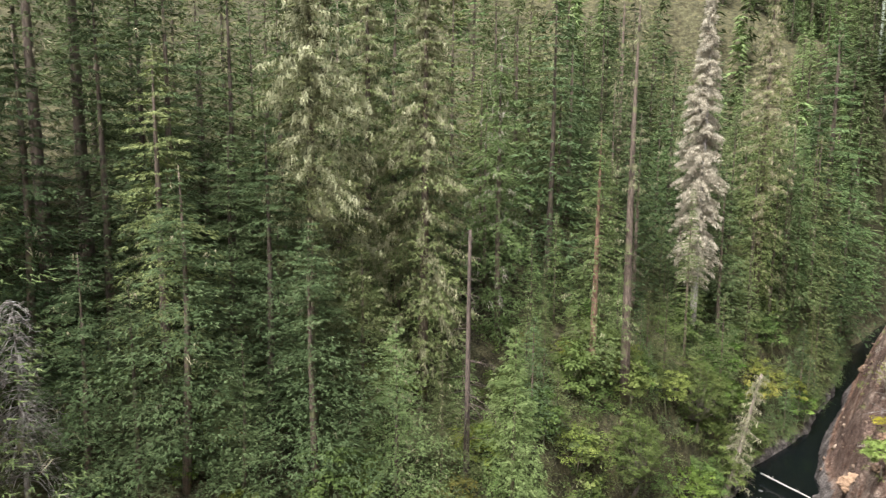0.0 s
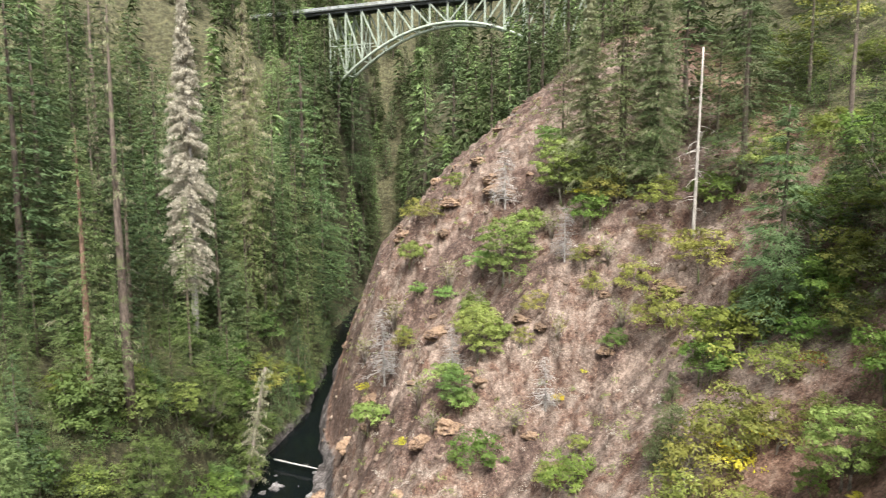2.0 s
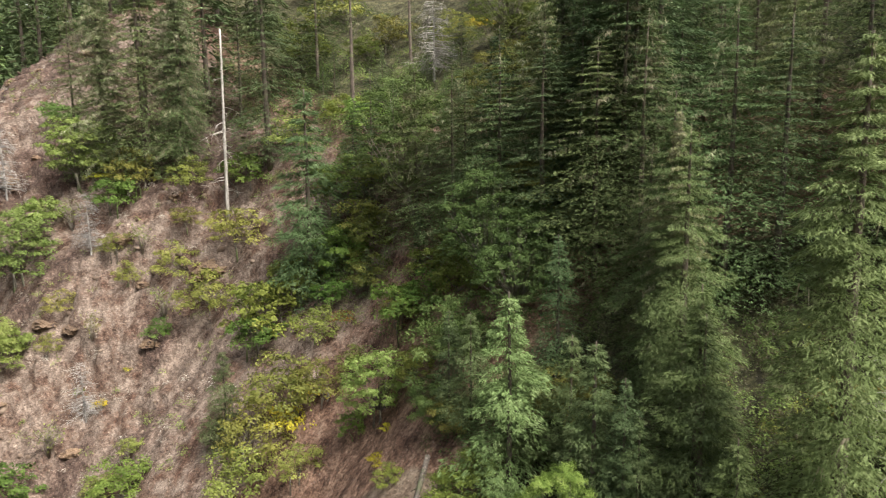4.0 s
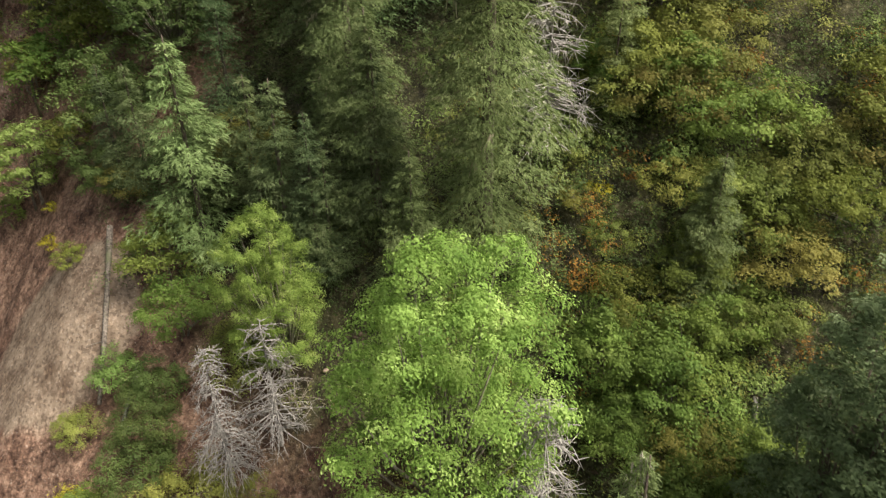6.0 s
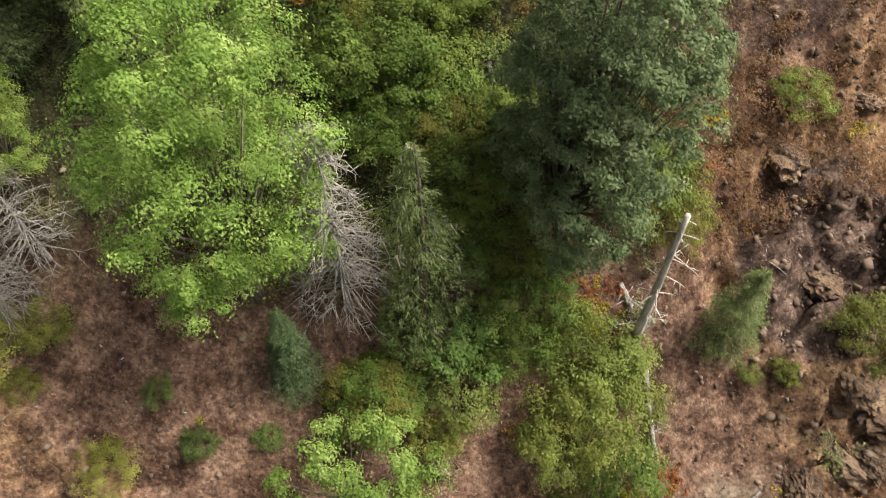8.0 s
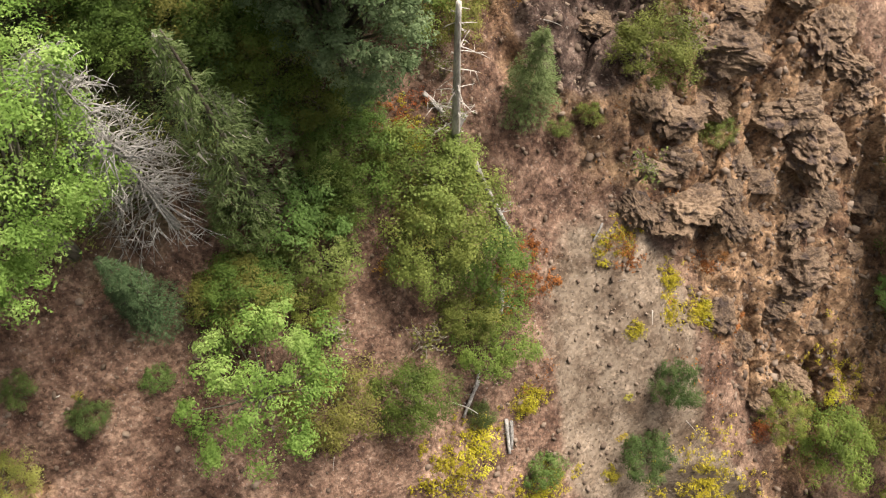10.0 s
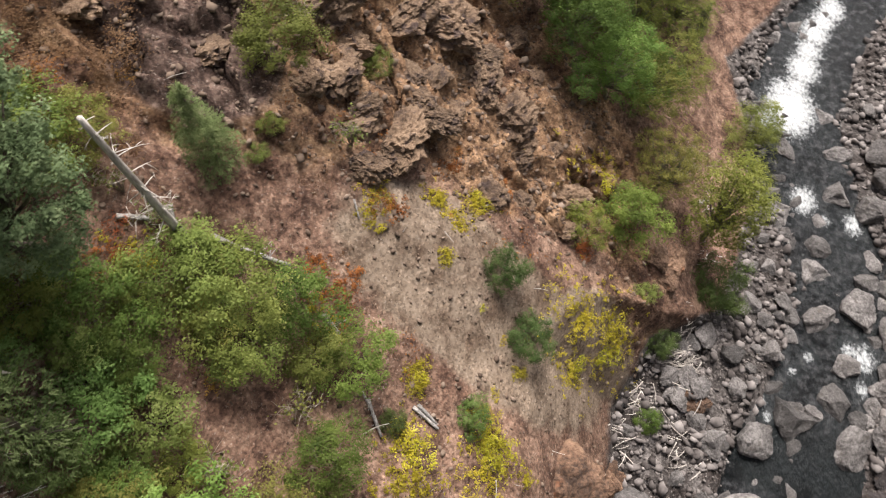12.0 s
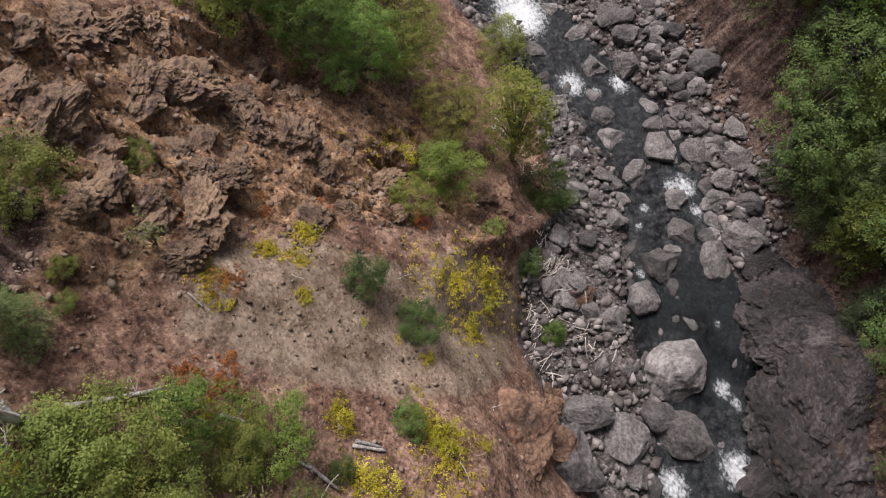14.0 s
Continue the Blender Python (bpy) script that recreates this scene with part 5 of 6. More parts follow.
def plant(kind, x, y, turn, h, near=0.0, wide=1.35):
    """A tree in the finest version that its distance calls for; the far ones are joined later."""
    d = math.hypot(x, y)
    if d < near:
        put(CON[kind][0], x, y, turn, h / CON[kind][1], wide=1.15)
    elif d < 68:
        proto, tall = NEAR.get(kind, NEAR["fir_b"])
        put(proto, x, y, turn, h / tall, wide=wide * 1.05)
    elif d < 105 or (x < -20 and d < 215):
        proto, tall = MID.get(kind, MID["fir_b"])
        put(proto, x, y, turn, h / tall, wide=wide)
    else:
        FAR_TREES.append((kind if kind in FAR else "fir_b", x, y, turn, h, wide))


CON["snag_dark"] = (snag("dead_tree", "broken dead trunk with peeling brown bark", 31, 25, 0.32, 3.6, 46, BARK_DARK, fine=3), 25)
CON["snag_mossy"] = (snag("dead_tree", "leaning dead trunk with mossy stubs", 32, 20, 0.4, 3.4, 120, BARK_OLD, fine=4, beards=16, moss_mat=LICHEN), 20)
CON["snag_conifer"] = (snag("dead_conifer_tree", "dead grey conifer with bare drooping branches", 33, 12, 0.16, 2.5, 240, BARK_GREY, broken=False, fine=6, lean_down=0.85), 12)
CON["snag_white"] = (snag("dead_tree", "slender bleached white dead trunk with few branches", 34, 23, 0.22, 3.2, 30, WOOD_PALE, lean_down=0.4), 23)
CON["snag_silver"] = (snag("dead_conifer_tree", "small silver-grey dead conifer with fine branches", 35, 8, 0.12, 2.3, 150, BARK_GREY, broken=False, fine=5, lean_down=0.2), 8)
CON["snag_log"] = (snag("dead_tree", "leaning bleached dead trunk with broken stubs", 36, 10, 0.22, 1.5, 34, WOOD_PALE, lean_down=0.3), 10)
CON["stump"] = (snag("tree_stump", "pale broken tree stump", 37, 3.4, 0.45, 0.5, 4, BARK_GREY), 3.4)
CON["maple"] = (broadleaf("maple_tree", "broad maple in bright yellow-green leaf", 41, 14.6, 4.1, LEAF_MAPLE, clumps=112, per=820, leaf=0.088, group="bright maples", lowest=0.0, clump_r=0.95, flat=0.58, hollow=0.3), 14.6)
CON["maple_small"] = (broadleaf("maple_tree", "small bright lime-green maple on the slope", 42, 6, 2.4, LEAF_MAPLE, clumps=28, per=520, leaf=0.085, group="bright maples", lowest=0.1, clump_r=0.65), 6)
CON["broad_dark"] = (broadleaf("alder_tree", "rounded dark green broadleaf tree", 43, 13, 5.0, LEAF_DARK, clumps=130, per=190, leaf=0.14, group="dark broadleaf trees", lowest=0.05, clump_r=1.0), 13)
CON["broad_olive"] = (broadleaf("alder_tree", "brown-green broadleaf tree with loose crown", 44, 12, 5.0, LEAF_OLIVE, clumps=120, per=170, leaf=0.13, group="olive broadleaf trees", lowest=0.05, clump_r=1.0), 12)
CON["broad_lime"] = (broadleaf("young_maple_tree", "young lime-green broadleaf tree on the bare slope", 45, 8, 3.0, LEAF_SHRUB, clumps=80, per=110, leaf=0.17, group="young maples", lowest=0.03, stems=3, clump_r=0.8), 8)
CON["fir_silver"] = (broadleaf("fir_tree", "dense dark green conifer with silvery tufted sprays", 26, 18, 3.7, NEEDLES_SILVER, BARK, clumps=230, per=400, leaf=0.12, category="conifer tree", group="gorge forest conifers", lowest=0.0, clump_r=0.75, flat=0.6, hollow=0.3), 18)
CON["broad_green"] = (broadleaf("alder_tree", "green leafy alder at the top of the bare slope", 47, 9, 3.4, LEAF_GREEN, clumps=80, per=230, leaf=0.11, group="riverside alders", lowest=0.03, clump_r=0.9), 9)
CON["tall_bush"] = (broadleaf("alder_tree", "upright green alder at the river's edge", 46, 11, 2.2, LEAF_GREEN, clumps=90, per=140, leaf=0.12, group="riverside alders", lowest=0.05, clump_r=0.8), 11)


def stand(kind, places, turn0=0.0, **kw):
    proto, tall = CON[kind]
    for i, (x, y, h) in enumerate(places):
        put(proto, x, y, turn0 + 2.4 * i + x * 0.37, h / tall, wide=1.2 if kind.startswith(("fir", "spire")) and tall > 30 else 0.87 if kind == "maple" else 1.0, **kw)


stand("fir_tall", AT_FIR_TALL)
stand("fir_lichen", AT_FIR_LICHEN)
stand("snag_dark", AT_SNAG_DARK)
stand("fir_pale", AT_FIR_PALE)
stand("fir_red", AT_FIR_RED)
stand("fir_sparse", AT_FIR_SPARSE)
stand("spire_lichen", AT_SPIRE_LICHEN)
stand("spire_green", AT_SPIRE_GREEN)
stand("fir_young", AT_FIR_YOUNG)
stand("broad_dark", AT_BROAD_DARK)
stand("stump", AT_STUMP)
stand("snag_mossy", AT_SNAG_MOSSY, tilt=0.2, tilt_to=0.3)
stand("snag_conifer", AT_SNAG_CONIFER)
stand("broad_lime", AT_BROAD_LIME)
stand("fir", AT_FIR)
stand("snag_white", AT_SNAG_WHITE)
stand("snag_silver", AT_SNAG_SILVER)
stand("fir_blue", AT_FIR_BLUE)
stand("broad_olive", AT_BROAD_OLIVE)
stand("broad_green", AT_BROAD_GREEN)
stand("fir_big", AT_FIR_BIG)
stand("fir_light", AT_FIR_LIGHT)
stand("maple", AT_MAPLE)
stand("fir_lichen2", AT_FIR_LICHEN2)
stand("fir_silver", AT_FIR_SILVER)
stand("maple_small", AT_MAPLE_SMALL)
stand("snag_log", AT_SNAG_LOG)
stand("tall_bush", AT_TALL_BUSH)
stand("fir_dark", [p for p in AT_FIR_DARK if p[2] > 15])
stand("fir_small_dark", [p for p in AT_FIR_DARK if p[2] <= 15])

# ---- the forest that fills both sides of the gorge ----
TAKEN = [(p[0], p[1]) for lst in (AT_FIR_TALL, AT_FIR_LICHEN, AT_FIR_PALE, AT_FIR_RED, AT_FIR_SPARSE, AT_SPIRE_LICHEN, AT_SPIRE_GREEN, AT_FIR, AT_FIR_DARK, AT_FIR_YOUNG, AT_BROAD_DARK, AT_SNAG_DARK, AT_MAPLE, AT_FIR_BIG) for p in lst]


# dark forest above the slope, the bank of conifers across the river, and those that close the gorge
BACK_TREES = ((41.0, 59.3, 15), (39.7, 50.4, 16), (37.5, 42.3, 16), (36.1, 35.7, 15), (35.5, 30.7, 16), (35.5, 26.6, 15), (36.2, 23.6, 16), (35.9, 18.3, 16), (36.9, 15.9, 14), (38.3, 10.4, 15), (40.2, 8.0, 13), (41.0, 5.0, 12), (41.5, 2.1, 13), (41.8, -0.4, 12), (47.5, 94.5, 17), (52.2, 88.4, 19), (41.7, 102.2, 23), (42.8, 93.9, 18), (38.7, 33.8, 18), (37.8, 26.1, 18), (38.1, 29.6, 15), (40.2, 44.1, 13), (32.5, 20.6, 11))
BANK_TREES = ((-45.5, 27.2, 24.75), (-40.5, 35.8, 23.75), (-38.2, 42.9, 17), (-42.9, 30.4, 13.5), (-46.8, 24.2, 17), (-36.9, 47.7, 13), (-49.3, 21.7, 18.75), (-47.7, 36.9, 27), (-43.8, 44.3, 19))
GORGE_TREES = ((-27.6, 172.0, 42), (-29.8, 155.0, 46), (-26.0, 211.0, 50), (-32.5, 138.9, 42), (-28.7, 243.9, 54), (-31.5, 192.9, 53), (-34.8, 126.6, 32), (-34.8, 109.0, 28), (-29.5, 163.0, 38), (-30.5, 146.0, 36), (-30.0, 181.0, 46), (-31.0, 131.0, 24), (-31.5, 118.0, 20), (-25.2, 141.0, 16), (-24.4, 149.0, 20), (-24.2, 157.0, 22), (-24.4, 166.0, 26), (-27.2, 133.0, 14), (-24.8, 176.0, 30), (-26.5, 186.0, 38))
TAKEN += [(p[0], p[1]) for p in BACK_TREES + BANK_TREES + GORGE_TREES]
# Trees to keep in open view of the camera, which stands over the origin.
VIEW_TREES = AT_FIR_LICHEN[:3] + AT_SNAG_DARK + AT_FIR_PALE + AT_FIR_RED + AT_FIR_SPARSE[:1] + AT_SPIRE_LICHEN + AT_SPIRE_GREEN + AT_FIR_YOUNG + AT_BROAD_DARK[:1] + AT_SNAG_MOSSY[:1] + AT_SNAG_CONIFER[:1] + AT_FIR[:1]


def blocks_view(x, y):
    """Whether a tree here would hide a singled-out tree from the camera."""
    for a, b, _h in VIEW_TREES:
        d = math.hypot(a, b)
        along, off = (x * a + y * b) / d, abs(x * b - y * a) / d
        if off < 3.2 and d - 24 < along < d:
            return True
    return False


def scatter(count, x0, x1, y0, y1, gap, keep, seed):
    """Random places at least gap apart where keep(x, y) allows them."""
    r = np.random.default_rng(seed)
    got = []
    for _ in range(count * 12):
        x, y = r.uniform(x0, x1), r.uniform(y0, y1)
        # Leaves out places on the camera's sight lines to the singled-out trees.
        if not keep(x, y) or blocks_view(x, y) or any((x - a) ** 2 + (y - b) ** 2 < gap * gap for a, b in TAKEN):
            continue
        TAKEN.append((x, y))
        got.append((x, y, r.random(), r.random()))
        if len(got) >= count:
            break
    return got


def left_forest(x, y):
    return x < left_edge(y) - 5.5 and not (x > -50 and 8 < y < 100)


def pick(q, table):
    for share, kind in table:
        if q < share:
            return kind
        q -= share
    return table[-1][1]


LEFT_MIX = [(0.22, "fir"), (0.2, "fir_b"), (0.2, "fir_dark"), (0.18, "fir_lichen"), (0.06, "fir_pale"), (0.05, "fir_tall"), (0.05, "fir_red"), (0.04, "spire_green")]
for x, y, q, s in scatter(120, -84, -34, -48, 215, 5.6, left_forest, 3):
    kind = pick(q, LEFT_MIX)
    h = (24 + 22 * s) if y > 5 else (12 + 12 * s)
    plant(kind, x, y, q * 40, h, 58)


for x, y, q, s in scatter(26, -48, -33, 8, 100, 4.0, lambda x, y: x < left_edge(y) - 4.5, 13):
    kind = ("fir", "fir_dark", "spire_green")[int(q * 3)]
    plant(kind, x, y, q * 40, (7 + 9 * s))
for x, y, q, s in scatter(46, -47, -32, 28, 140, 3.6, lambda x, y: x < left_edge(y) - 3.5, 21):
    kind = ("fir", "fir_dark", "fir_b", "spire_green")[int(q * 4)]
    plant(kind, x, y, q * 40, (8 + 10 * s))
for x, y, q, s in scatter(28, -76, -47, -8, 75, 5.0, lambda x, y: x < left_edge(y) - 8, 16):
    kind = ("fir", "fir_dark", "fir_b", "fir_dark")[int(q * 4)]
    plant(kind, x, y, q * 40, (16 + 20 * s))
for x, y, q, s in scatter(46, 36, 66, 2, 84, 4.0, lambda x, y: (47 < x < 55 or y > 100) if y > 38 else x > 37, 17):
    kind = ("fir_dark", "fir", "fir_dark", "fir_b")[int(q * 4)]
    plant(kind, x, y, q * 40, (8 + 10 * s) if y < 38 else (5 + 4 * s))
for x, y, q, s in scatter(12, 34, 47, 36, 68, 3.6, lambda x, y: x > 35 + 0.1 * (y - 40), 29):
    put(CON["fir_small_dark" if q < 0.5 else "fir_blue"][0], x, y, q * 40, (4 + 4.5 * s) / (14 if q < 0.5 else 10))
for x, y, q, s in scatter(12, 38, 60, 26, 70, 4.5, lambda x, y: x > 37 + 0.12 * y, 18):
    kind = ("broad_dark", "broad_olive")[int(q * 2)]
    put(CON[kind][0], x, y, q * 40, (6 + 6 * s) / CON[kind][1])
for x, y, q, s in scatter(80, -62, -20, 150, 330, 3.6, lambda x, y: x < left_edge(y) - 1.5, 14):
    kind = ("fir", "fir_dark", "fir_b", "spire_green")[int(q * 4)]
    plant(kind, x, y, q * 40, (14 + 22 * s))
for x, y, q, s in scatter(110, -120, 40, 275, 450, 4.0, lambda x, y: not -40 < x < 40 or y > 335 or x < left_edge(y) - 1, 15):
    kind = ("fir", "fir_dark", "fir_b", "spire_green")[int(q * 4)]
    plant(kind, x, y, q * 40, (22 + 18 * s))


for i, (x, y, h) in enumerate(BACK_TREES):
    plant(("fir_dark", "fir", "fir_b", "fir")[i % 4], x, y, i * 1.9, h, 0, 1.6)
for i, (x, y, h) in enumerate(BANK_TREES):
    plant(("fir_dark", "fir_dark", "fir")[i % 3], x, y, i * 1.9, h, 0, 1.5)
for i, (x, y, h) in enumerate(GORGE_TREES):
    plant(("fir", "fir_b", "fir_dark", "spire_green")[i % 4], x, y, i * 1.9, h, 0, 1.2)


for i, (x, y, h) in enumerate(((27.7, 105.0, 30), (31.2, 98.4, 32), (34.8, 94.4, 28), (24.6, 108.5, 26), (37.5, 99.5, 27))):
    put(NEAR[("fir_lichen", "spire_green")[i % 2]][0], x, y, i * 2.3, h / 42, wide=1.25)


def right_forest(x, y):
    if x < 67 and 36 < y < 104:
        return False
    return x > 44 + 0.12 * max(0, y - 60) or (y < 30 and x > 34) or (75 < y < 125 and x > 36)


RIGHT_MIX = [(0.3, "fir"), (0.3, "fir_dark"), (0.2, "fir_b"), (0.1, "fir_lichen"), (0.1, "fir_tall")]
for x, y, q, s in scatter(42, 34, 90, -30, 150, 6.2, right_forest, 4):
    kind = pick(q, RIGHT_MIX)
    plant(kind, x, y, q * 40, (16 + 16 * s), 42)


# ---- far woods ----
def far_woods():
    r = np.random.default_rng(5)
    protos = []
    for sd in range(4):
        _w, lf, _m = conifer_soups(seed=60 + sd, tall=36, radius=4.6, start=0.06, droop=0.4, step=2.1, per=5, dense=1.4, blade=(1.0, 2.2), drop=0.05)
        protos.append((np.concatenate(lf.v), np.concatenate(lf.f)))
    soups, extra_light = [Soup(), Soup()], Soup()
    n = 0
    while n < 430:
        x, y = r.uniform(-230, 260), r.uniform(170, 640)
        if (abs(x - float(river_centre(y))) < 13 and y < 390) or (y < 215 and -32 < x < 60):
            continue
        z = float(height(x, y))
        v, f = protos[n % 4]
        a, s = r.random() * 6.283, r.uniform(0.6, 1.2)
        c, sn = math.cos(a) * s, math.sin(a) * s
        # Every third far tree takes the lighter needles: distance haze put into the colour.
        (soups[0] if n % 3 else extra_light).add(np.stack([v[:, 0] * c - v[:, 1] * sn + x, v[:, 0] * sn + v[:, 1] * c + y, v[:, 2] * s + z - 0.5], 1), f)
        n += 1
    extra = {NEEDLES.name: soups[0], NEEDLES_DARK.name: soups[1], NEEDLES_LIGHT.name: extra_light}
    trunks = Soup()
    for kind, x, y, turn, h, wide in FAR_TREES:
        (wood, leaf, _m), tall, needles = FAR[kind]
        s = h / tall
        c, sn, z = math.cos(turn) * s * wide, math.sin(turn) * s * wide, float(height(x, y)) - 0.2
        for src, dst in ((leaf, extra[needles.name]), (wood, trunks)):
            v, f = np.concatenate(src.v), np.concatenate(src.f)
            dst.add(np.stack([v[:, 0] * c - v[:, 1] * sn + x, v[:, 0] * sn + v[:, 1] * c + y, v[:, 2] * s + z], 1), f)
    tagged(new("far_trunks", trunks.mesh("far_trunks", BARK)), "distant conifer trunks up the gorge", "woods", kind="stuff")
    for so, m in ((soups[0], NEEDLES), (soups[1], NEEDLES_DARK), (extra[NEEDLES_LIGHT.name], NEEDLES_LIGHT)):
        tagged(new("far_woods", so.mesh("far_woods", m)), "distant conifer woods covering the valley sides", "woods", kind="stuff")



# ---- the steel arch bridge ----
def steel_material(name, dark, light):
    m, n, l = material(name)
    tc = n.new("ShaderNodeTexCoord")
    r = colour_ramp(n, [(0.35, dark), (0.65, light)])
    l.new(noise_tex(n, l, tc.outputs["Object"], 0.8, 5, 0.65), r.inputs[0])
    p = nd(n, "BsdfPrincipled", Roughness=0.6)
    l.new(r.outputs[0], p.inputs["Base Color"])
    out = n.new("ShaderNodeOutputMaterial")
    l.new(p.outputs[0], out.inputs[0])
    return m


STEEL = steel_material("painted_steel", (0.2, 0.24, 0.19), (0.36, 0.4, 0.33))
STEEL_DARK = steel_material("dark_floor_steel", (0.03, 0.035, 0.035), (0.07, 0.075, 0.075))
RAIL = steel_material("galvanised_rail", (0.3, 0.32, 0.33), (0.48, 0.5, 0.5))


def beam(name, a, b, w, d, mat, parent):
    """A straight bar of rectangular section from a to b."""
    a, b = Vector(a), Vector(b)
    bm = bmesh.new()
    bmesh.ops.create_cube(bm, size=1)
    me = bpy.data.meshes.new(name)
    ln = (b - a).length
    rot = (b - a).to_track_quat("Z", "Y").to_matrix().to_4x4()
    bmesh.ops.transform(bm, matrix=Matrix.Translation((a + b) / 2) @ rot @ Matrix.Diagonal((w, d, ln, 1)), verts=bm.verts)
    bm.to_mesh(me)
    bm.free()
    me.materials.append(mat)
    return part(name, me, parent)


def arch_bridge():
    b = thing("steel_arch_bridge", "grey-green steel arch bridge high over the gorge", "bridge")
    deck_z, half, rise, spring = 0.0, 54.3, 24.2, -33.6

    def arch_z(s):
        return spring + rise * (1 - (s / half) ** 2)

    beam("deck", (-95, 0, deck_z - 0.2), (95, 0, deck_z - 0.2), 8.6, 0.4, STEEL_DARK, b)
    for side in (-3.4, 3.4):
        beam("stringer", (-95, side * 0.9, deck_z - 1.0), (95, side * 0.9, deck_z - 1.0), 0.35, 1.1, STEEL_DARK, b)
        rail_y = side * 1.24
        for h in (0.35, 0.75, 1.15):
            beam("rail", (-95, rail_y, deck_z + h), (95, rail_y, deck_z + h), 0.1, 0.22, RAIL, b)
        for k in range(-38, 39):
            beam("rail_post", (k * 2.5, rail_y, deck_z), (k * 2.5, rail_y, deck_z + 1.2), 0.12, 0.12, RAIL, b)
        so = Soup()
        q = np.linspace(-half, half, 29)
        so.tube(np.stack([q, np.full(29, side), arch_z(q)], 1), np.full(29, 0.62), 6)
        part("arch_rib", so.mesh("arch_rib", STEEL), b)
        nodes = np.linspace(-half, half, 15)
        for k, s in enumerate(nodes):
            beam("column", (s, side, arch_z(s)), (s, side, deck_z - 1.4), 0.6, 0.6, STEEL, b)
            if k < 14:
                t = nodes[k + 1]
                lo, hi = (s, t) if s > 0 or k >= 7 else (t, s)
                beam("diagonal", (hi, side, deck_z - 1.4), (lo, side, arch_z(lo)), 0.5, 0.5, STEEL, b)
        for s in (-half, -half + 7, -half + 14):
            beam("tie", (s, side, deck_z - 15), (s + 7, side, deck_z - 15), 0.35, 0.35, STEEL, b)
    for s in np.linspace(-half, half, 15):
        beam("floor_beam", (s, -4.2, deck_z - 1.7), (s, 4.2, deck_z - 1.7), 0.5, 0.8, STEEL_DARK, b)
        beam("cross_strut", (s, -3.4, arch_z(s)), (s, 3.4, arch_z(s)), 0.4, 0.4, STEEL, b)
        if abs(s) > 20:
            beam("cross_brace", (s, -3.4, arch_z(s)), (s, 3.4, deck_z - 1.8), 0.25, 0.25, STEEL, b)
            beam("cross_brace", (s, 3.4, arch_z(s)), (s, -3.4, deck_z - 1.8), 0.25, 0.25, STEEL, b)
    return b


bridge = arch_bridge()
bridge.matrix_basis = pose(17.9, 281.0, 120.5, 0, 0, -26.4)

# ---- boulders in the river ----
BOULDERS = []
for k in range(6):
    t = new("boulder", rock_mesh("boulder", 70 + k, ROCK, 4, 0.78, 0.55, 13, 0.1))
    BOULDERS.append(tagged(t, "rounded grey river boulder", "boulder", "river boulders"))


def lay(proto, x, y, turn, sx, sy, sz, z, label=""):
    m = pose(x, y, z, 0, 0, turn) @ Matrix.Diagonal((sx, sy, sz, 1))
    if proto.name in PLACED:
        o = proto.copy()
        scene.collection.objects.link(o)
    else:
        PLACED.add(proto.name)
        o = proto
    o.matrix_basis = m
    if label:
        o["label"] = label
    return o


r6 = np.random.default_rng(6)
n_b = 0
while n_b < 64:
    y = r6.uniform(-46, 40) if n_b < 40 else r6.uniform(96, 121)
    x = float(river_centre(y)) + r6.normal() * 4.5
    z = float(height(x, y))
    if z > 3.0:
        continue
    s = 0.6 + 1.2 * r6.random() ** 2
    lay(BOULDERS[n_b % 6], x, y, r6.random() * 360, s * r6.uniform(0.8, 1.25), s, s * r6.uniform(0.7, 1.0), max(z, -0.25) + 0.1 * s)
    n_b += 1


# ---- rocks set by eye along the river and on the crag ----
def seat(proto, x, y, w, sink, turn, flat=1.0, stretch=1.0, label=""):
    z = max(float(height(x, y)), -0.5)
    return lay(proto, x, y, turn, w * stretch, w / stretch ** 0.5, w * flat, z + w * (0.28 - sink), label)


for i, (x, y, w) in enumerate(RIVER_BOULDERS):
    seat(BOULDERS[i % 6], x, y, w * 0.95, 0.12, 47 * i, 0.85, 1.0 + 0.15 * math.sin(i * 2.1), "big rounded grey boulder in the rapids" if w > 2.9 else "")
REDS = [tagged(new("rock_outcrop", rock_mesh("rock_outcrop", 170 + k, ROCK_OCHRE, 5, 0.6, 0.7, 4, 0.6)), "rust-brown weathered rock knob on the bank", "rock", "crag rocks") for k in range(3)]
KNOBS = [tagged(new("rock_outcrop", rock_mesh("rock_outcrop", 177 + k, ROCK_RUST, 5, 0.7, 0.7, 8, 0.26)), "rust-brown weathered rock knob on the bank", "rock", "crag rocks") for k in range(3)]
for i, (x, y, w) in enumerate(RED_ROCKS):
    for k in range(3):
        seat(KNOBS[(i + k) % 3], x + 0.25 * w * math.cos(2.1 * k + i), y + 0.25 * w * math.sin(2.1 * k + i), w * (0.62 - 0.1 * k), 0.36, 61 * i + 80 * k, 0.9)
for i, (x, y, w) in enumerate(CRAG_ROCKS):
    seat(REDS[i % 3], x, y, min(2.4, w * 0.6), 0.52, 77 * i, 0.9, 1.25, "ochre crumbling rock outcrop on the slope")
LEDGE = [tagged(new("rock_ledge", rock_mesh("rock_ledge", 180 + k, ROCK_WET, 5, 0.55, 0.6, 8, 0.4)), "dark wet rock ledge beside the river", "rock", "dark river ledges") for k in range(3)]
rl = np.random.default_rng(19)
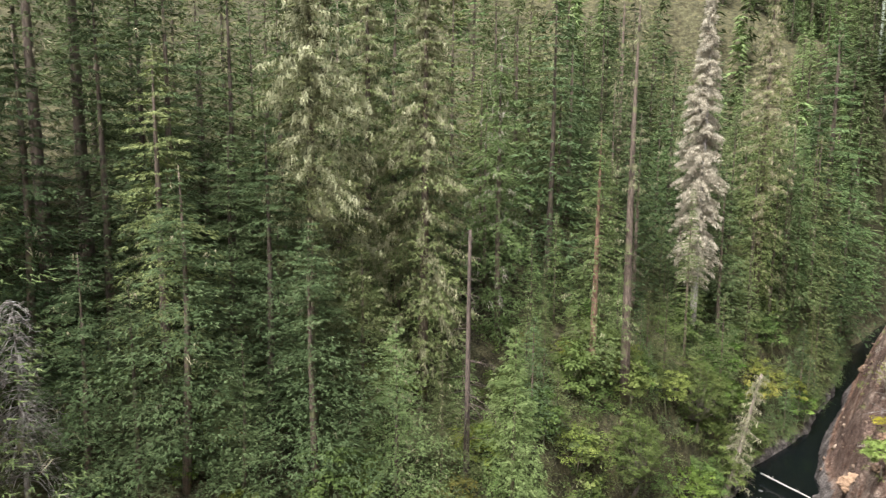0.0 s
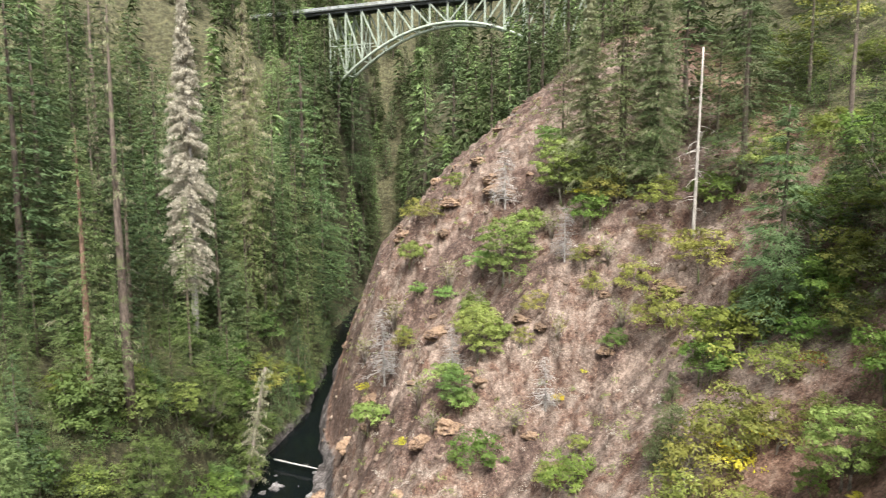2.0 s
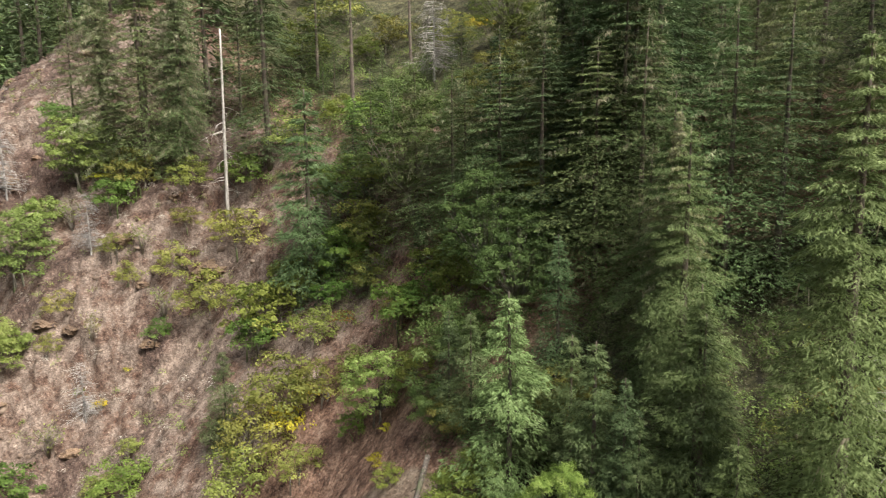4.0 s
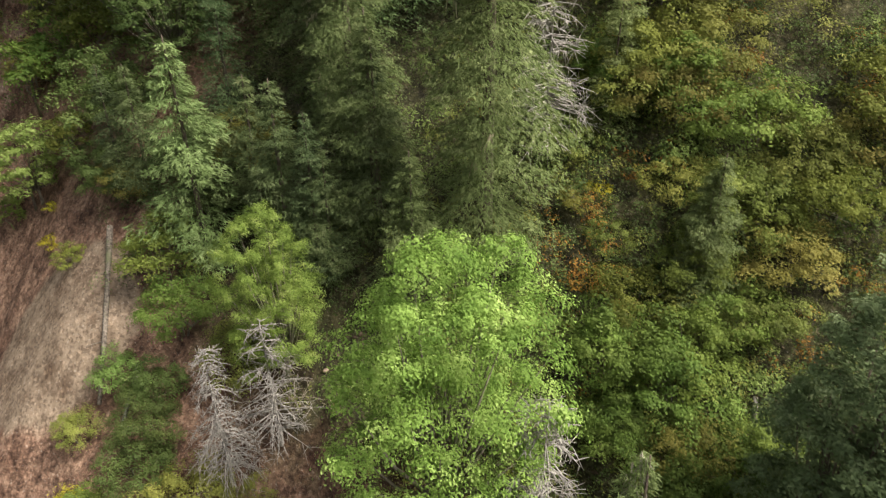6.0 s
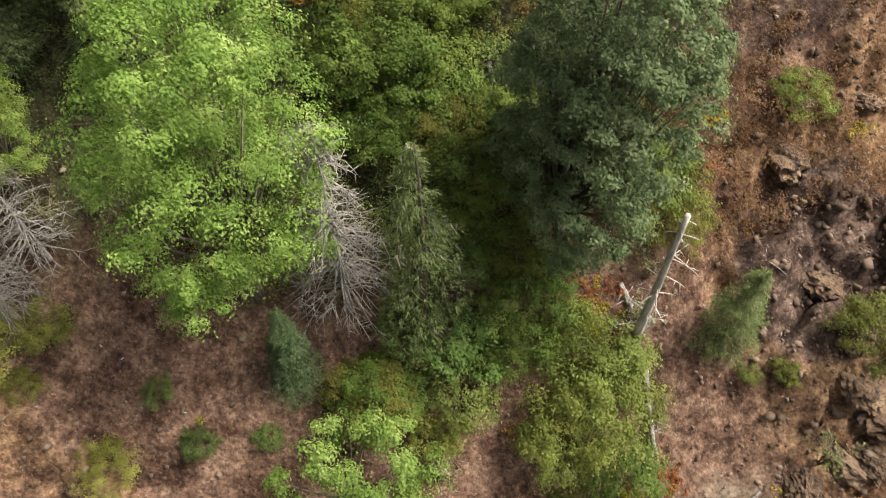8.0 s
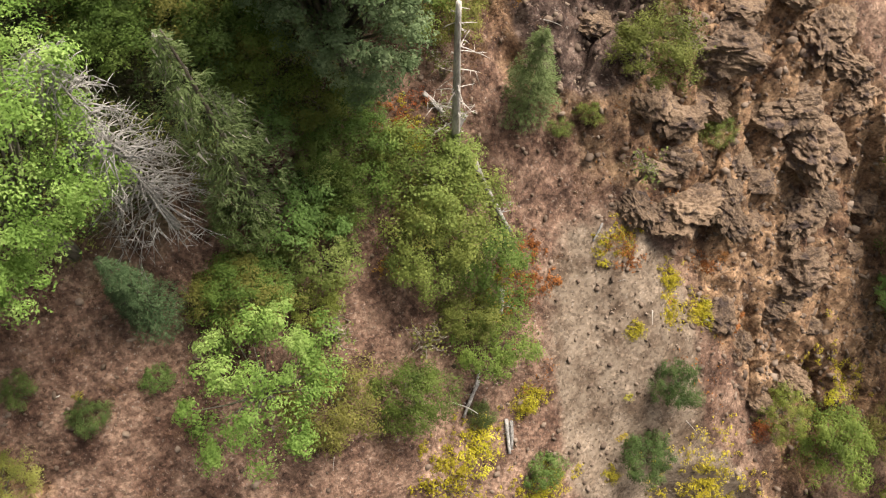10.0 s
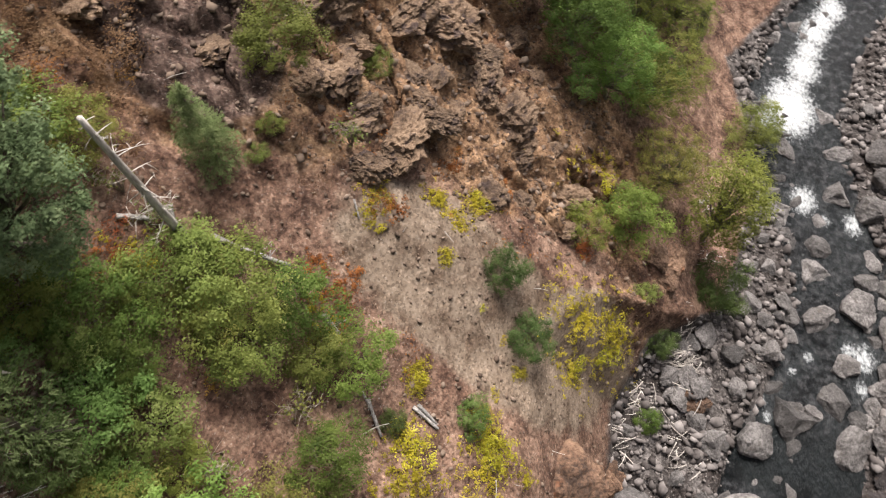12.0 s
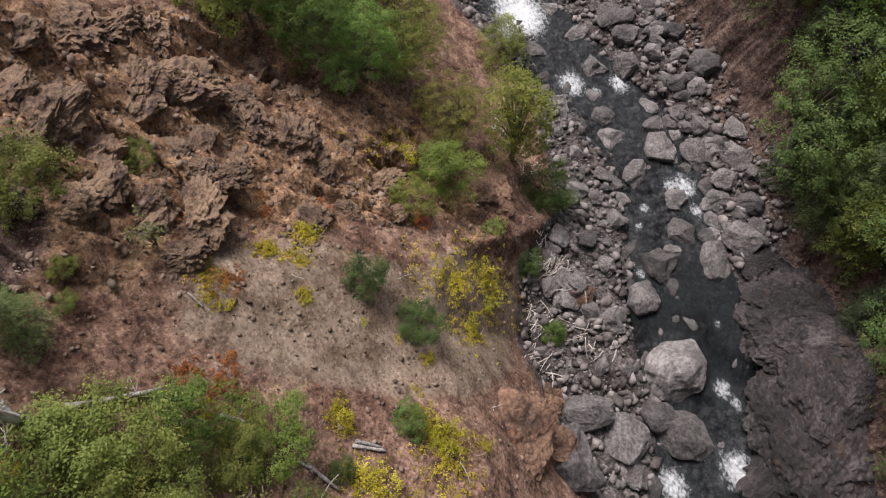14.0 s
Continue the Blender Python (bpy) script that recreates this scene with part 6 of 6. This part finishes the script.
for i, (x, y, w) in enumerate(DARK_LEDGES):
    for k in range(5):
        a_, q = rl.uniform(0, 6.283), rl.uniform(0.05, 0.4) * w
        seat(LEDGE[(i + k) % 3], x - 0.6 + q * math.cos(a_), y + q * math.sin(a_), w * rl.uniform(0.5, 0.8), 0.2, rl.uniform(0, 360), 0.75, 1.25)
SMALL = [tagged(new("rock_outcrop", rock_mesh("rock_outcrop", 175 + k, ROCK_OCHRE, 4, 0.6, 0.7, 4, 0.6)), "ochre crumbling rock outcrop on the slope", "rock", "crag rocks") for k in range(3)]
r9 = np.random.default_rng(9)
n_c = 0
while n_c < 46:
    x, y = r9.uniform(-6, 24), r9.uniform(-38, -15)
    if float(bare_rock(x, y)) < 0.55:
        continue
    seat(SMALL[n_c % 3], x, y, r9.uniform(0.5, 1.7), 0.44, r9.uniform(0, 360), 0.9, 1.2, "ochre crumbling rock outcrop on the slope")
    n_c += 1
n_c = 0
while n_c < 60:
    x, y = r9.uniform(-16, 34), r9.uniform(70, 175)
    if float(bare_rock(x, y)) < 0.6:
        continue
    seat(SMALL[n_c % 3], x, y, r9.uniform(1.0, 2.8), 0.46, r9.uniform(0, 360), 0.9, 1.2, "pinkish weathered rock outcrop on the spur")
    n_c += 1

for k in range(60):
    y = r9.uniform(-47, 16)
    x = r9.uniform(float(left_edge(y)) + (0.0 if y < -13 else 6.0), float(right_edge(y)) + 0.6)
    seat(BOULDERS[k % 6], x, y, r9.uniform(0.6, 1.7), 0.14, r9.uniform(0, 360), 0.85, r9.uniform(0.9, 1.3))

for k in range(120):
    y = r9.uniform(-62, -44) if k % 4 == 0 else r9.uniform(-47, -14)
    x = float(left_edge(y)) + r9.uniform(1.0, 6.5) if k % 3 else float(right_edge(y)) - r9.uniform(-0.3, 4.0)
    seat(BOULDERS[k % 6], x, y, r9.uniform(0.8, 1.9), 0.1, r9.uniform(0, 360), 0.85, r9.uniform(0.9, 1.35))

# loose stones too many to count
shapes = pebble_shapes(10, 21)
bar, chips = Soup(), Soup()


def scatter_stones(soup, count, x0, x1, y0, y1, keep, lo, spread, power, lift, dry=False):
    """Loose stones where keep(x, y) allows them; most of them small."""
    x, y = r9.uniform(x0, x1, count * 4), r9.uniform(y0, y1, count * 4)
    z, size = height(x, y), lo + spread * r9.random(count * 4) ** power
    ok = keep(x, y) > r9.random(count * 4)
    if dry:
        ok &= (z > -0.1) | (size > 0.9)
    for i in np.flatnonzero(ok)[:count]:
        strew(soup, shapes, x[i], y[i], z[i] + lift * size[i], size[i], r9)


scatter_stones(bar, 7000, -44, -9, -60, 22, lambda x, y: 1.0 * (x > left_edge(y) - 1 + 5.5 * ramp(y, -15, -11)) * (x < right_edge(y) + 1.0), 0.2, 1.05, 3.0, 0.12, True)
scatter_stones(chips, 6500, -12, 26, -38, 20, lambda x, y: (x > right_edge(y) + 0.5) * (0.3 + 0.75 * bare_rock(x, y) + 0.5 * spot(x, y, 2, -6, 5, 3) + 0.4 * sandy(x, y)), 0.09, 0.42, 3.6, 0.1)
scatter_stones(chips, 2200, -6, 26, -40, -14, bare_rock, 0.2, 0.6, 3.0, -0.05)
scatter_stones(chips, 1400, -19, 44, 55, 185, lambda x, y: (x > right_edge(y) + 1) * (0.25 + bare_rock(x, y)), 0.35, 1.2, 2.5, -0.2)
tagged(new("gravel", bar.mesh("gravel", ROCK_RUBBLE)), "grey loose stones and cobbles along the river bed", "gravel", kind="stuff")
tagged(new("stone_chips", chips.mesh("stone_chips", ROCK_CHIP)), "brown stone chips scattered over the slope", "stones", kind="stuff")

# ---- fallen logs and driftwood ----
for i, (a, b, w) in enumerate(LOGS):
    a, b = Vector(a), Vector(b)
    for end in (a, b):
        end.z = max(end.z, float(height(end.x, end.y)) + 0.05)
    bury = max(float(height(*(a.lerp(b, q)).xy)) - a.lerp(b, q).z for q in (0.25, 0.5, 0.75))
    a.z, b.z = a.z + max(0.0, bury), b.z + max(0.0, bury)
    ln = max(0.8, (b - a).length)
    w = min(w, 0.4)
    ob = new("fallen_log", log_mesh("fallen_log", 190 + i, ln, w * 0.45, BARK_OLD if a.z > 3 and ln > 6 else BARK_GREY, 4 + int(ln / 1.5), 0.65, 0.02))
    tagged(ob, "bleached fallen log lying on the slope" if a.z > 3 else "pale drift log stranded by the river", "log", "fallen logs")
    d = (b - a).normalized()
    ob.matrix_basis = Matrix.Translation(a + Vector((0, 0, w * 0.45))) @ d.to_track_quat("X", "Z").to_matrix().to_4x4()
STICKS = [tagged(new("driftwood_stick", log_mesh("driftwood_stick", 230 + k, 2.0 + 0.5 * k, 0.05 + 0.015 * k, WOOD_PALE, 2, 0.5, 0.05, 5)), "bleached driftwood stick in a tangled pile", "driftwood", "driftwood pile") for k in range(4)]


def stick(k, x, y, turn, lift, tilt, s):
    m = pose(x, y, float(height(x, y)) + lift, 0, tilt, turn) @ Matrix.Scale(s, 4)
    o = STICKS[k % 4]
    if o.name in PLACED:
        o = o.copy()
        scene.collection.objects.link(o)
    else:
        PLACED.add(o.name)
    o.matrix_basis = m


DRIFT = [(-15.9, -18.0), (-16.4, -16.5), (-12.9, -14.1), (-11.7, -10.6), (-15.3, -19.6), (-16.6, -11.1), (-16.3, -26.5), (-15.8, -31.0)]
for k in range(250):
    spread = r9.normal(size=2)
    at = DRIFT[(0, 0, 1, 1, 0, 2, 2, 3, 4, 5, 1, 0, 6, 7)[k % 14]]
    stick(k, at[0] + spread[0] * 0.55, at[1] + spread[1] * 0.8, r9.normal() * 40 + 25, 0.08 + 0.3 * r9.random(), r9.uniform(-12, 12), r9.uniform(0.2, 0.62))
for k in range(34):
    x, y = r9.uniform(-8, 18), r9.uniform(-34, 14)
    stick(k, x, y, r9.uniform(0, 360), 0.04, r9.uniform(-15, 15), r9.uniform(0.15, 0.45))


# ---- dry grass and brush on the bare slopes ----
def tufts(count, x0, x1, y0, y1, keep, size, mat, label, seed, name="dry_grass"):
    r = np.random.default_rng(seed)
    so = Soup()
    x, y = r.uniform(x0, x1, count * 3), r.uniform(y0, y1, count * 3)
    ok = keep(x, y) > r.random(count * 3)
    x, y = x[ok][:count], y[ok][:count]
    base = np.stack([x, y, height(x, y)], 1)
    for _ in range(3):
        k = len(x)
        so.blades(base + r.normal(size=(k, 3)) * [size * 0.4, size * 0.4, 0], r.normal(size=(k, 3)) * 0.55 + [0, 0, 1.0], size * r.uniform(0.25, 0.6, k), size * r.uniform(0.6, 1.6, k), r, 3.0)
    tagged(new(name, so.mesh(name, mat)), label, "grass", kind="stuff")


tufts(320, -18, 48, 60, 185, lambda x, y: ramp(fbm(x / 6, y / 6, 310, 3), 0.4, 0.62) * ramp(x - right_edge(y), 0, 4), 0.36, STRAW, "pale dry grass tufts over the spur", 22)
tufts(700, -10, 30, -36, 45, lambda x, y: ramp(fbm(x / 5, y / 5, 320, 3), 0.45, 0.65) * (1 - sandy(x, y)), 0.13, STRAW, "pale dry grass tufts over the slope", 23)

ABUTMENT_TREES = ((32.0, 247.9, 37.1), (35.0, 241.5, 42.2), (37.3, 235.1, 43.9), (39.6, 228.6, 40.7), (44.4, 237.9, 38.7), (45.0, 223.5, 38.7), (49.9, 230.7, 38.3), (50.5, 218.2, 33.6), (28.6, 260.4, 32.3), (55.4, 223.2, 34.3))
SHADE_TREES = ((44.5, 36.7, 20), (45.3, 34.6, 24), (43.9, 31.3, 26), (45.5, 30.5, 26), (39.2, 30.4, 17), (38.7, 26.3, 22), (41.6, 26.9, 24), (40.8, 29.3, 18))
for i, (x, y, h) in enumerate(SHADE_TREES):
    proto, tall = NEAR[("fir_dark", "fir")[i % 3 == 2]]
    put(proto, x, y, i * 1.7, h / tall, wide=1.5)
# trees behind the spur and along the shaded bank
for x, y, h in ((26.0, 213.4, 52.0), (35.3, 202, 44), (33.3, 227.6, 50), (15.6, 239.5, 54), (6.0, 250, 53), (21.9, 224, 50), (36.3, 186.5, 34), (40, 172, 32), (45, 160, 30), (44, 150, 28), (50, 140, 30)) + ABUTMENT_TREES + tuple((a + 2.5, b - 5, c - 2) for a, b, c in ABUTMENT_TREES):
    kind = ("fir", "spire_green", "fir_b", "fir_dark")[int(x) % 4]
    FAR_TREES.append((kind, x, y, x, h, 1.2))
for i, (x, y, h) in enumerate(((-39.0, -19.5, 15), (-38.8, -13.5, 14), (-38.6, -8.0, 13), (-36.8, -2.6, 11), (-33.0, 6.5, 10), (-35.6, 2.6, 12), (-44.0, -33.2, 12), (-45.5, -21.0, 13), (-46.0, -15.0, 14), (-41.5, -11.5, 9), (-40.0, -6.0, 9), (-43.5, -19.0, 10), (-39.0, -0.5, 9), (-38.2, -18.2, 12), (-41.5, -17.6, 13), (-38.6, -14.2, 11), (-40.6, -12.6, 13), (-37.6, -10.2, 11), (-39.4, -8.6, 12), (-36.4, -5.2, 9), (-38.4, -3.6, 11), (-33.2, 4.8, 7), (-35.0, 7.5, 10), (-43.8, -24.6, 13), (-44.6, -28.6, 14), (-47.0, -26.0, 15), (-43.0, -31.0, 9), (-44.0, -35.0, 11), (-42.5, -27.5, 8), (-45.0, -39.0, 12), (-47.0, -31.0, 13), (-42.0, -42.0, 11), (-49.0, -36.0, 14))):
    kind = ("broad_dark", "fir_small_dark", "tall_bush")[i % 3]
    put(CON[kind][0], x, y, i * 1.9, h / CON[kind][1])

# thickets that hide the ground
for mat_, lab, sd in ((NEEDLES, "green", 61), (LEAF_DARK, "dark green", 62), (NEEDLES_DARK, "deep green", 63)):
    clump_field("riverside_thicket", lab + " thicket overhanging the river bank", spots_in(460, -48, -14, 22, 215, lambda x, y: float(ramp(left_edge(y) - x, -0.8, 0.4) * (1 - ramp(left_edge(y) - x, 6, 12))), sd), mat_, 0.19, 170, 1.7, 1.0, sd + 5)
clump_field("thicket", "dense green thicket covering the damp slope", spots_in(1100, 16, 42, -16, 34, lambda x, y: float(np.clip(spot(x, y, 28, -1, 13, 13) + 0.8 * spot(x, y, 30, 20, 9, 14), 0, 1)), 31), LEAF_DARK, 0.11, 130, 0.95, 0.6, 32)
clump_field("thicket", "olive and yellowing thicket covering the damp slope", spots_in(520, 16, 42, -16, 30, lambda x, y: float(spot(x, y, 28, 0, 13, 15)), 33), LEAF_OLIVE, 0.11, 130, 0.85, 0.6, 34)
clump_field("undergrowth", "dark leafy undergrowth on the shaded bank", spots_in(650, -78, -26, -46, 190, lambda x, y: float(ramp(left_edge(y) - x, 0.5, 2) * (1 - 0.8 * ramp(-x, 45, 78))), 35), LEAF_DARK, 0.2, 100, 1.3, 0.8, 36)
clump_field("undergrowth", "green leafy undergrowth on the shaded bank", spots_in(450, -70, -26, -46, 190, lambda x, y: float(ramp(left_edge(y) - x, 0.5, 2) * (1 - 0.8 * ramp(-x, 45, 70))), 37), LEAF_GREEN, 0.2, 100, 1.2, 0.8, 38)
clump_field("undergrowth", "dark leafy undergrowth below the hillside forest", spots_in(800, 26, 66, 2, 100, lambda x, y: float(ramp(x - 0.25 * max(0, y - 35), 28, 36)), 39), LEAF_DARK, 0.18, 90, 1.2, 0.8, 40)
for k, (x, y, h) in enumerate(((-9.8, -44.0, 7), (-6.5, -45.5, 8), (-11.5, -50.0, 8), (-8.0, -48.0, 9), (-12.5, -46.0, 5), (-3.5, -44.0, 7))):
    put(CON[("broad_olive", "fir_small_dark", "broad_dark")[k % 3]][0], x, y, k * 1.9, h / (12, 14, 13)[k % 3])
clump_field("hillside_scrub", "bright green scrub covering the upper slope", spots_in(330, 20, 58, 30, 112, lambda x, y: float(ramp(x - 0.16 * (y - 40), 28, 36)), 71), LEAF_SHRUB, 0.17, 150, 1.6, 1.0, 72)
clump_field("hillside_scrub", "dark green scrub below the hillside forest", spots_in(110, 33, 50, 24, 70, lambda x, y: float(ramp(x - 0.08 * (y - 40), 34, 38)), 75), LEAF_DARK, 0.16, 150, 1.6, 1.2, 76)
clump_field("hillside_scrub", "olive scrub covering the upper slope", spots_in(130, 20, 66, 34, 112, lambda x, y: float(ramp(x - 0.22 * (y - 40), 26, 34)), 73), LEAF_OLIVE, 0.16, 120, 1.3, 0.7, 74)
clump_field("dry_brush", "grey dead brush on the bare spur", spots_in(260, -14, 34, 62, 160, lambda x, y: float(ramp(x - right_edge(y), 3, 8)), 41), LICHEN_GREY, 0.12, 70, 0.8, 0.3, 42)
clump_field("dry_brush", "low olive scrub on the bare spur", spots_in(420, -14, 40, 60, 165, lambda x, y: float(ramp(x - right_edge(y), 2, 6)), 43), LEAF_OLIVE, 0.14, 70, 0.75, 0.3, 44)
clump_field("dead_fern", "red-brown dead fern and dry grass mounds on the slope", spots_in(130, 15, 34, -26, -6, lambda x, y: float(np.clip(spot(x, y, 21.5, -16.5, 6.5, 7) - spot(x, y, 15.6, -17.3, 3.4, 4.2), 0, 1)), 81), DEAD_FERN, 0.1, 240, 1.05, 0.0, 82)
clump_field("dead_fern", "red-brown dead fern patches on the slope", spots_in(120, 4, 24, -24, 20, lambda x, y: float(ramp(fbm(x / 3, y / 3, 330, 2), 0.5, 0.65) * (1 - sandy(x, y))), 83), DEAD_FERN, 0.07, 110, 0.5, 0.04, 84)
YELLOWS = [(-5.3, -15.6, 3.6), (-8.7, -16.7, 3.6), (-7.0, -14.0, 3.4), (-5.5, -12.3, 1.5), (-1.2, -5.2, 2.0), (-1.1, -3.1, 1.9), (2.5, -18.9, 1.3), (4.6, -17.9, 0.8), (7.6, -16.2, 1.0), (-4.9, -26.0, 3.4), (3.1, -17.1, 0.8)]
rw = np.random.default_rng(45)
clump_field("leaf_carpet", "low yellow leaves carpeting the sandy slope", [(a + rw.normal() * 0.45 * w, b + rw.normal() * 0.45 * w, rw.uniform(0.3, 1.0)) for a, b, w in YELLOWS for _k in range(int(26 + 18 * w))], LEAF_YELLOW, 0.1, 34, 0.34, 0.1, 46)
LEAFY = [(3.3, -7.9, 1.7), (2.9, -4.1, 2.2), (-1.2, -5.1, 2.2), (-0.8, -6.9, 1.4), (-5.8, -15.8, 2.0), (-8.4, -16.6, 2.2), (-9.2, -15.9, 1.6), (2.5, -19.0, 1.5), (4.7, -17.9, 0.9), (7.5, -14.7, 1.2), (3.3, -14.7, 0.8), (-6.3, -28.2, 2.2), (-2.3, -10.4, 0.8), (7.8, -7.8, 1.8), (15.0, -7.8, 1.8), (-6.1, -12.1, 0.9), (3.0, -2.0, 2.4), (-3.8, -4.5, 0.9), (8.6, -9.0, 1.5)]
RUSTY = [(8.2, -10.4, 1.4), (6.5, -15.9, 1.2), (4.3, -20.6, 1.0), (-5.2, -20.3, 1.0), (7.7, -11.4, 1.2), (0.7, -21.2, 0.9), (9.2, -11.1, 1.3), (15.6, -7.3, 1.5)]
for spread_, leafy, wording, sd in ((LEAFY, LEAF_YELLOW, "low yellow bramble leaves in patches on the slope", 91), (RUSTY, LEAF_RUST, "low orange-red bramble leaves in patches on the slope", 93)):
    clump_field("bramble_patch", wording, [(a + rw.normal() * 0.3 * w, b + rw.normal() * 0.3 * w, rw.uniform(0.35, 1.0)) for a, b, w in spread_ for _k in range(int(8 + 10 * w))], leafy, 0.1, 44, 0.34, 0.12, sd)
clump_field("thicket", "yellow-green thicket leaves lit on the damp slope", spots_in(260, 20, 42, -12, 20, lambda x, y: float(spot(x, y, 30, 2, 12, 13) * ramp(fbm(x / 3, y / 3, 340, 2), 0.48, 0.58)), 95), LEAF_SHRUB, 0.12, 130, 0.85, 0.8, 96)
clump_field("thicket", "rusty brown dying leaves within the thicket", spots_in(90, 20, 42, -12, 16, lambda x, y: float(spot(x, y, 28, 1, 11, 11) * ramp(fbm(x / 2.5, y / 2.5, 345, 2), 0.55, 0.65)), 97), LEAF_RUST, 0.1, 90, 0.7, 0.7, 98)
clump_field("leaf_carpet", "low rusty leaves along the foot of the crag", spots_in(46, -4, 16, -22, -6, lambda x, y: float(0.5 * spot(x, y, 5, -18, 9, 2.5) + spot(x, y, 7, -8.6, 4, 1.6)), 47), LEAF_RUST, 0.13, 12, 0.5, 0.12, 48)

far_woods()


# ---- bushes ----
def bush(label, seed, mat, tall=1.9, clumps=20, per=150, leaf=0.085, flat=0.6, clump_r=0.42, name="bush", group="slope bushes"):
    return broadleaf(name, label, seed, tall, 1.05, mat, BARK_MAPLE, clumps, per, leaf, "bush", group, 0.04, 3, clump_r, flat, 0.35)


FINE = {
    "dark": [bush("rounded dark green leafy bush", 95, LEAF_DARK, 1.9, 24, 400, 0.05)],
    "green": [bush("green leafy bush on the slope", 105, LEAF_GREEN, 1.7, 24, 400, 0.05), bush("green leafy bush on the slope", 106, LEAF_GREEN, 1.6, 22, 400, 0.05)],
    "olive": [bush("olive-green willow bush with loose stems", 115, LEAF_OLIVE, 1.7, 26, 380, 0.045), bush("olive-green willow bush with loose stems", 116, LEAF_OLIVE, 1.5, 24, 380, 0.045)],
    "lime": [bush("bright lime-green leafy bush", 125, LEAF_SHRUB, 1.5, 20, 290, 0.065)],
}
BUSH = {
    "dark": [bush("rounded dark green leafy bush", 91 + i, LEAF_DARK) for i in range(2)],
    "green": [bush("green leafy bush on the slope", 101 + i, LEAF_GREEN, 1.7) for i in range(3)],
    "olive": [bush("olive-green willow bush with loose stems", 111 + i, LEAF_OLIVE, 1.7, 20, 130, 0.08) for i in range(3)],
    "lime": [bush("bright lime-green leafy bush", 121 + i, LEAF_SHRUB, 1.5, 19, 150, 0.1) for i in range(2)],
    "yellow": [bush("low bush in yellow autumn leaf", 131 + i, LEAF_YELLOW, 0.5, 26, 34, 0.09, 0.35, 0.36, "low_bush", "autumn bushes") for i in range(2)],
    "rust": [bush("low bush in rusty orange leaf", 141 + i, LEAF_RUST, 0.6, 20, 28, 0.09, 0.4, 0.4, "low_bush", "autumn bushes") for i in range(2)],
    "twig": [twiggy("dry_shrub", "dry grey shrub of bare twigs", 151 + i, 1.7, 1.0, TWIG_DRY, LEAF_OLIVE, 16, leaves=2) for i in range(2)],
}
for kind, places in (("dark", BUSH_DARK), ("green", BUSH_GREEN), ("olive", BUSH_OLIVE), ("lime", BUSH_LIME), ("yellow", BUSH_YELLOW), ("rust", BUSH_RUST), ("twig", BUSH_TWIG)):
    for i, (x, y, w) in enumerate(places):
        far_off = math.hypot(x, y) > 47
        protos = FINE[kind] if kind in FINE and not far_off else BUSH["green" if kind == "dark" and y > 50 else kind]
        put(protos[i % len(protos)], x, y, i * 1.7, w / 2.1 * (1.22 if kind in ("green", "olive", "lime") and not far_off else 0.95), 0.1)

# big shrubs crowding the wooded bank down to the water
rb = np.random.default_rng(88)
n_u = 0
while n_u < 64:
    x, y = rb.uniform(-46, -24), rb.uniform(26, 165)
    gap = float(left_edge(y)) - x
    if not 0.5 < gap < 13:
        continue
    kind = ("dark", "green", "dark", "dark", "dark", "olive")[n_u % 6]
    put(BUSH[kind][n_u % 2], x, y, n_u * 1.3, rb.uniform(2.0, 3.8), 0.4, label="big " + BUSH[kind][n_u % 2]["label"].replace("on the slope", "by the river") if "big" not in BUSH[kind][n_u % 2]["label"] else "")
    n_u += 1

# bushes that stand out on the wooded bank
r8 = np.random.default_rng(8)
n_u = 0
while n_u < 40:
    x, y = r8.uniform(-60, -29), r8.uniform(-46, 150)
    if x > float(left_edge(y)) - 0.5:
        continue
    kind = ("green", "dark", "green", "lime")[n_u % 4] if n_u % 10 else "rust"
    put(BUSH[kind][n_u % 2], x, y, n_u * 1.3, r8.uniform(1.0, 2.2), 0.2)
    n_u += 1
